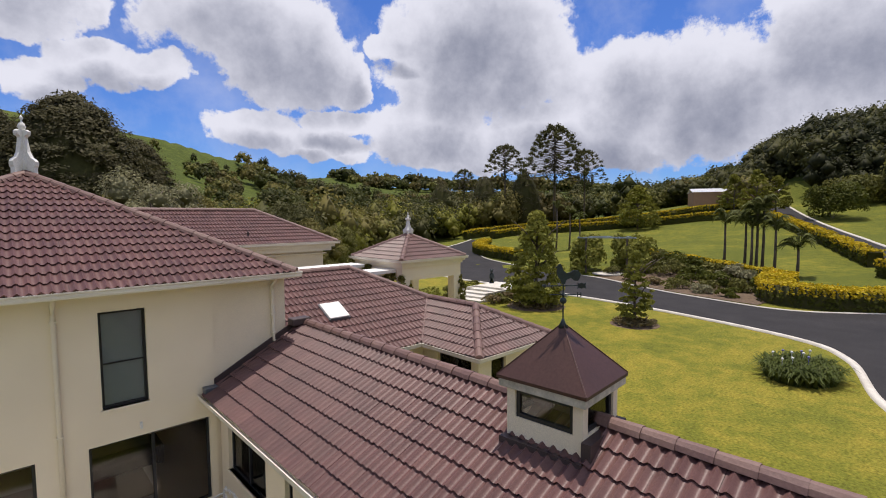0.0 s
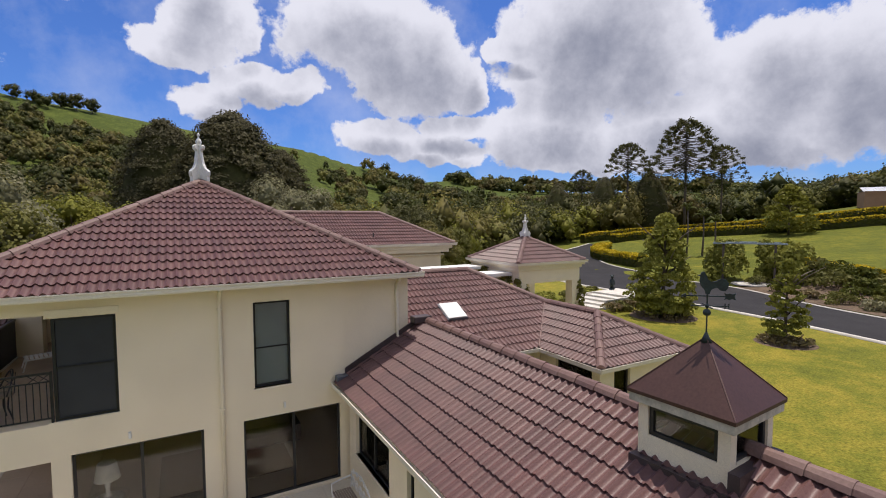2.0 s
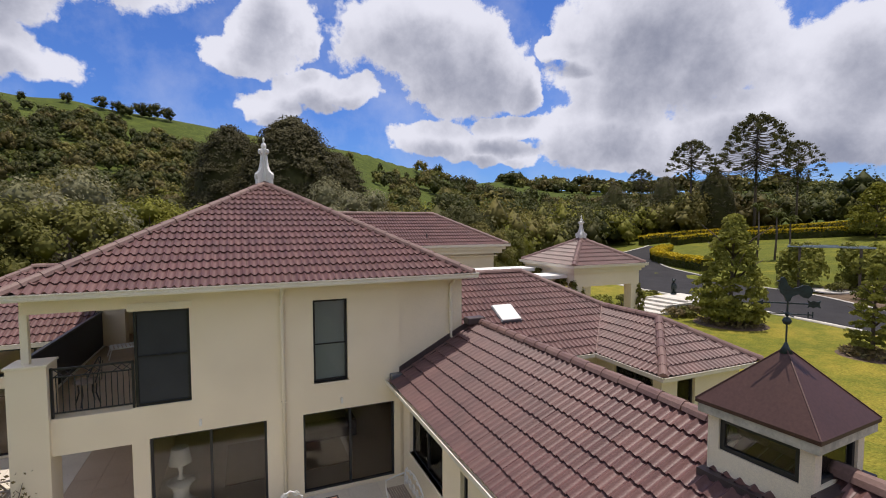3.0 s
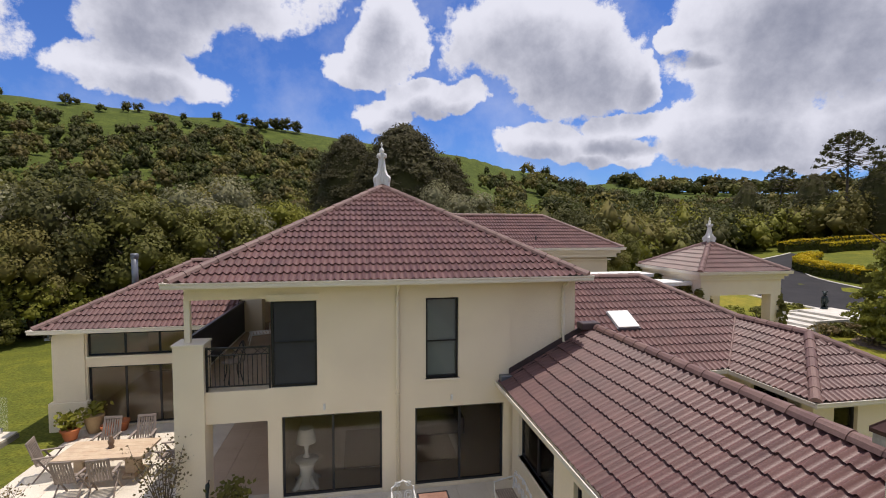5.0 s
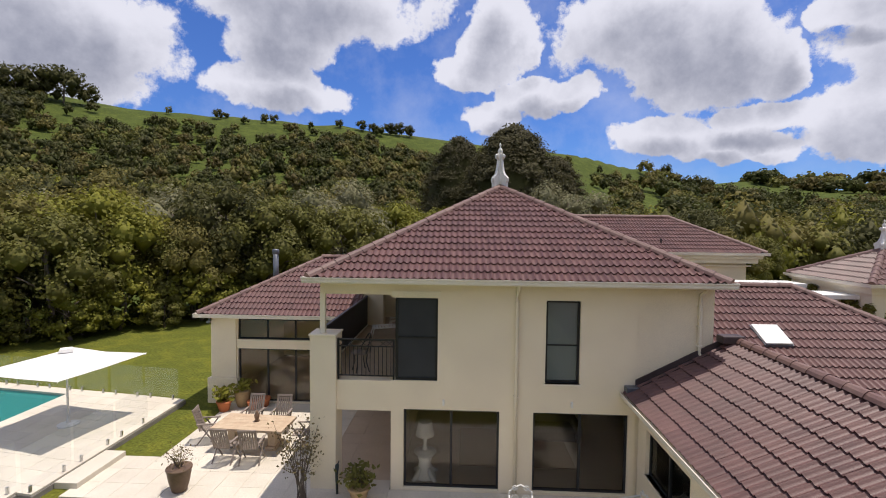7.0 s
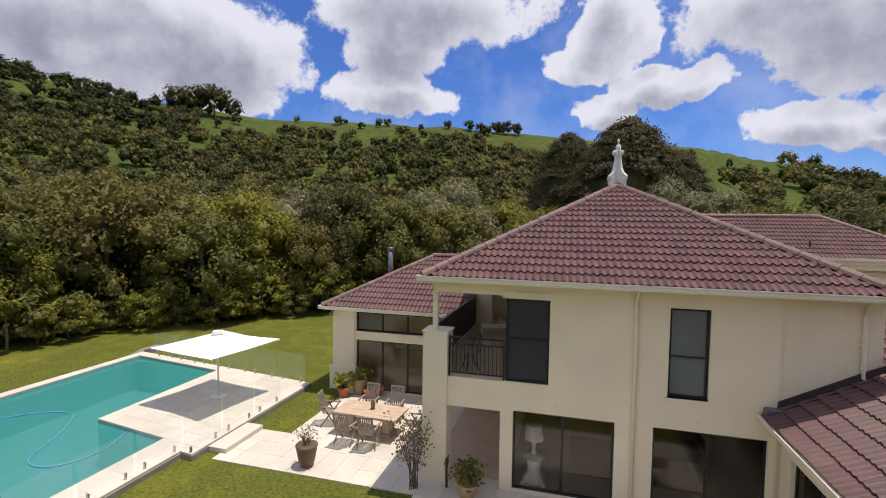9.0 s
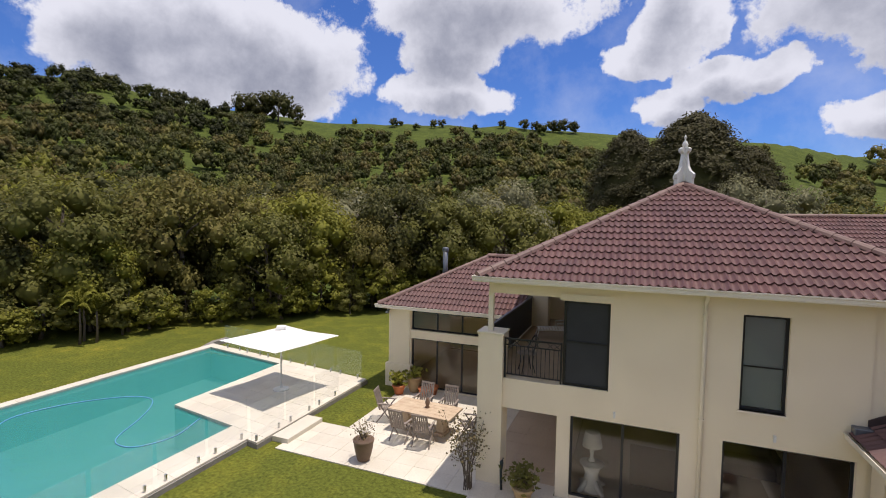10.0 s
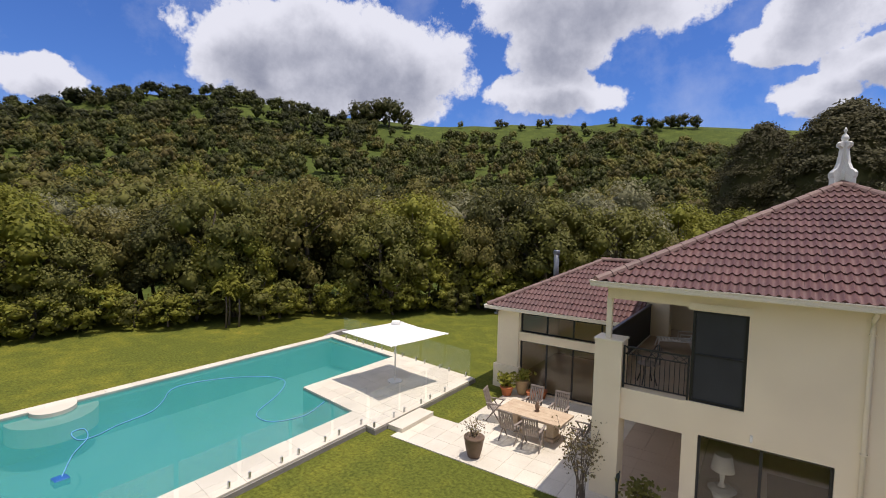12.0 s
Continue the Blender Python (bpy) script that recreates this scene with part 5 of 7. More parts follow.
def palm(name, label, h, trunk_r, fronds, length, group="", mat=None):
    ob = new(name)
    bm = bmesh.new()
    tube(bm, [(0, 0, 0), (0.04 * h, 0, h * 0.5), (0.02 * h, 0, h)], [trunk_r * 1.3, trunk_r, trunk_r * 0.8], 8)
    part("trunk", bm, BARK, ob, "slim ringed grey trunk", True)
    for k in range(fronds):
        a = 2 * math.pi * k / fronds + random.uniform(-0.2, 0.2)
        lift = random.uniform(0.7, 1.9)
        v = []
        prev = None
        base = np.array((0.02 * h, 0, h))
        o, s = np.array((math.cos(a), math.sin(a), 0)), np.array((-math.sin(a), math.cos(a), 0))
        for i in range(11):
            t = i / 10
            p = base + o * length * t * (1.0 - 0.35 * lift) + np.array((0, 0, length * (lift * t - (0.5 + 0.55 * lift) * t * t)))
            if prev is not None:
                for sg in (-1, 1):
                    for half in (0.0, 0.5):
                        q = prev * (1 - half) + p * half
                        ll = length * 0.17 * math.sin(math.pi * min(0.95, t * 0.85 + 0.12))
                        e = q + s * sg * ll + o * ll * 0.45 - np.array((0, 0, ll * 0.45))
                        wv = o * 0.05 * length * 0.5
                        v += [q - wv, q + wv, e + wv * 0.2, e - wv * 0.2]
            prev = p
            v += [p - s * 0.03, p + s * 0.03, last + s * 0.03, last - s * 0.03] if i else []
            last = p
        leaf_object("frond", np.array(v), mat or PALM, ob)
    return tagged(ob, label, "palm", group)


PALM = leaf_mat("palm_leaves", (0.15, 0.165, 0.045), (0.09, 0.105, 0.03), 1.0)
for x, y, h in ((60.5, 15.4, 6.6), (59.9, 13.2, 7.2), (59.1, 12.4, 6.4), (59.7, 11.5, 8.6), (58.3, 10.1, 6.2), (58.6, 8.2, 3.8), (59.4, 12.0, 8.2)):
    p = palm("palm", "slender palm on the lawn above the driveway", h * 0.8, 0.13, 17, 3.1, "palms on the lawn")
    p.location = (x, y, gz(x, y) - 0.1)
for x, y, h in ((66, 41.5, 7.0), (67.5, 40, 6.0), (68.5, 38.8, 5.2)):
    p = palm("palm", "slender palm behind the young tree", h, 0.12, 9, 2.2, "palms on the lawn")
    p.location = (x, y, gz(x, y) - 0.1)
for x, y, h in ((-27.6, 14.0, 2.1), (-27.2, 14.6, 1.9), (-28.1, 14.5, 2.2), (-27.7, 16.3, 1.5)):
    p = palm("palm", "small yellow-green palm at the edge of the woods", h, 0.055, 9, 1.6, "palms by the woods", BRIGHT)
    p.location = (x, y, gz(x, y) - 0.1)

# shed on the rise
SHED_WALL = material("tan_shed_sheeting", (0.42, 0.25, 0.15), (0.36, 0.21, 0.13), 0.6, 1, 20, 0.1)
shed = new("shed")
part("wall", boxes((-9, 9, -4, 4, -1.5, 3.3)), SHED_WALL, shed, "tan metal sheeting")
bm = bmesh.new()
for k in range(36):
    x0 = -9.3 + k * 18.6 / 36
    for a, b, z in ((x0, x0 + 0.26, 0.0), (x0 + 0.26, x0 + 18.6 / 36, 0.05)):
        for y0, y1, za, zb in ((-4.4, 0, 3.25, 4.3), (0, 4.4, 4.3, 3.25)):
            vs = [bm.verts.new(c) for c in ((a, y0, za + z), (b, y0, za + z), (b, y1, zb + z), (a, y1, zb + z))]
            bm.faces.new(vs)
part("roof", bm, material("pale_steel_roof", (0.62, 0.64, 0.66), (0.5, 0.52, 0.54), 0.45, 1, 20, 0.05), shed, "pale ribbed steel roof")
part("door", boxes((-3.5, 0.5, -4.06, -3.98, -0.5, 2.6)), material("brown_door", (0.16, 0.10, 0.07), None, 0.6), shed, "brown roller door")
shed.matrix_basis = Matrix.Translation((133, 35.0, gz(133, 35.0) - 0.6)) @ pose(0, 0, 0, 0, 0, -62)
tagged(shed, "long tan metal shed with a pale roof on the rise", "shed")

# climber-covered arbor by the drive
arbor = new("arbor")
ax, ay = 51.6, 25.2
for dx, dy in ((-1.6, -1.2), (1.6, -1.2), (1.6, 1.2), (-1.6, 1.2)):
    part("post", boxes((dx - 0.07, dx + 0.07, dy - 0.07, dy + 0.07, 0, 2.9)), BARK, arbor)
for k in range(6):
    y = -1.5 + k * 0.6
    part("rafter", boxes((-2.3, 2.3, y - 0.03, y + 0.03, 2.9, 2.98)), material("weathered_blue_grey", (0.35, 0.42, 0.44), None, 0.8) if k == 0 else bpy.data.materials["weathered_blue_grey"], arbor)
for dx, dy in ((-1.7, 0), (1.7, 0), (-1.2, 1.2), (2.6, 0.4)):
    p, d = crown_points(1700, 1.75, 1.65, 12, -0.5)
    leaf_object("climber", leaf_quads(p + (dx, dy, 1.6), d, 0.2, 1.4, 0.6), GARDEN, arbor)["label"] = "dark green climber"
arbor.matrix_basis = Matrix.Translation((ax, ay, gz(ax, ay))) @ pose(0, 0, 0, 0, 0, -62) @ Matrix.Scale(1.38, 4)
tagged(arbor, "garden arbor with pale rafters covered in dark climbers", "arbor")
pad = lathe([(1.7, -0.05), (1.7, 0.06), (0.1, 0.07)], 20)
pad_ob = tagged(part("paving", pad, KERB), "pale paving under the arbor", "paving", kind="structure")
pad_ob.location = (50.2, 24.2, gz(50.2, 24.2) + 0.04)

# ---- pool terrace ----
PLASTER = material("aqua_pool_plaster", (0.20, 0.44, 0.39), (0.15, 0.37, 0.34), 0.7, 0.5, 20, 0.1, coords="World")
POOL_WALL = material("grey_wall", (0.30, 0.28, 0.25), (0.22, 0.2, 0.18), 0.85, 1.5, 40, 0.2, coords="World")
TURQ = bpy.data.materials.new("pool_water")
TURQ.use_nodes = True
_n, _l = tree_of(TURQ)
_b = _n["Principled BSDF"]
_b.inputs["Base Color"].default_value, _b.inputs["Roughness"].default_value, _b.inputs["Alpha"].default_value = (0.05, 0.32, 0.30, 1), 0.04, 0.62
_b.inputs["IOR"].default_value = 1.33
_w = _n.new("ShaderNodeTexNoise")
_w.inputs["Scale"].default_value, _w.inputs["Detail"].default_value = 2.2, 3
_bp = _n.new("ShaderNodeBump")
_bp.inputs["Strength"].default_value, _bp.inputs["Distance"].default_value = 0.45, 0.04
_l.new(_n.new("ShaderNodeNewGeometry").outputs["Position"], _w.inputs["Vector"])
_l.new(_w.outputs["Fac"], _bp.inputs["Height"])
_l.new(_bp.outputs[0], _b.inputs["Normal"])
PX0, PX1, PY0, PY1 = -20.5, -12.3, -9.0, 15.25
QX, QY = -15.45, 9.95                     # the deck's corner in the water
SLANT, PIVOT = -0.145, -15.5              # the pool's cross edges run a little askew of the house


def skew(bm):
    """Slants a mesh of the pool terrace along y."""
    for v in bm.verts:
        v.co.y += SLANT * (v.co.x - PIVOT)
    return bm


shell = boxes((PX0 - 0.1, PX1 + 0.1, PY0, PY1 + 0.1, -1.6, -1.35), (PX0 - 0.12, PX0, PY0, PY1, -1.4, 0.12), (PX1, PX1 + 0.12, PY0, QY, -1.4, 0.12),
              (QX, PX1 + 0.12, QY, QY + 0.12, -1.4, 0.12), (QX, QX + 0.12, QY + 0.12, PY1, -1.4, 0.12), (PX0, QX, PY1, PY1 + 0.12, -1.4, 0.12), (PX0, PX1, PY0 - 0.12, PY0, -1.4, 0.12))
for k in range(4):
    box(shell, PX1 - 1.5 + 0.3 * k, PX1, QY - 1.9, QY, -1.35 + 0.3 * k, -1.05 + 0.3 * k)
pool = tagged(new("pool"), "long turquoise swimming pool with pale coping", "pool", kind="structure")
part("shell", skew(shell), PLASTER, pool, "pale aqua plaster")
bm = bmesh.new()
vs = [bm.verts.new((x, y, 0.07)) for x, y in ((PX0, PY0), (PX1, PY0), (PX1, QY), (QX, QY), (QX, PY1), (PX0, PY1))]
bm.faces.new(vs)
part("water", skew(bm), TURQ, pool, "clear turquoise water")


def pavers(thing, x0, x1, y0, y1, top, sx=0.6, sy=0.6, thick=0.05, slant=0.0, mat=None):
    """Rows of paving slabs with open joints, on a bed."""
    bed = boxes((x0 + 0.01, x1 - 0.01, y0 + 0.01, y1 - 0.01, top - thick - 0.12, top - 0.012))
    part("bed", skew(bed) if slant else bed, GROUT, thing, "mortar bed")
    nx, ny = max(1, round((x1 - x0) / sx)), max(1, round((y1 - y0) / sy))
    w, d = (x1 - x0) / nx, (y1 - y0) / ny
    slab = boxes((0.003, w - 0.003, 0.003, d - 0.003, -thick, 0), bevel=0.004)
    for v in slab.verts:
        v.co.y += slant * v.co.x
    proto = part("paver", slab, mat or STONE, thing)
    for i in range(nx):
        for j in range(ny):
            ob = proto if i == j == 0 else new("paver", proto.data)
            ob.parent = thing
            ob.location = (x0 + i * w, y0 + j * d + slant * (x0 + i * w - PIVOT), top + random.uniform(-0.0015, 0.0015))


deck = tagged(new("pool_deck"), "cream stone paved pool deck", "paving", kind="structure")
pavers(deck, PX1, -11.2, PY0, QY, DECK_Z, 0.58, 0.9, slant=SLANT)
pavers(deck, QX, -10.75, QY, PY1, DECK_Z, slant=SLANT)
pavers(deck, -11.2, -10.75, QY - 0.35, QY, DECK_Z, 0.45, 0.35, slant=SLANT)
pavers(deck, PX0 - 0.45, -10.75, PY1, PY1 + 0.5, DECK_Z, 0.9, 0.5, slant=SLANT)
pavers(deck, PX0 - 0.45, PX0, PY0, PY1, DECK_Z, 0.45, 0.9, slant=SLANT)
part("plinth", skew(boxes((-11.24, -11.16, PY0, QY - 0.3, -0.2, DECK_Z - 0.06), (-10.8, -10.73, QY - 0.3, PY1 + 0.5, -0.2, DECK_Z - 0.06), (-11.24, -10.73, QY - 0.36, QY - 0.3, -0.2, DECK_Z - 0.06), (PX0 - 0.47, PX0 - 0.43, PY0, PY1 + 0.5, -0.4, DECK_Z - 0.06), (PX0 - 0.47, -10.73, PY1 + 0.48, PY1 + 0.53, -0.3, DECK_Z - 0.06))), POOL_WALL, deck, "grey rendered edge of the deck")
step = tagged(part("stone_step", boxes((-10.72, -10.12, 9.5, 11.2, 0.0, 0.17), bevel=0.012), STONE), "long cream stone step up to the pool deck", "step")
bm = bmesh.new()
extrude([(-12.9, -0.4), (-16.9, -0.4), (-16.9, 0.24), (-16.0, 0.24)], 0.3, bm)
low = part("retaining_wall", bm, POOL_WALL)
low.matrix_basis = Matrix.Translation((-21.15, 0.75, 0)) @ pose(0, 0, 0, 0, 0, -90)
tagged(low, "grey sloping retaining wall beside the pool", "wall")
bm = bmesh.new()
for r, z0, z1, x in ((0.66, -0.05, 0.2, PX0), (1.28, -0.6, 0.0, PX0 + 0.002)):
    arc = [(x + r * math.cos(a) * 1.05, 2.9 + r * math.sin(a)) for a in np.linspace(-math.pi / 2, math.pi / 2, 20)]
    lo, hi = [bm.verts.new((*p, z0)) for p in arc], [bm.verts.new((*p, z1)) for p in arc]
    bm.faces.new(hi)
    for i in range(len(arc) - 1):
        bm.faces.new((lo[i], lo[i + 1], hi[i + 1], hi[i]))
tagged(part("pool_ledge", skew(bm), STONE, pool), "half-round pale stone ledge in the pool")
hose = bmesh.new()
line = curve_points([(-15.29, 2.31), (-16.4, 2.89), (-17.22, 3.5), (-18.0, 3.66), (-17.95, 3.33), (-17.25, 3.3), (-17.2, 3.75), (-17.5, 4.43), (-17.75, 5.44), (-18.4, 6.14), (-19.3, 6.84), (-19.5, 7.6), (-19.0, 8.84), (-18.0, 9.9), (-17.1, 10.2), (-16.4, 9.8), (-15.67, 8.85), (-14.94, 7.6), (-14.23, 7.36), (-13.75, 7.66), (-13.5, 8.5), (-13.9, 9.66)], 6)
tube(hose, [(x, y, 0.09) for x, y in line], 0.016, 6)
cleaner = new("pool_cleaner")
part("hose", hose, material("pale_blue_hose", (0.16, 0.42, 0.72), None, 0.4), cleaner, "pale blue floating hose", True)
part("head", boxes((-15.45, -15.1, 2.1, 2.45, -0.1, 0.09), bevel=0.05), material("blue_plastic", (0.02, 0.12, 0.38), None, 0.4), cleaner, "dark blue cleaner head")
tagged(cleaner, "pool cleaner with a looping blue hose on the water", "pool cleaner")

STEEL = material("brushed_steel", (0.55, 0.56, 0.57), None, 0.3, 4, 60, 0.02, metal=1.0)


def glass_panel(length, h=1.15):
    ob = new("fence_panel")
    p = part("pane", boxes((0.03, length - 0.03, -0.006, 0.006, 0.1, h)), FENCE_GLASS, ob, "clear frameless glass pane")
    p.visible_shadow = False
    for x in (0.25, length - 0.25):
        part("spigot", boxes((x - 0.025, x + 0.025, -0.03, 0.03, 0.0, 0.17), bevel=0.006), STEEL, ob, "small steel spigot")
    return tagged(ob, "frameless glass pool fence panel", "fence", "pool fence panels")


panel = glass_panel(1.45)
placed = False
runs = [((-11.32, y), 90) for y in np.arange(-8.8, 7.9, 1.5)] + [((-10.85, y), 90) for y in np.arange(8.75, 13.2, 1.5)]
runs += [((x, PY1 + 0.36 + SLANT * (x - PIVOT)), 180 + math.degrees(math.atan(SLANT))) for x in np.arange(-10.9, -19.0, -1.5)]
for (x, y), turn in runs:
    m = Matrix.Translation((x, y, DECK_Z)) @ pose(0, 0, 0, 0, 0, turn)
    if placed:
        copy_thing(panel, m)
    else:
        panel.matrix_basis, placed = m, True

# sun shade over the deck
CANVAS = material("white_canvas", (0.80, 0.79, 0.76), (0.74, 0.73, 0.7), 0.85, 2, 200, 0.08)
umb = new("umbrella")
bm = bmesh.new()
n, half = 12, 1.54
grid = {}
for i in range(n + 1):
    for j in range(n + 1):
        u, v = -1 + 2 * i / n, -1 + 2 * j / n
        m = max(abs(u), abs(v))
        rib = (1 - abs(abs(u) - abs(v)) / max(m, 0.01))
        z = 2.62 - 0.5 * m + 0.05 * rib * m - 0.06 * (1 - m) * m
        inset = 1 - 0.05 * (1 - rib) * m
        grid[i, j] = bm.verts.new((u * half * inset, v * half * inset, z))
for i in range(n):
    for j in range(n):
        bm.faces.new((grid[i, j], grid[i + 1, j], grid[i + 1, j + 1], grid[i, j + 1]))
part("canopy", bm, CANVAS, umb, "square white canvas canopy", True)
bm = lathe([(0.28, 2.56), (0.22, 2.66), (0.02, 2.70)], 4)
part("vent_cap", bm, CANVAS, umb, "small white vent cap")
part("pole", tube(bmesh.new(), [(0, 0, 0), (0, 0, 2.6)], 0.03, 10), WHITE, umb, "white pole", True)
part("base", lathe([(0.3, 0), (0.3, 0.05), (0.06, 0.09), (0.04, 0.25)], 16), WHITE, umb)
for k in range(4):
    a = math.pi / 4 + k * math.pi / 2
    part("rib", tube(bmesh.new(), [(0, 0, 2.5), (half * 1.38 * math.cos(a), half * 1.38 * math.sin(a), 2.12)], 0.012, 5), WHITE, umb)
umb.matrix_basis = Matrix.Translation((-13.1, 12.65, DECK_Z - 0.15)) @ pose(0, 0, 0, 0, 0, -9)
umb.location.z = DECK_Z
umb.scale = (1, 1, 0.93)
tagged(umb, "square white market umbrella on the pool deck", "umbrella")

# ---- patio ----
patio = tagged(new("patio"), "cream stone paved patio beside the house", "paving", kind="structure")
pavers(patio, -10.3, -4.3, 9.15, 11.2, 0.03)
pavers(patio, -9.1, -4.3, 11.2, 15.38, 0.03)
pavers(patio, -4.3, -2.35, 9.15, 10.4, 0.03, 0.65, 0.6)
pavers(patio, -4.3, -2.35, 10.4, 19.0, 0.03, 0.65, 0.66, mat=material("porch_tiles", (0.50, 0.395, 0.29), (0.44, 0.345, 0.25), 0.6, 1.2, 40, 0.1, coords="World"))
terrace = tagged(new("terrace"), "cream stone paved terrace below the front doors", "paving", kind="structure")
pavers(terrace, -4.3, 3.78, 6.2, 9.15, 0.03, 0.8, 0.75)
pavers(terrace, -2.35, 3.78, 9.15, 9.98, 0.03, 0.8, 0.83)
room_floor = part("floor_room", boxes((-2.1, 5.2, 10.25, 15.0, -0.05, 0.07)), material("room_tiles", (0.60, 0.52, 0.41), (0.52, 0.45, 0.35), 0.5, 1, 30, 0.05))
tagged(room_floor, "beige tiled living room floor", "floor", kind="structure")
left_floor = part("floor_left", boxes((-9.6, -2.6, 15.45, 21.4, -0.05, 0.07)), bpy.data.materials["room_tiles"])
tagged(left_floor, "beige tiled floor of the garden room", "floor", kind="structure")
wing_floor = part("floor_wing", boxes((4.03, 7.9, -8.6, 9.9, -0.05, 0.06)), bpy.data.materials["room_tiles"])
tagged(wing_floor, "beige tiled floor of the wing", "floor", kind="structure")


# ---- windows and doors ----
def window(name, label, x0, x1, z0, z1, at, panes=2, axis="x", face=None, depth=0.09, bar=None, sill=True, category="window", out=-1, pane_mat=None):
    """Framed glazing set in an opening of a wall along axis; at: the wall's outer face; face: what stands behind the glass."""
    ob = new(name)
    f = 0.055

    def B(bm, a, b, d0, d1, za, zb):
        lo, hi = sorted((at - out * d0, at - out * d1))
        return box(bm, a, b, lo, hi, za, zb) if axis == "x" else box(bm, lo, hi, a, b, za, zb)

    bm = bmesh.new()
    for a, b, za, zb in ((x0, x0 + f, z0, z1), (x1 - f, x1, z0, z1), (x0 + f, x1 - f, z0, z0 + f), (x0 + f, x1 - f, z1 - f, z1)):
        B(bm, a, b, depth, depth + 0.06, za, zb)
    part("frame", bm, DARK, ob, "black aluminium frame")
    w = (x1 - x0 - 2 * f) / panes
    for k in range(panes):
        a = x0 + f + k * w
        if k:
            part("mullion", B(bmesh.new(), a - 0.03, a + 0.03, depth - 0.005, depth + 0.05, z0 + f, z1 - f), DARK, ob)
        pane = part("pane", B(bmesh.new(), a + 0.004, a + w - 0.004, depth + 0.025, depth + 0.033, z0 + f, z1 - f), pane_mat or PANE, ob, "tinted glass pane")
        pane.visible_shadow = False
        if bar:
            part("transom", B(bmesh.new(), a + 0.004, a + w - 0.004, depth - 0.004, depth + 0.02, bar - 0.017, bar + 0.017), DARK, ob)
        if face:
            part("blind", B(bmesh.new(), a, a + w, depth + 0.07, depth + 0.08, z0 + f, z1 - f), face, ob, "drawn grey blind")
    if sill:
        part("sill", B(bmesh.new(), x0 - 0.04, x1 + 0.04, -0.03, depth, z0 - 0.05, z0), TRIM, ob)
    return tagged(ob, label, category, kind="structure")


window("window_1", "tall narrow black-framed window with grey blind drawn", *UW, FY, 1, face=BLIND, bar=3.78)
window("door_1", "black-framed glass sliding door to the living room", *G1, FY, 2, sill=False, category="door")
window("door_2", "black-framed glass sliding door to the terrace", *G2, FY, 2, sill=False, category="door")
window("door_3", "tall dark screened sliding panel at the balcony", *BD, FY, 1, face=SCREEN, bar=3.9, sill=False, depth=0.05, category="door", pane_mat=SCREEN)
window("window_2", "wide black-framed window in the wing's side wall", 7.35, 9.5, 0.9, 1.97, 3.78, 2, "y")
window("window_3", "narrow black-framed window in the wing's side wall", 6.12, 6.45, 0.9, 1.92, 3.78, 1, "y")
window("door_4", "wide black-framed glass doors of the garden room", -8.9, -4.6, 0.06, 2.05, 15.4, 4, sill=False, category="door")
window("window_4", "band of black-framed highlight windows below the eaves", -8.9, -4.6, 2.4, 3.16, 15.4, 4)
window("window_5", "black-framed window of the rear wing", 8.0, 9.5, 0.6, 2.40, BX0 + 0.4, 2, "y")
window("window_6", "black-framed window of the rear wing", BX0 + 1.0, BX0 + 1.7, 0.3, 2.38, BY0 + 0.4, 1)
# Thin sheet against the far wall, in a darker colour than its render.
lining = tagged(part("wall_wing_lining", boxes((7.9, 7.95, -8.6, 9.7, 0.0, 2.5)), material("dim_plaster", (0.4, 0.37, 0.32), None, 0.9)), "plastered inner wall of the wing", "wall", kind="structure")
part("door_head", boxes((-2.3, -1.1, FY - 0.03, FY, 4.93, 5.07)), TRIM, bpy.data.objects["door_3"], "white roller housing")

# balcony
rail = new("balustrade")
part("top_rail", boxes((-3.68, -2.24, 10.03, 10.07, 3.80, 3.84)), DARK, rail)
part("second_rail", boxes((-3.68, -2.24, 10.035, 10.065, 3.64, 3.665)), DARK, rail)
part("bottom_rail", boxes((-3.68, -2.24, 10.035, 10.065, 2.90, 2.925)), DARK, rail)
part("end_post", boxes((-2.28, -2.24, 10.02, 10.08, 2.81, 3.85)), DARK, rail)
part("end_post", boxes((-3.68, -3.64, 10.02, 10.08, 2.81, 3.85)), DARK, rail)
for k in range(13):
    x = -3.64 + (k + 0.5) * 1.36 / 13
    part("baluster", boxes((x - 0.008, x + 0.008, 10.042, 10.058, 2.92, 3.64)), DARK, rail)
for k in range(3):
    x = -3.45 + k * 0.5
    b = bmesh.new()
    tube(b, [(x - 0.16, 10.05, 3.66), (x, 10.05, 3.80), (x + 0.16, 10.05, 3.66)], 0.009, 5)
    tube(b, [(x - 0.16, 10.05, 3.80), (x, 10.05, 3.66), (x + 0.16, 10.05, 3.80)], 0.009, 5)
    part("scroll", b, DARK, rail)
tagged(rail, "black metal balcony balustrade with crossed top pattern", "balustrade")
screen = new("privacy_screen")
part("panel", boxes((-4.26, -4.22, 10.55, 16.25, 2.86, 3.92)), SCREEN, screen, "black mesh panel")
part("top_rail", boxes((-4.28, -4.2, 10.5, 16.28, 3.92, 3.97)), DARK, screen)
part("bottom_rail", boxes((-4.28, -4.2, 10.5, 16.28, 2.81, 2.86)), WHITE, screen)
tagged(screen, "black privacy screen along the balcony's side", "screen")
post = tagged(part("balcony_post", boxes((-4.13, -4.0, 10.05, 10.18, 3.92, 4.97), bevel=0.008), TRIM), "slim cream post on the pier", "post")
cap = tagged(part("pier_cap", boxes((-4.37, -3.66, 9.87, 10.53, 3.92, 3.97), bevel=0.01), TRIM), "cream cap stone of the pier", "cap")
post.location.z = 0.03


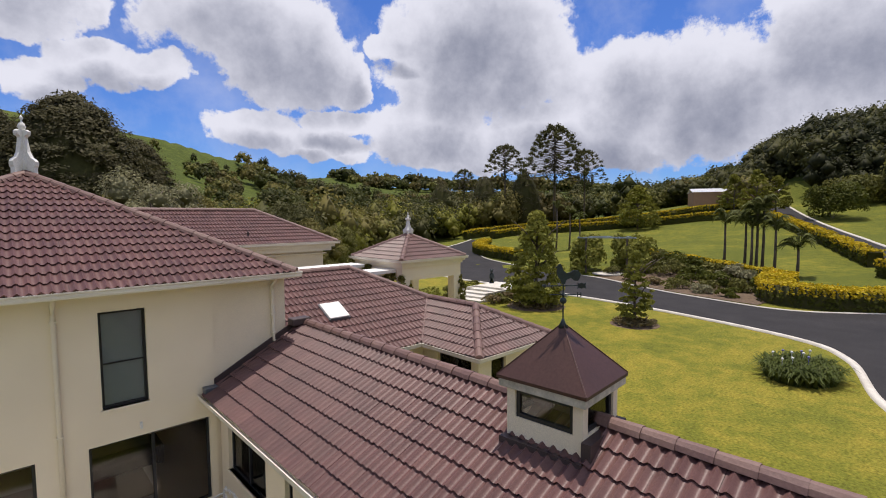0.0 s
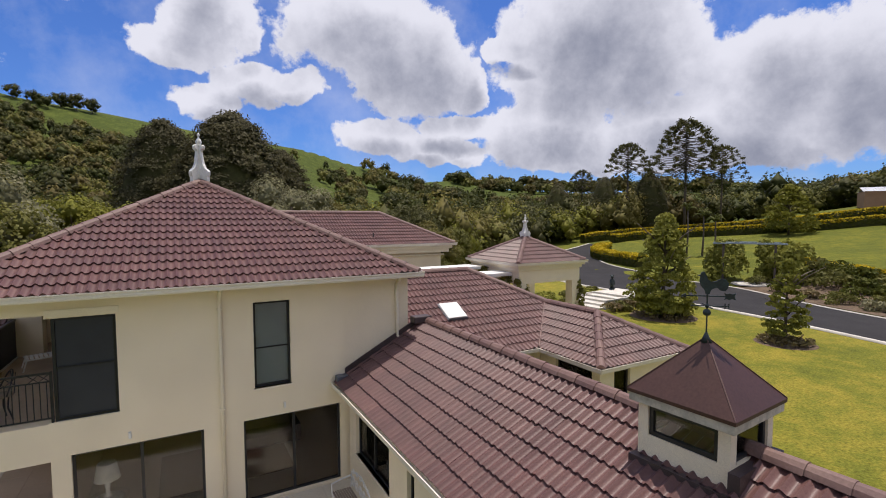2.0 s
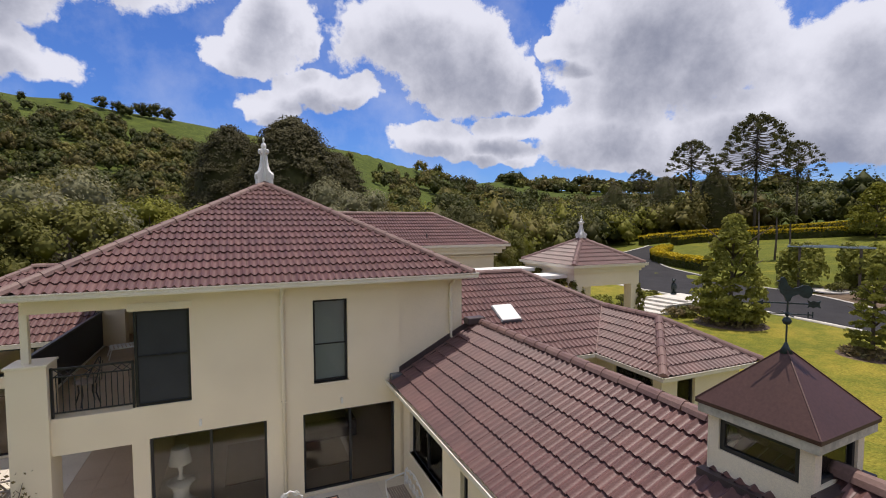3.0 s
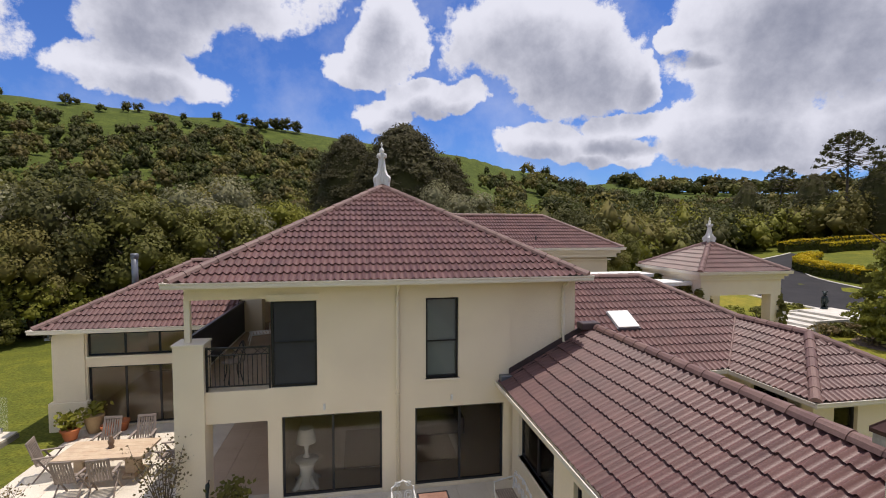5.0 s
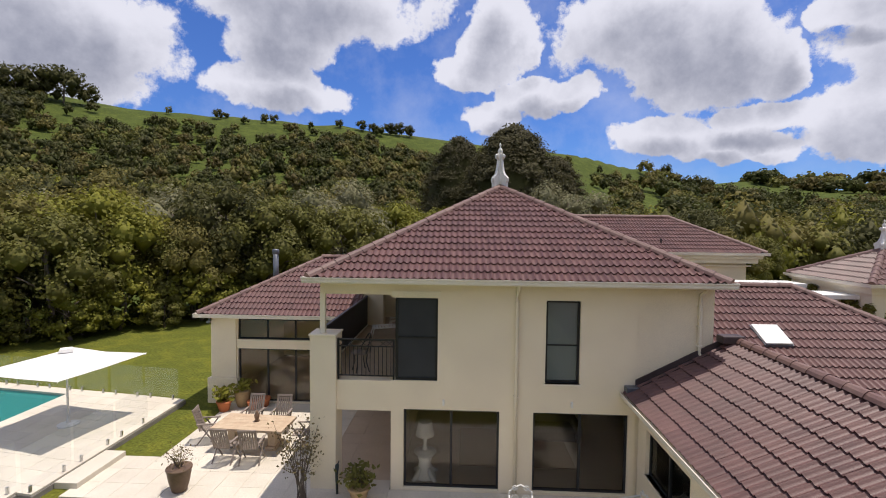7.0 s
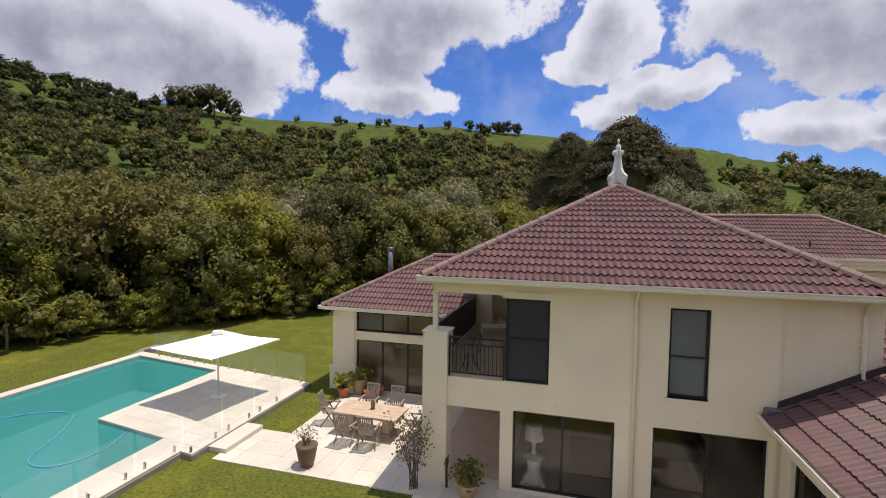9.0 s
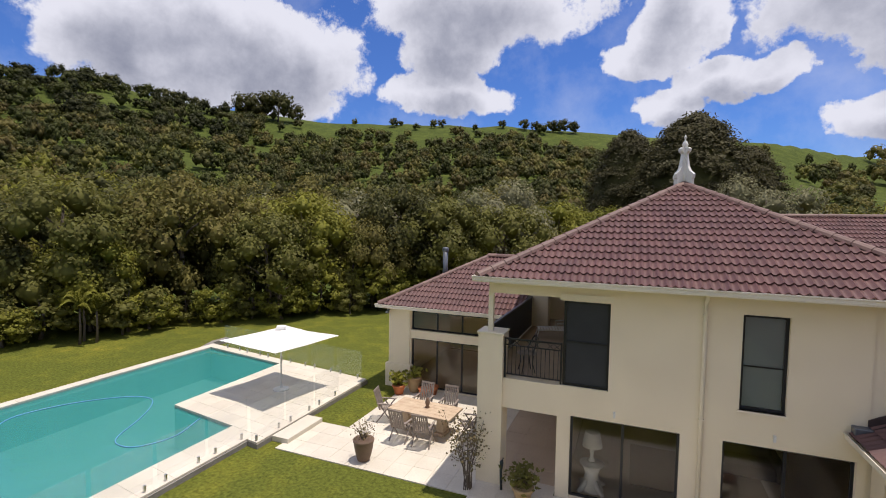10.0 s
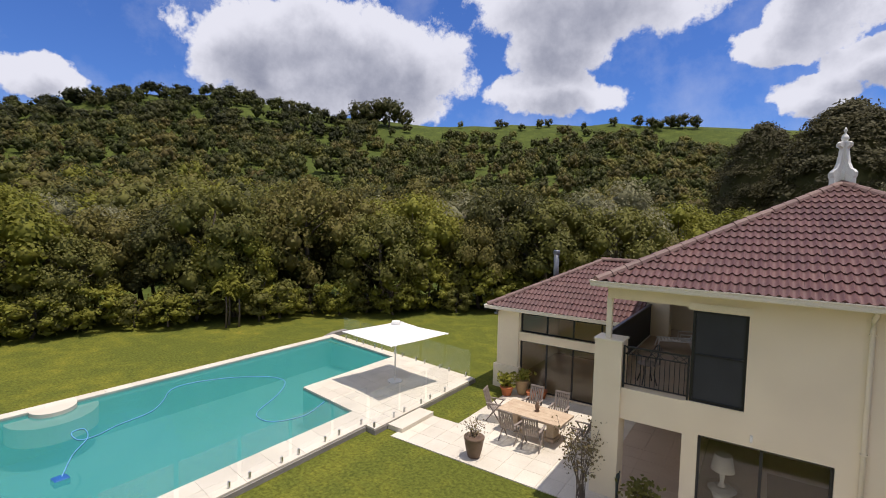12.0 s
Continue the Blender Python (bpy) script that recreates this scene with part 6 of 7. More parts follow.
# ---- roof furniture ----
def finial_outline(s):
    half = [(0.30, 0.0), (0.30, 0.22), (0.33, 0.26), (0.34, 0.36), (0.29, 0.42), (0.22, 0.46), (0.15, 0.60), (0.11, 0.80), (0.09, 0.95), (0.12, 1.0), (0.17, 1.02), (0.18, 1.10), (0.12, 1.14), (0.07, 1.12)]
    return [(x * s, z * s) for x, z in half] + [(-x * s, z * s) for x, z in reversed(half)]


def finial(x, y, z, s, label):
    ob = new("finial")
    for turn in (0, 90):
        p = part("scroll_panel", extrude(finial_outline(s), 0.10 * s if turn else 0.101 * s), WHITE, ob, "scrolled white panel")
        p.matrix_basis = pose(0, 0, 0, 0, 0, turn + 45)
    part("core", lathe([(0.13 * s, 0), (0.12 * s, 0.4 * s), (0.07 * s, 0.8 * s), (0.06 * s, 1.14 * s)], 10), WHITE, ob, "", True)
    part("ball", lathe([(0.03 * s, 1.10 * s), (0.06 * s, 1.15 * s), (0.085 * s, 1.22 * s), (0.06 * s, 1.30 * s), (0.025 * s, 1.33 * s), (0.02 * s, 1.38 * s), (0.045 * s, 1.42 * s), (0.005 * s, 1.50 * s)], 12), WHITE, ob, "turned white ball tip", True)
    ob.location = (x, y, z)
    return tagged(ob, label, "finial", "roof finials")


finial(APEX[0], APEX[1] + 0.1, APEX[2] - 0.08, 1.08, "white scrolled roof finial on the main hip")


def pyramid(bm, cx, cy, hx, hy, z0, z1, lip=0.06):
    a = [bm.verts.new((cx + sx * hx, cy + sy * hy, z0 - lip)) for sx, sy in ((-1, -1), (1, -1), (1, 1), (-1, 1))]
    b = [bm.verts.new((cx + sx * hx, cy + sy * hy, z0)) for sx, sy in ((-1, -1), (1, -1), (1, 1), (-1, 1))]
    t = bm.verts.new((cx, cy, z1))
    bm.faces.new(a[::-1])
    for i in range(4):
        j = (i + 1) % 4
        bm.faces.new((a[i], a[j], b[j], b[i]))
        bm.faces.new((b[i], b[j], t))
    return bm


COPPER = material("brown_metal_roof", (0.092, 0.045, 0.036), (0.070, 0.036, 0.029), 0.42, 1.2, 30, 0.06, metal=0.25)
STAINED = material("stained_cream_fascia", (0.62, 0.58, 0.48), (0.36, 0.34, 0.28), 0.8, 5, 30, 0.15)
cup = new("cupola")
CX, CY = 5.88, 1.84
HX, HY = 0.53, 0.58
cx0, cx1, cy0, cy1 = CX - HX, CX + HX, CY - HY, CY + HY
cb, ct = 3.2, 4.47
for a, b, c, d in ((cx0, cx0 + 0.14, cy0, cy0 + 0.14), (cx1 - 0.14, cx1, cy0, cy0 + 0.14), (cx1 - 0.14, cx1, cy1 - 0.14, cy1), (cx0, cx0 + 0.14, cy1 - 0.14, cy1)):
    part("corner_post", boxes((a, b, c, d, cb, ct)), RENDER, cup)
for z0, z1 in ((cb, 3.98), (4.38, ct)):
    for a, b, c, d in ((cx0, cx0 + 0.12, cy0 + 0.14, cy1 - 0.14), (cx1 - 0.12, cx1, cy0 + 0.14, cy1 - 0.14), (cx0 + 0.14, cx1 - 0.14, cy0, cy0 + 0.12), (cx0 + 0.14, cx1 - 0.14, cy1 - 0.12, cy1)):
        part("wall_panel", boxes((a, b, c, d, z0, z1)), RENDER, cup, "cream rendered wall")
for axis, at, lo, hi, out in (("y", cx0, cy0, cy1, -1), ("x", cy0, cx0, cx1, -1), ("y", cx1, cy0, cy1, 1), ("x", cy1, cx0, cx1, 1)):
    w = window("cupola_window", "", lo + 0.14, hi - 0.14, 3.98, 4.38, at, 1, axis, sill=False, depth=0.03, out=out)
    w.parent = cup
    for key in ("label", "category", "kind"):
        if key in w:
            del w[key]
part("fascia", boxes((cx0 - 0.10, cx1 + 0.10, cy0 - 0.08, cy1 + 0.08, 4.41, 4.525), bevel=0.006), STAINED, cup, "weather-stained cream fascia")
part("cap", pyramid(bmesh.new(), CX, CY, HX + 0.12, HY + 0.10, 4.57, 5.30, 0.045), COPPER, cup, "brown sheet-metal pyramid roof")
part("flashing", boxes((cx0 - 0.13, cx0, cy0 - 0.05, cy1 + 0.05, 3.55, 3.70), (cx0 - 0.05, cx1, cy0 - 0.13, cy0, 3.7, 3.95)), FLASH, cup, "dark flashing at the foot")
for sx, sy in ((-1, -1), (1, -1), (-1, 1)):
    b = bmesh.new()
    tube(b, [(CX + sx * (HX + 0.12), CY + sy * (HY + 0.10), 4.575), (CX, CY, 5.305)], 0.008, 5)
    part("seam", b, COPPER, cup)
cup.matrix_basis = Matrix.Translation((CX, CY, 0)) @ pose(0, 0, 0, 0, 0, 4) @ Matrix.Translation((-CX, -CY, 0))
tagged(cup, "square cream roof cupola with brown pyramid cap", "cupola")
VERDI = material("dark_bronze", (0.040, 0.038, 0.036), (0.055, 0.085, 0.085), 0.5, 8, 40, 0.15, metal=0.6, patch=0.9)
vane = new("weathervane")
part("cone", lathe([(0.10, 5.03), (0.05, 5.12), (0.02, 5.20)], 12), VERDI, vane, "", True)
part("rod", tube(bmesh.new(), [(0, 0, 5.1), (0, 0, 5.98)], 0.014, 8), VERDI, vane)
part("ball", lathe([(0.01, 5.48), (0.05, 5.50), (0.068, 5.545), (0.05, 5.59), (0.01, 5.61)], 12), VERDI, vane, "", True)
part("ball", lathe([(0.01, 5.62), (0.03, 5.635), (0.04, 5.66), (0.03, 5.685), (0.01, 5.70)], 12), VERDI, vane, "", True)
part("arm", boxes((-0.26, 0.26, -0.008, 0.008, 5.652, 5.668)), VERDI, vane)
part("arm", boxes((-0.008, 0.008, -0.26, 0.26, 5.652, 5.668)), VERDI, vane)
part("letter", boxes((0.27, 0.285, -0.006, 0.006, 5.61, 5.71), (0.33, 0.345, -0.006, 0.006, 5.61, 5.71), (0.27, 0.345, -0.006, 0.006, 5.65, 5.67)), VERDI, vane)
part("arrow", extrude([(-0.42, 5.83), (-0.34, 5.87), (-0.34, 5.84), (0.28, 5.84), (0.26, 5.89), (0.30, 5.87), (0.34, 5.89), (0.38, 5.87), (0.44, 5.89), (0.42, 5.83), (0.44, 5.77), (0.38, 5.79), (0.34, 5.77), (0.30, 5.79), (0.26, 5.77), (0.28, 5.82), (-0.34, 5.82), (-0.34, 5.79)], 0.02), VERDI, vane, "flat metal arrow")
part("cockerel", extrude([(-0.03, 5.86), (0.03, 5.86), (0.05, 5.94), (0.14, 5.98), (0.20, 5.93), (0.27, 5.92), (0.31, 5.97), (0.33, 6.06), (0.28, 6.12), (0.20, 6.13), (0.13, 6.09), (0.06, 6.07), (0.00, 6.12), (-0.03, 6.20), (-0.06, 6.25), (-0.10, 6.24), (-0.12, 6.20), (-0.16, 6.18), (-0.12, 6.16), (-0.13, 6.08), (-0.10, 5.99), (-0.05, 5.94)], 0.03), VERDI, vane, "flat metal cockerel")
vane.matrix_basis = Matrix.Translation((CX, CY, 5.295)) @ Matrix.Scale(0.74, 4) @ pose(0, 0, 0, 0, 0, -42) @ Matrix.Translation((0, 0, -5.115))
tagged(vane, "dark metal cockerel weathervane on the cupola", "weathervane")

# skylight on the rear roof
sky_y = 11.78
sz = AZ + AS * (sky_y - AY0)
light = new("skylight")
part("kerb", boxes((-0.38, 0.38, -0.42, 0.42, -0.02, 0.06)), LEAD, light, "grey kerb")
part("dome", boxes((-0.36, 0.36, -0.40, 0.40, 0.06, 0.11), bevel=0.02), WHITE, light, "white translucent panel")
light.matrix_basis = Matrix.Translation((7.95, sky_y, sz + 0.05)) @ pose(0, 0, 0, math.degrees(math.atan(AS)), 0, 0)
tagged(light, "white rectangular roof skylight", "skylight")
# flue
flue = new("flue")
part("pipe", tube(bmesh.new(), [(0, 0, -0.6), (0, 0, 1.05)], 0.11, 14), LEAD, flue, "grey steel pipe", True)
part("cowl", lathe([(0.13, 0.95), (0.14, 0.97), (0.14, 1.1), (0.12, 1.14)], 14), LEAD, flue, "", True)
flue.location = (-8.3, 17.5, 4.5)
tagged(flue, "round grey steel chimney flue", "flue")
vent = part("vent_pipe", tube(bmesh.new(), [(0, 0, -0.1), (0, 0, 0.28)], 0.04, 10), DARK)
vent.location = (9.2, RY0 + 0.7, RZ + RS * 0.7)
tagged(vent, "short black vent pipe on the rear roof", "pipe")


def downpipe(x, y, z0, z1, label, elbow=None):
    ob = new("downpipe")
    pts = [(x, y - 0.35, z1), (x, y - 0.28, z1 - 0.10), (x, y - 0.06, z1 - 0.22), (x, y - 0.05, z1 - 0.4), (x, y - 0.05, z0)]
    if elbow:
        pts += [(x + elbow[0] * 0.3, y - 0.06, z0 - 0.05), (x + elbow[0], y - 0.1, z0 + elbow[1])]
    part("pipe", tube(bmesh.new(), pts, 0.045, 10), TRIM, ob, "cream painted pipe", True)
    for z in np.linspace(z0 + 0.2, z1 - 0.5, 3):
        part("bracket", boxes((x - 0.06, x + 0.06, y - 0.10, y, z - 0.012, z + 0.012)), TRIM, ob)
    return tagged(ob, label, "downpipe", "downpipes")


downpipe(0.78, FY, 0.0, EZ - 0.1, "cream downpipe on the front wall")
downpipe(5.15, FY + 0.04, 3.66, EZ - 0.1, "short cream downpipe above the wing's roof", (0.22, -0.12))
dp = downpipe(9.7, AY0 + 0.4, 0.0, AZ - 0.1, "cream downpipe at the rear wing's corner")
# flashing where the wing meets the main wall
bm = bmesh.new()
for x0, x1 in ((WX0 + 0.25, WRX - 0.1),):
    for dz0, dz1, y0, y1 in ((0.03, 0.20, FY - 0.035, FY - 0.004), (0.03, 0.055, FY - 0.16, FY - 0.03)):
        z0, z1 = WZ + WS * (x0 - WX0), WZ + WS * (x1 - WX0)
        vs = [bm.verts.new(p) for p in ((x0, y0, z0 + dz0), (x1, y0, z1 + dz0), (x1, y0, z1 + dz1), (x0, y0, z0 + dz1), (x0, y1, z0 + dz0), (x1, y1, z1 + dz0), (x1, y1, z1 + dz1), (x0, y1, z0 + dz1))]
        for f in ((0, 1, 2, 3), (7, 6, 5, 4), (4, 5, 1, 0), (3, 2, 6, 7)):
            bm.faces.new([vs[i] for i in f])
part("wall_flashing", bm, FLASH, roof_wing, "dark apron flashing against the wall")
part("ridge_saddle", boxes((WRX - 0.42, WRX + 0.1, FY - 0.3, FY + 0.02, WRZ - 0.02, WRZ + 0.17), bevel=0.03), FLASH, roof_wing, "dark flashing at the ridge end")
part("lead_box", boxes((WX0 - 0.02, WX0 + 0.35, FY - 0.22, FY - 0.01, WZ + 0.05, WZ + 0.2), bevel=0.02), LEAD, roof_wing, "folded grey lead flashing")
for x, z in ((-1.0, 2.3), (2.15, 2.33)):
    o = part("spout", boxes((x - 0.025, x + 0.025, FY - 0.07, FY, z - 0.07, z + 0.07), bevel=0.01), WHITE)
    tagged(o, "small white overflow spout on the front wall", "spout", "wall spouts")
sconce = tagged(part("wall_light", boxes((-9.92, -9.86, 15.22, 15.35, 3.1, 3.2), (-9.96, -9.82, 15.14, 15.24, 3.02, 3.1), bevel=0.01), LEAD), "small grey wall light on the corner pier", "lamp")

# ---- portico, steps ----
port = new("portico")
PX, PY, PH, PE = 16.2, 18.1, 2.2, 4.72
PAZ = 5.88
for x, y in ((-1, -1), (1, -1), (-1, 1), (1, 1)):
    part("column", boxes((PX + x * 1.75 - 0.24, PX + x * 1.75 + 0.24, PY + y * 1.75 - 0.24, PY + y * 1.75 + 0.24, 0, 3.7), (PX + x * 1.75 - 0.3, PX + x * 1.75 + 0.3, PY + y * 1.75 - 0.3, PY + y * 1.75 + 0.3, 0, 0.4), bevel=0.01), RENDER, port, "square cream column")
part("entablature", boxes((PX - 2.0, PX + 2.0, PY - 2.0, PY - 1.5, 3.7, 4.45), (PX - 2.0, PX + 2.0, PY + 1.5, PY + 2.0, 3.7, 4.45), (PX - 2.0, PX - 1.5, PY - 1.5, PY + 1.5, 3.7, 4.45), (PX + 1.5, PX + 2.0, PY - 1.5, PY + 1.5, 3.7, 4.45)), RENDER, port, "plain cream beam")
part("cornice", boxes((PX - 2.08, PX + 2.08, PY - 2.08, PY + 2.08, 4.36, 4.5), (PX - 2.18, PX + 2.18, PY - 2.18, PY + 2.18, 4.5, PE - 0.1)), TRIM, port, "stepped cream cornice")
proof = roof_thing("roof_portico", "small pyramid " + RED)
pa, pb = (PX - PH, PX + PH), (PY - PH, PY + PH)
PS = (PAZ - PE) / PH
roof_plane(proof, [(pa[0], pb[0]), (pa[1], pb[0]), (PX, PY)], (pa[0], pb[0]), (0, 1), PE, PS)
roof_plane(proof, [(pa[0], pb[0]), (PX, PY), (pa[0], pb[1])], (pa[0], pb[1]), (1, 0), PE, PS)
plain_plane(proof, [(pa[1], pb[0], PE), (pa[1], pb[1], PE), (PX, PY, PAZ)])
plain_plane(proof, [(pa[0], pb[1], PE), (pa[1], pb[1], PE), (PX, PY, PAZ)])
for x in pa:
    for y in pb:
        caps(proof, (x, y, PE + 0.02), (PX, PY, PAZ + 0.02), 0.36)
gutter(proof, (pa[0] - 0.1, pb[0], PE), (pa[1] + 0.1, pb[0], PE), (0, -1))
gutter(proof, (pa[0], pb[0] - 0.1, PE), (pa[0], pb[1] + 0.1, PE), (-1, 0))
gutter(proof, (pa[1], pb[0] - 0.1, PE), (pa[1], pb[1] + 0.1, PE), (1, 0))
tagged(port, "cream columned entrance portico", "portico")
finial(PX, PY, PAZ - 0.06, 0.86, "white scrolled finial on the portico's roof")
floor_port = tagged(part("floor_portico", boxes((PX - 2.6, PX + 2.6, PY - 2.6, PY + 2.6, -0.05, 0.05)), STONE), "pale paved floor of the portico", "floor", kind="structure")
for x0, x1, y0, z in ((9.6, 13.7, 18.6, 4.42), (12.6, 14.4, 16.6, 4.25)):
    o = part("flat_canopy", boxes((x0, x1, y0, y0 + 1.2, z - 0.16, z), bevel=0.01), WHITE)
    tagged(o, "white flat canopy roof linking house and portico", "canopy", "flat canopies")
    part("support", boxes((x0 + 0.2, x0 + 0.35, y0 + 0.5, y0 + 0.65, 0, z - 0.16)), TRIM, o)
vine = new("climber")
for x, y, z, r, h in ((PX - 1.75, PY - 2.0, 3.3, 0.5, 0.8), (PX - 2.1, PY - 1.2, 3.5, 0.6, 0.7), (PX - 2.1, PY + 0.6, 3.9, 0.6, 0.5), (PX + 1.95, PY - 1.9, 2.4, 0.45, 1.6), (PX - 2.2, PY + 2.1, 3.9, 0.6, 0.7)):
    p, d = crown_points(420, r, h, 8, -0.8)
    leaf_object("foliage", leaf_quads(p + (x, y, z), d, 0.16, 1.4, 0.6), FOREST, vine)
tagged(vine, "dark green climbers on the portico's columns", "climber")

flight = new("entrance_steps")
sd = 5.0
for k in range(5):
    part("step", boxes((k * 0.86, 6.6, -1.6, 1.6, 0.15 * k, 0.15 * (k + 1)), bevel=0.01), KERB, flight, "pale concrete tread")
for y in (-1.76, 1.61):
    part("side_wall", boxes((0.6, 6.6, y, y + 0.15, 0, 0.7)), KERB, flight)
flight.matrix_basis = Matrix.Translation((27.3, 24.7, 0)) @ pose(0, 0, 0, 0, 0, sd)
tagged(flight, "broad pale concrete steps rising to the driveway", "steps")


def sitting_dog(x, y, z, turn, label):
    """Seated dog figure, one plain mesh."""
    bm = bmesh.new()
    box(bm, -0.3, 0.35, -0.2, 0.2, 0, 0.1)
    tube(bm, [(-0.2, 0, 0.1), (-0.1, 0, 0.45), (0.08, 0, 0.85), (0.14, 0, 1.05)], [0.22, 0.24, 0.19, 0.13], 10)
    tube(bm, [(0.02, 0, 1.12), (0.18, 0, 1.16), (0.36, 0, 1.10)], [0.12, 0.12, 0.06], 10)
    for y0 in (-0.1, 0.1):
        tube(bm, [(0.2, y0, 0.1), (0.16, y0, 0.5), (0.1, y0, 0.8)], [0.06, 0.055, 0.08], 8)
        tube(bm, [(0.05, y0 * 1.1, 1.2), (0.02, y0 * 1.3, 1.33)], [0.05, 0.015], 6)
    ob = part("dog_statue", bm, VERDI, None, "", True)
    ob.matrix_basis = Matrix.Translation((x, y, z)) @ pose(0, 0, 0, 0, 0, turn)
    return tagged(ob, label, "statue", "dog statues")


for dy in (-1.4, 1.4):
    q = flight.matrix_basis @ Vector((5.7, dy, 0.75))
    sitting_dog(q.x, q.y, q.z, sd + 180 + 30, "dark seated dog statue beside the entrance steps")
for k in range(7):
    q = flight.matrix_basis @ Vector((0.4 + k * 0.95, -2.5, 0))
    bush("garden_shrub", "low dark border plant beside the steps", FOREST if k % 2 else DRY, q.x, q.y, 0.75, 0.7, 260, 0.16, "bush", "border plants by the steps")


for k, (dx, dy, r) in enumerate(((1.0, 2.6, 0.8), (2.3, 2.9, 0.9), (3.7, 2.7, 0.8), (5.1, 2.9, 0.9), (-0.8, 3.2, 0.9), (-2.4, 2.9, 0.8), (-4.0, 3.1, 0.9))):
    q = flight.matrix_basis @ Vector((dx, dy, 0))
    bush("garden_shrub", "leafy green shrub in the bed between portico and steps", GARDEN if k % 3 else FOREST, q.x, q.y, r, 0.9, 380, 0.15, "bush", "shrubs by the portico")


# ---- patio things ----
TEAK = material("silvered_teak", (0.30, 0.25, 0.21), (0.20, 0.165, 0.14), 0.8, 5, 50, 0.3)
PALE_WOOD = material("bleached_timber", (0.58, 0.46, 0.32), (0.47, 0.34, 0.23), 0.75, 4, 40, 0.3)
TERRA = material("terracotta", (0.50, 0.16, 0.06), (0.42, 0.14, 0.06), 0.8, 4, 40, 0.2)
CLAY = material("glazed_brown_clay", (0.20, 0.13, 0.085), (0.14, 0.09, 0.06), 0.55, 4, 30, 0.2)
SAND_POT = material("sandstone_pot", (0.42, 0.30, 0.16), (0.34, 0.24, 0.13), 0.8, 4, 30, 0.2)
SOIL = material("potting_soil", (0.05, 0.035, 0.025), None, 0.95, 8, 40, 0.5)

table = new("dining_table")
bm = bmesh.new()
for k in range(5):
    part("top_board", boxes((-1.08, 1.08, -0.55 + k * 0.22 + 0.002, -0.55 + (k + 1) * 0.22 - 0.002, 0.68, 0.75), bevel=0.006), PALE_WOOD, table)
for x in (-0.62, 0.62):
    part("pedestal", boxes((x - 0.16, x + 0.16, -0.3, 0.3, 0.03, 0.14), (x - 0.12, x + 0.12, -0.22, 0.22, 0.14, 0.62), (x - 0.15, x + 0.15, -0.42, 0.42, 0.62, 0.68), bevel=0.02), PALE_WOOD, table, "solid timber pedestal")
table.matrix_basis = Matrix.Translation((-6.75, 12.05, 0)) @ pose(0, 0, 0, 0, 0, -3)
tagged(table, "long bleached timber dining table on the patio", "table")
lantern = part("table_lantern", lathe([(0.07, 0), (0.08, 0.03), (0.05, 0.06), (0.07, 0.12), (0.08, 0.2), (0.04, 0.24), (0.05, 0.3), (0.02, 0.33)], 12), CLAY, None, "", True)
lantern.location = (-6.7, 12.1, 0.75)
tagged(lantern, "small brown turned lantern on the table", "lantern")


def garden_chair():
    """Slatted folding armchair facing +y."""
    ob = new("patio_chair")
    for x in (-0.27, 0.27):
        part("front_leg", tube(bmesh.new(), [(x, 0.24, 0.0), (x, -0.20, 0.62)], 0.022, 6), TEAK, ob)
        part("rear_leg", tube(bmesh.new(), [(x, -0.28, 0.0), (x, 0.18, 0.60)], 0.022, 6), TEAK, ob)
        part("armrest", boxes((x - 0.035, x + 0.035, -0.28, 0.24, 0.61, 0.64), bevel=0.006), TEAK, ob)
        part("back_upright", tube(bmesh.new(), [(x * 0.85, -0.20, 0.40), (x * 0.85, -0.40, 1.02)], 0.02, 6), TEAK, ob)
    for k in range(7):
        y = -0.2 + k * 0.068
        part("seat_slat", boxes((-0.25, 0.25, y, y + 0.048, 0.41, 0.43)), TEAK, ob)
    for k in range(7):
        x = -0.195 + k * 0.065
        b = boxes((x - 0.02, x + 0.02, -0.01, 0.01, 0.0, 0.60))
        s = part("back_slat", b, TEAK, ob)
        s.matrix_basis = Matrix.Translation((0, -0.21, 0.43)) @ pose(0, 0, 0, 17.5, 0, 0)
    top = part("top_rail", boxes((-0.25, 0.25, -0.018, 0.018, 0.58, 0.65), bevel=0.006), TEAK, ob)
    top.matrix_basis = Matrix.Translation((0, -0.21, 0.43)) @ pose(0, 0, 0, 17.5, 0, 0)
    return tagged(ob, "weathered grey slatted timber garden armchair", "chair", "chairs round the patio table")


chair = garden_chair()
seats = [(-7.15, 11.15, -4), (-6.4, 11.12, 6), (-7.3, 13.1, 178), (-6.35, 13.1, 184), (-8.25, 12.25, -78), (-5.3, 12.1, 92)]
chair.matrix_basis = pose(seats[0][0], seats[0][1], 0.035, 0, 0, seats[0][2])
for x, y, a in seats[1:]:
    copy_thing(chair, pose(x, y, 0.035, 0, 0, a))


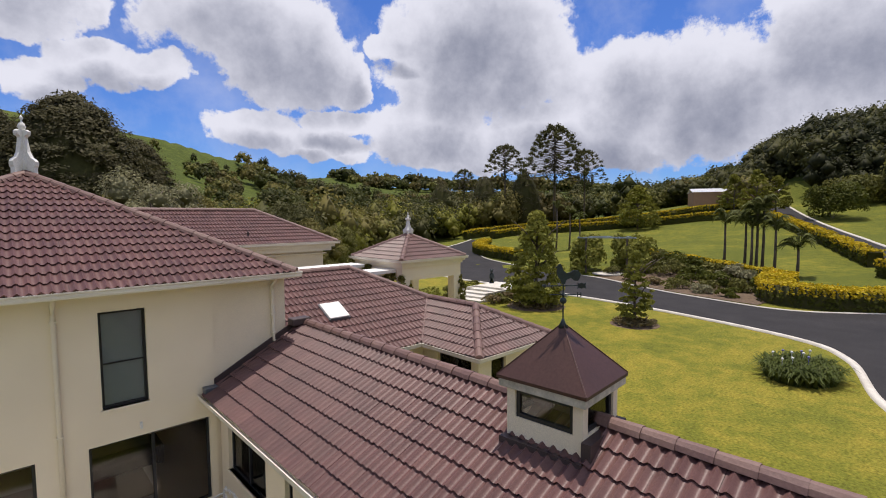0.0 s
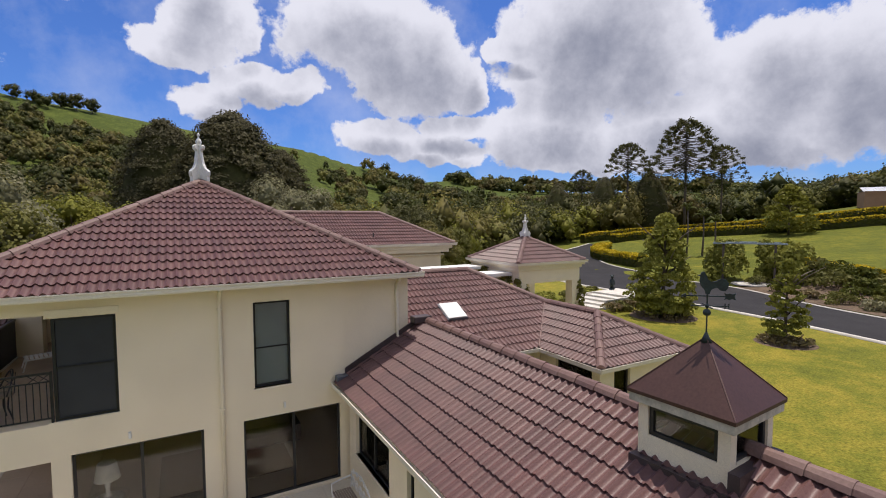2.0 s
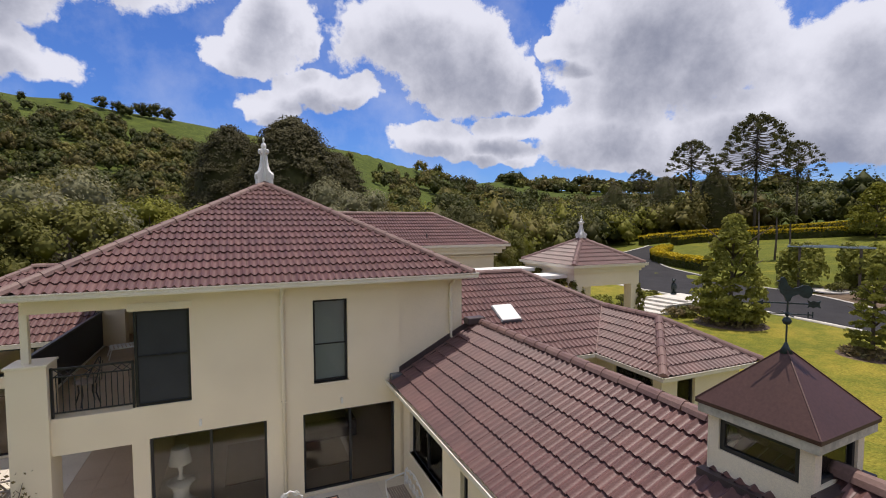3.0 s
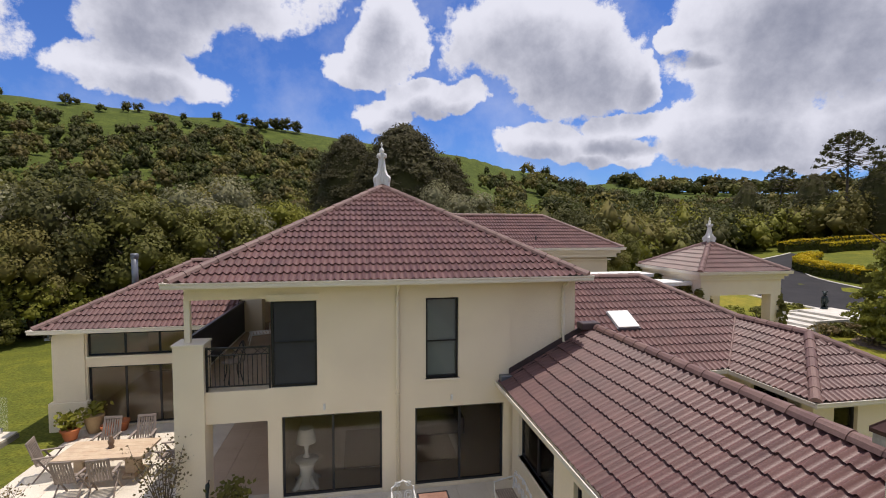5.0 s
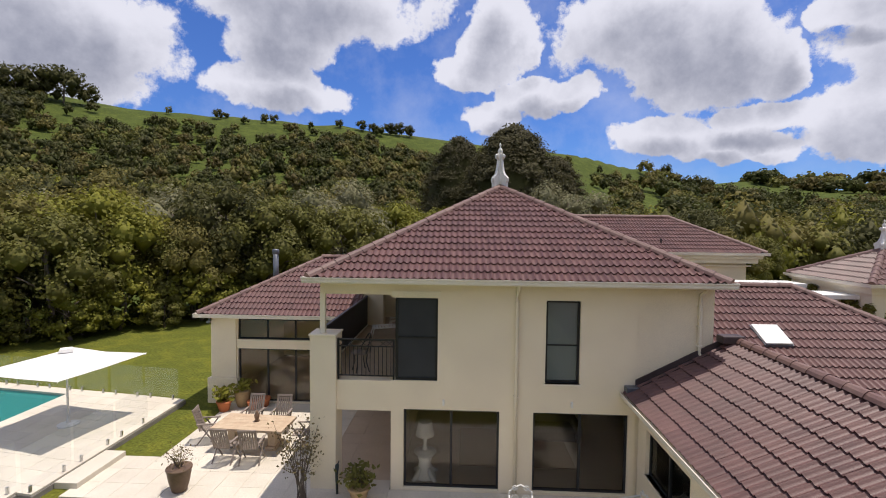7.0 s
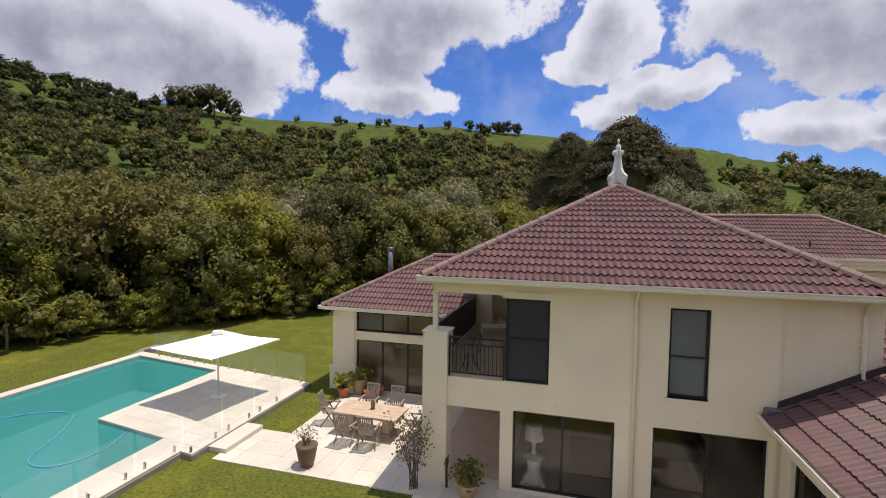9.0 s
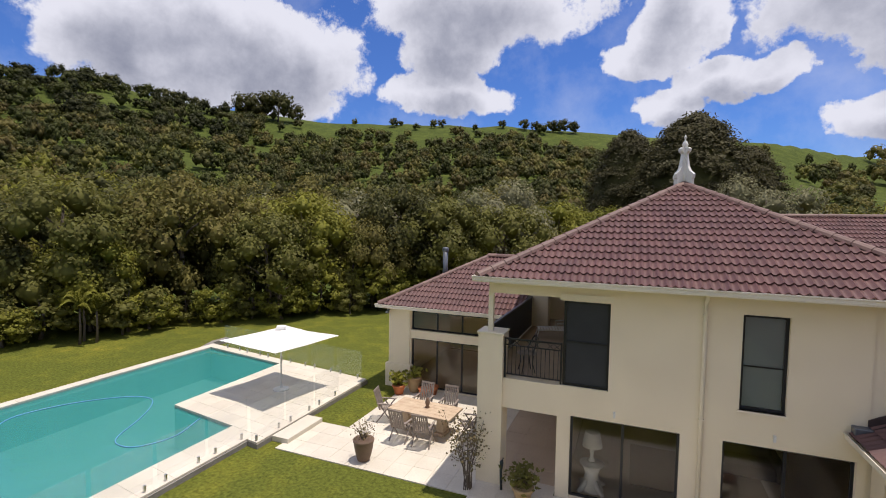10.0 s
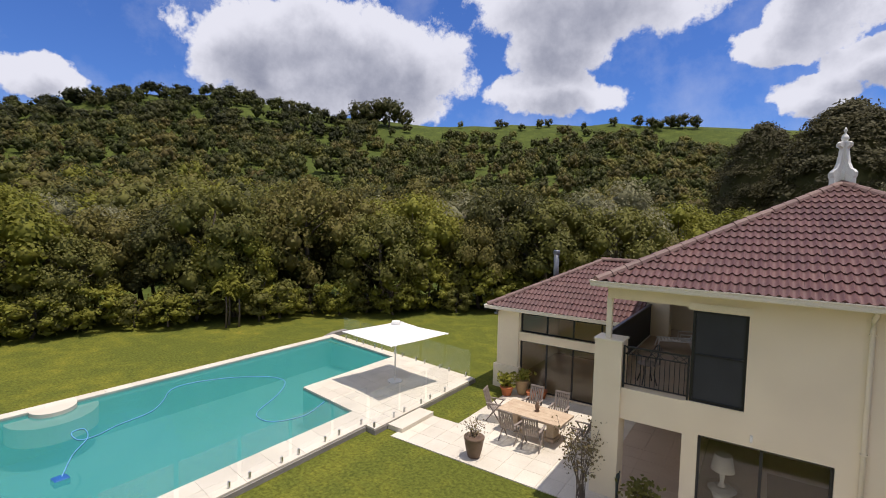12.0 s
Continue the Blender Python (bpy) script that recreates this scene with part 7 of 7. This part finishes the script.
def pot(name, label, x, y, profile, mat, plant_label, leaves=None, leaf=DRY, spread_r=0.35, height=0.6, z=0.03):
    ob = new(name)
    part("vessel", lathe(profile, 22), mat, ob, "", True)
    r, top = profile[-1]
    part("soil", lathe([(r * 0.88, top - 0.05), (r * 0.5, top - 0.03)], 16), SOIL, ob)
    if leaves:
        n, size = leaves
        tw = bmesh.new()
        for k in range(16):
            a, q = random.uniform(0, 6.28), random.uniform(0.4, 1.0)
            tip = (q * spread_r * math.cos(a), q * spread_r * math.sin(a), top + height * random.uniform(0.6, 1.0))
            tube(tw, [(0.1 * r * math.cos(a), 0.1 * r * math.sin(a), top - 0.05), (tip[0] * 0.5, tip[1] * 0.5, top + height * 0.45), tip], [0.009, 0.006, 0.003], 4)
        part("branchwork", tw, BARK, ob)
        p = np.column_stack([rng.normal(0, spread_r * 0.55, (n, 2)), top + rng.uniform(0.05, 1.0, n) * height])
        leaf_object("foliage", leaf_quads(p, np.tile((0, 0, 0.5), (n, 1)), size, 1.8, 0.8), leaf, ob)["label"] = plant_label
    ob.location = (x, y, z)
    return tagged(ob, label, "plant pot", "patio pots")


URN = [(0.16, 0), (0.18, 0.03), (0.24, 0.25), (0.275, 0.46), (0.28, 0.53), (0.30, 0.55), (0.30, 0.60), (0.275, 0.60)]
BOWL = [(0.16, 0), (0.17, 0.03), (0.24, 0.28), (0.27, 0.30), (0.27, 0.36), (0.24, 0.36)]
pot("plant_pot", "large ribbed brown clay urn with dry twiggy plant", -7.55, 9.6, URN, CLAY, "dry twigs and sparse leaves", (200, 0.035), DRY, 0.38, 0.5)
pot("plant_pot", "orange terracotta pot with strappy flowering plant", -9.0, 14.55, BOWL, TERRA, "green strap leaves", (150, 0.11), BRIGHT, 0.3, 0.5)
pot("plant_pot", "large sandy-yellow urn with leafy plant", -8.55, 15.0, URN, SAND_POT, "green leaves", (120, 0.10), BRIGHT, 0.28, 0.35)
pot("plant_pot", "small orange terracotta pot", -8.05, 14.75, [(0.12, 0), (0.19, 0.24), (0.21, 0.25), (0.21, 0.31), (0.19, 0.31)], TERRA, "")
pot("plant_pot", "small red terracotta pot", -7.75, 15.05, [(0.12, 0), (0.19, 0.26), (0.21, 0.27), (0.21, 0.33), (0.19, 0.33)], TERRA, "")
pot("plant_pot", "sandy pot with drooping dark-leaved plant by the pier", -3.0, 9.45, BOWL, SAND_POT, "drooping dark leaves", (260, 0.08), FOREST, 0.34, 0.45)


def twiggy_shrub(x, y, h, label):
    ob = new("climbing_rose")
    tw = bmesh.new()
    pts = []
    for k in range(15):
        a, q = random.uniform(0, 6.28), random.uniform(0.15, 0.65)
        hh = h * random.uniform(0.55, 1.0)
        tip = Vector((q * math.cos(a), q * math.sin(a), hh))
        mid = Vector((tip.x * 0.4, tip.y * 0.4, hh * 0.5))
        tube(tw, [(random.uniform(-0.1, 0.1), random.uniform(-0.1, 0.1), 0), mid, tip], [0.016, 0.011, 0.004], 5)
        for j in range(3):
            s = mid.lerp(tip, random.random())
            e = s + Vector((random.uniform(-0.3, 0.3), random.uniform(-0.3, 0.3), random.uniform(0.05, 0.3)))
            tube(tw, [s, e], [0.006, 0.003], 4)
            pts.append(np.array(e))
        pts.append(np.array(tip))
    part("branchwork", tw, BARK, ob, "bare grey-brown canes")
    c = np.repeat(np.array(pts), 9, axis=0) + rng.normal(0, 0.10, (len(pts) * 9, 3))
    leaf_object("foliage", leaf_quads(c, np.tile((0, 0, 0.5), (len(c), 1)), 0.05, 1.5, 0.9), DRY, ob)["label"] = "sparse brownish-green leaves"
    ob.location = (x, y, 0.0)
    return tagged(ob, label, "shrub")


twiggy_shrub(-4.4, 9.4, 2.0, "sparse twiggy rose shrub growing beside the pier")
b = bmesh.new()
tube(b, [(-3.6, 9.7, 0.03), (-3.62, 9.72, 0.5), (-3.6, 9.7, 0.75), (-3.56, 9.7, 0.86)], [0.03, 0.035, 0.05, 0.02], 8)
tagged(part("garden_ornament", b, VERDI, None, "", True), "slim dark metal garden ornament by the pier", "ornament")

# white lace furniture on the terrace
IRON = material("white_cast_iron", (0.74, 0.74, 0.72), (0.62, 0.62, 0.6), 0.5, 6, 40, 0.1)


def lace_seat(name, width, label, x, y, turn):
    """Cast seat with a pierced scrolled back, facing +y."""
    ob = new(name)
    for sx in (-width / 2, width / 2):
        part("front_leg", tube(bmesh.new(), [(sx, 0.22, 0), (sx * 0.96, 0.2, 0.2), (sx, 0.24, 0.43)], 0.018, 6), IRON, ob)
        part("rear_leg", tube(bmesh.new(), [(sx, -0.25, 0), (sx * 0.96, -0.2, 0.2), (sx, -0.2, 0.43)], 0.018, 6), IRON, ob)
        part("arm", tube(bmesh.new(), [(sx, -0.22, 0.72), (sx * 1.04, 0.05, 0.66), (sx * 1.02, 0.24, 0.62), (sx, 0.24, 0.43)], 0.018, 6), IRON, ob)
    for k in range(8):
        part("seat_slat", boxes((-width / 2, width / 2, -0.2 + k * 0.056, -0.2 + k * 0.056 + 0.038, 0.42, 0.44)), IRON if width < 0.8 else TEAK, ob)
    b = bmesh.new()
    n = max(2, int(width / 0.2))
    for k in range(n):
        c = -width / 2 + (k + 0.5) * width / n
        top = 0.80 + 0.10 * math.cos(c / width * 2.6)
        for r in (0.09, 0.05):
            tube(b, [(c + r * math.cos(t), -0.24, 0.62 + r * 1.25 * math.sin(t)) for t in np.linspace(0, 6.28, 13)], 0.011, 5)
        tube(b, [(c + 0.06 * math.cos(t), -0.25, top + 0.05 * math.sin(t)) for t in np.linspace(0, 6.28, 11)], 0.011, 5)
    tube(b, [(-width / 2, -0.22, 0.44), (-width / 2, -0.25, 0.8), (-width / 4, -0.26, 0.88), (0, -0.26, 0.95), (width / 4, -0.26, 0.88), (width / 2, -0.25, 0.8), (width / 2, -0.22, 0.44)], 0.018, 6)
    part("back", b, IRON, ob, "pierced scrolled white back")
    ob.matrix_basis = pose(x, y, 0.035, 0, 0, turn)
    return tagged(ob, label, "chair" if width < 0.8 else "bench")


lace_seat("lace_chair", 0.5, "ornate white cast iron chair on the terrace", 0.78, 8.45, 180)
lace_seat("lace_bench", 1.2, "ornate white cast iron bench on the terrace", 3.2, 8.25, 90)
coffee = new("glass_table")
part("top", boxes((1.15, 1.8, 8.35, 8.85, 0.52, 0.55)), material("brown_glass", (0.22, 0.12, 0.09), (0.3, 0.18, 0.14), 0.1, 2, 30, 0.02), coffee, "brown tinted top")
part("frame", boxes((1.12, 1.15, 8.32, 8.88, 0.5, 0.56), (1.8, 1.83, 8.32, 8.88, 0.5, 0.56), (1.15, 1.8, 8.32, 8.35, 0.5, 0.56), (1.15, 1.8, 8.85, 8.88, 0.5, 0.56)), DARK, coffee, "black frame")
for x in (1.14, 1.81):
    for y in (8.34, 8.86):
        part("leg", boxes((x - 0.015, x + 0.015, y - 0.015, y + 0.015, 0.03, 0.5)), DARK, coffee)
tagged(coffee, "low table with a brown tinted top on the terrace", "table")

# inside the living room
lt = new("side_table")
part("stand", lathe([(0.30, 0), (0.28, 0.04), (0.19, 0.22), (0.16, 0.40), (0.21, 0.56), (0.30, 0.66)], 20), WHITE, lt, "white waisted pedestal", True)
for k in range(4):
    a = math.pi / 4 + k * math.pi / 2
    part("foot", tube(bmesh.new(), [(0.12 * math.cos(a), 0.12 * math.sin(a), 0.25), (0.24 * math.cos(a), 0.24 * math.sin(a), 0.1), (0.42 * math.cos(a), 0.42 * math.sin(a), 0.0)], [0.07, 0.07, 0.05], 8), WHITE, lt, "", True)
part("top", lathe([(0.40, 0.66), (0.41, 0.67), (0.41, 0.68), (0.40, 0.69)], 24), FENCE_GLASS, lt, "round glass top")
lt.location = (-1.50, 10.62, 0.07)
tagged(lt, "white waisted side table with glass top", "table")
lamp = new("table_lamp")
part("base", lathe([(0.08, 0.69), (0.09, 0.71), (0.05, 0.74), (0.04, 0.85), (0.06, 0.95), (0.03, 1.05), (0.015, 1.18)], 14), WHITE, lamp, "white turned base", True)
part("shade", lathe([(0.25, 1.08), (0.245, 1.09), (0.18, 1.44), (0.175, 1.44)], 22), material("white_linen", (0.8, 0.78, 0.72), None, 0.9, 4, 120, 0.1), lamp, "white linen shade", True)
lamp.location = (-1.51, 10.68, 0.07)
tagged(lamp, "white table lamp with a linen shade", "lamp")
rug = tagged(part("rug", boxes((-0.6, 2.6, 11.2, 13.6, 0.07, 0.085)), material("tan_rug", (0.34, 0.26, 0.19), (0.28, 0.21, 0.155), 0.95, 6, 80, 0.3)), "tan rug on the living room floor", "rug")
sofa = new("sofa")
part("seat", boxes((0.9, 2.9, 12.6, 13.4, 0.15, 0.5), bevel=0.06), material("brown_upholstery", (0.10, 0.075, 0.06), None, 0.85), sofa)
part("back", boxes((0.9, 2.9, 13.3, 13.6, 0.2, 0.9), bevel=0.07), bpy.data.materials["brown_upholstery"], sofa)
for x in (0.72, 2.9):
    part("arm", boxes((x, x + 0.2, 12.6, 13.6, 0.12, 0.65), bevel=0.05), bpy.data.materials["brown_upholstery"], sofa)
sofa.location.z = 0.0
tagged(sofa, "dark brown upholstered sofa in the dim room", "sofa")

# balcony furniture
cafe = new("cafe_chair")
part("seat", lathe([(0.22, 0.43), (0.23, 0.44), (0.22, 0.455)], 18), TEAK, cafe, "round brown seat", True)
for k in range(4):
    a = math.pi / 4 + k * math.pi / 2
    part("leg", tube(bmesh.new(), [(0.17 * math.cos(a), 0.17 * math.sin(a), 0.43), (0.15 * math.cos(a), 0.15 * math.sin(a), 0.22), (0.22 * math.cos(a), 0.22 * math.sin(a), 0)], 0.013, 6), DARK, cafe)
b = bmesh.new()
tube(b, [(0.22 * math.cos(t), 0.22 * math.sin(t), 0.44 + 0.42 * math.sin((t - 0.3) / 2.55 * math.pi)) for t in np.linspace(0.3, 2.85, 12)], 0.013, 6)
tube(b, [(0.12, 0.2, 0.45), (0.05, 0.23, 0.65), (0.12, 0.23, 0.82)], 0.009, 5)
tube(b, [(-0.12, 0.2, 0.45), (-0.05, 0.23, 0.65), (-0.12, 0.23, 0.82)], 0.009, 5)
part("back", b, DARK, cafe, "curved black metal back")
cafe.matrix_basis = pose(-3.25, 10.75, 2.8, 0, 0, -60) @ Matrix.Scale(1.15, 4)
tagged(cafe, "black metal cafe chair on the balcony", "chair")
lounge = new("lounge_chair")
for x in (-0.28, 0.28):
    part("side_rail", tube(bmesh.new(), [(x, -0.75, 0.30), (x, 0.25, 0.33), (x, 0.62, 0.75)], 0.02, 6), IRON, lounge)
    part("front_leg", tube(bmesh.new(), [(x, -0.7, 0.3), (x, -0.78, 0.0)], 0.018, 6), IRON, lounge)
    part("rear_leg", tube(bmesh.new(), [(x, 0.2, 0.33), (x, 0.32, 0.0)], 0.018, 6), IRON, lounge)
    part("arm", tube(bmesh.new(), [(x, -0.1, 0.33), (x, -0.1, 0.55), (x, 0.45, 0.56)], 0.016, 6), IRON, lounge)
for k in range(10):
    y = -0.72 + k * 0.10
    part("seat_slat", boxes((-0.28, 0.28, y, y + 0.07, 0.315, 0.335)), IRON, lounge)
for k in range(5):
    t = (k + 0.5) / 5
    part("back_slat", boxes((-0.28, 0.28, 0.25 + 0.37 * t - 0.02, 0.25 + 0.37 * t + 0.02, 0.33 + 0.42 * t - 0.03, 0.33 + 0.42 * t + 0.03)), IRON, lounge)
lounge.matrix_basis = pose(-3.0, 14.9, 2.8, 0, 0, -75)
tagged(lounge, "white slatted lounge chair on the balcony", "chair")
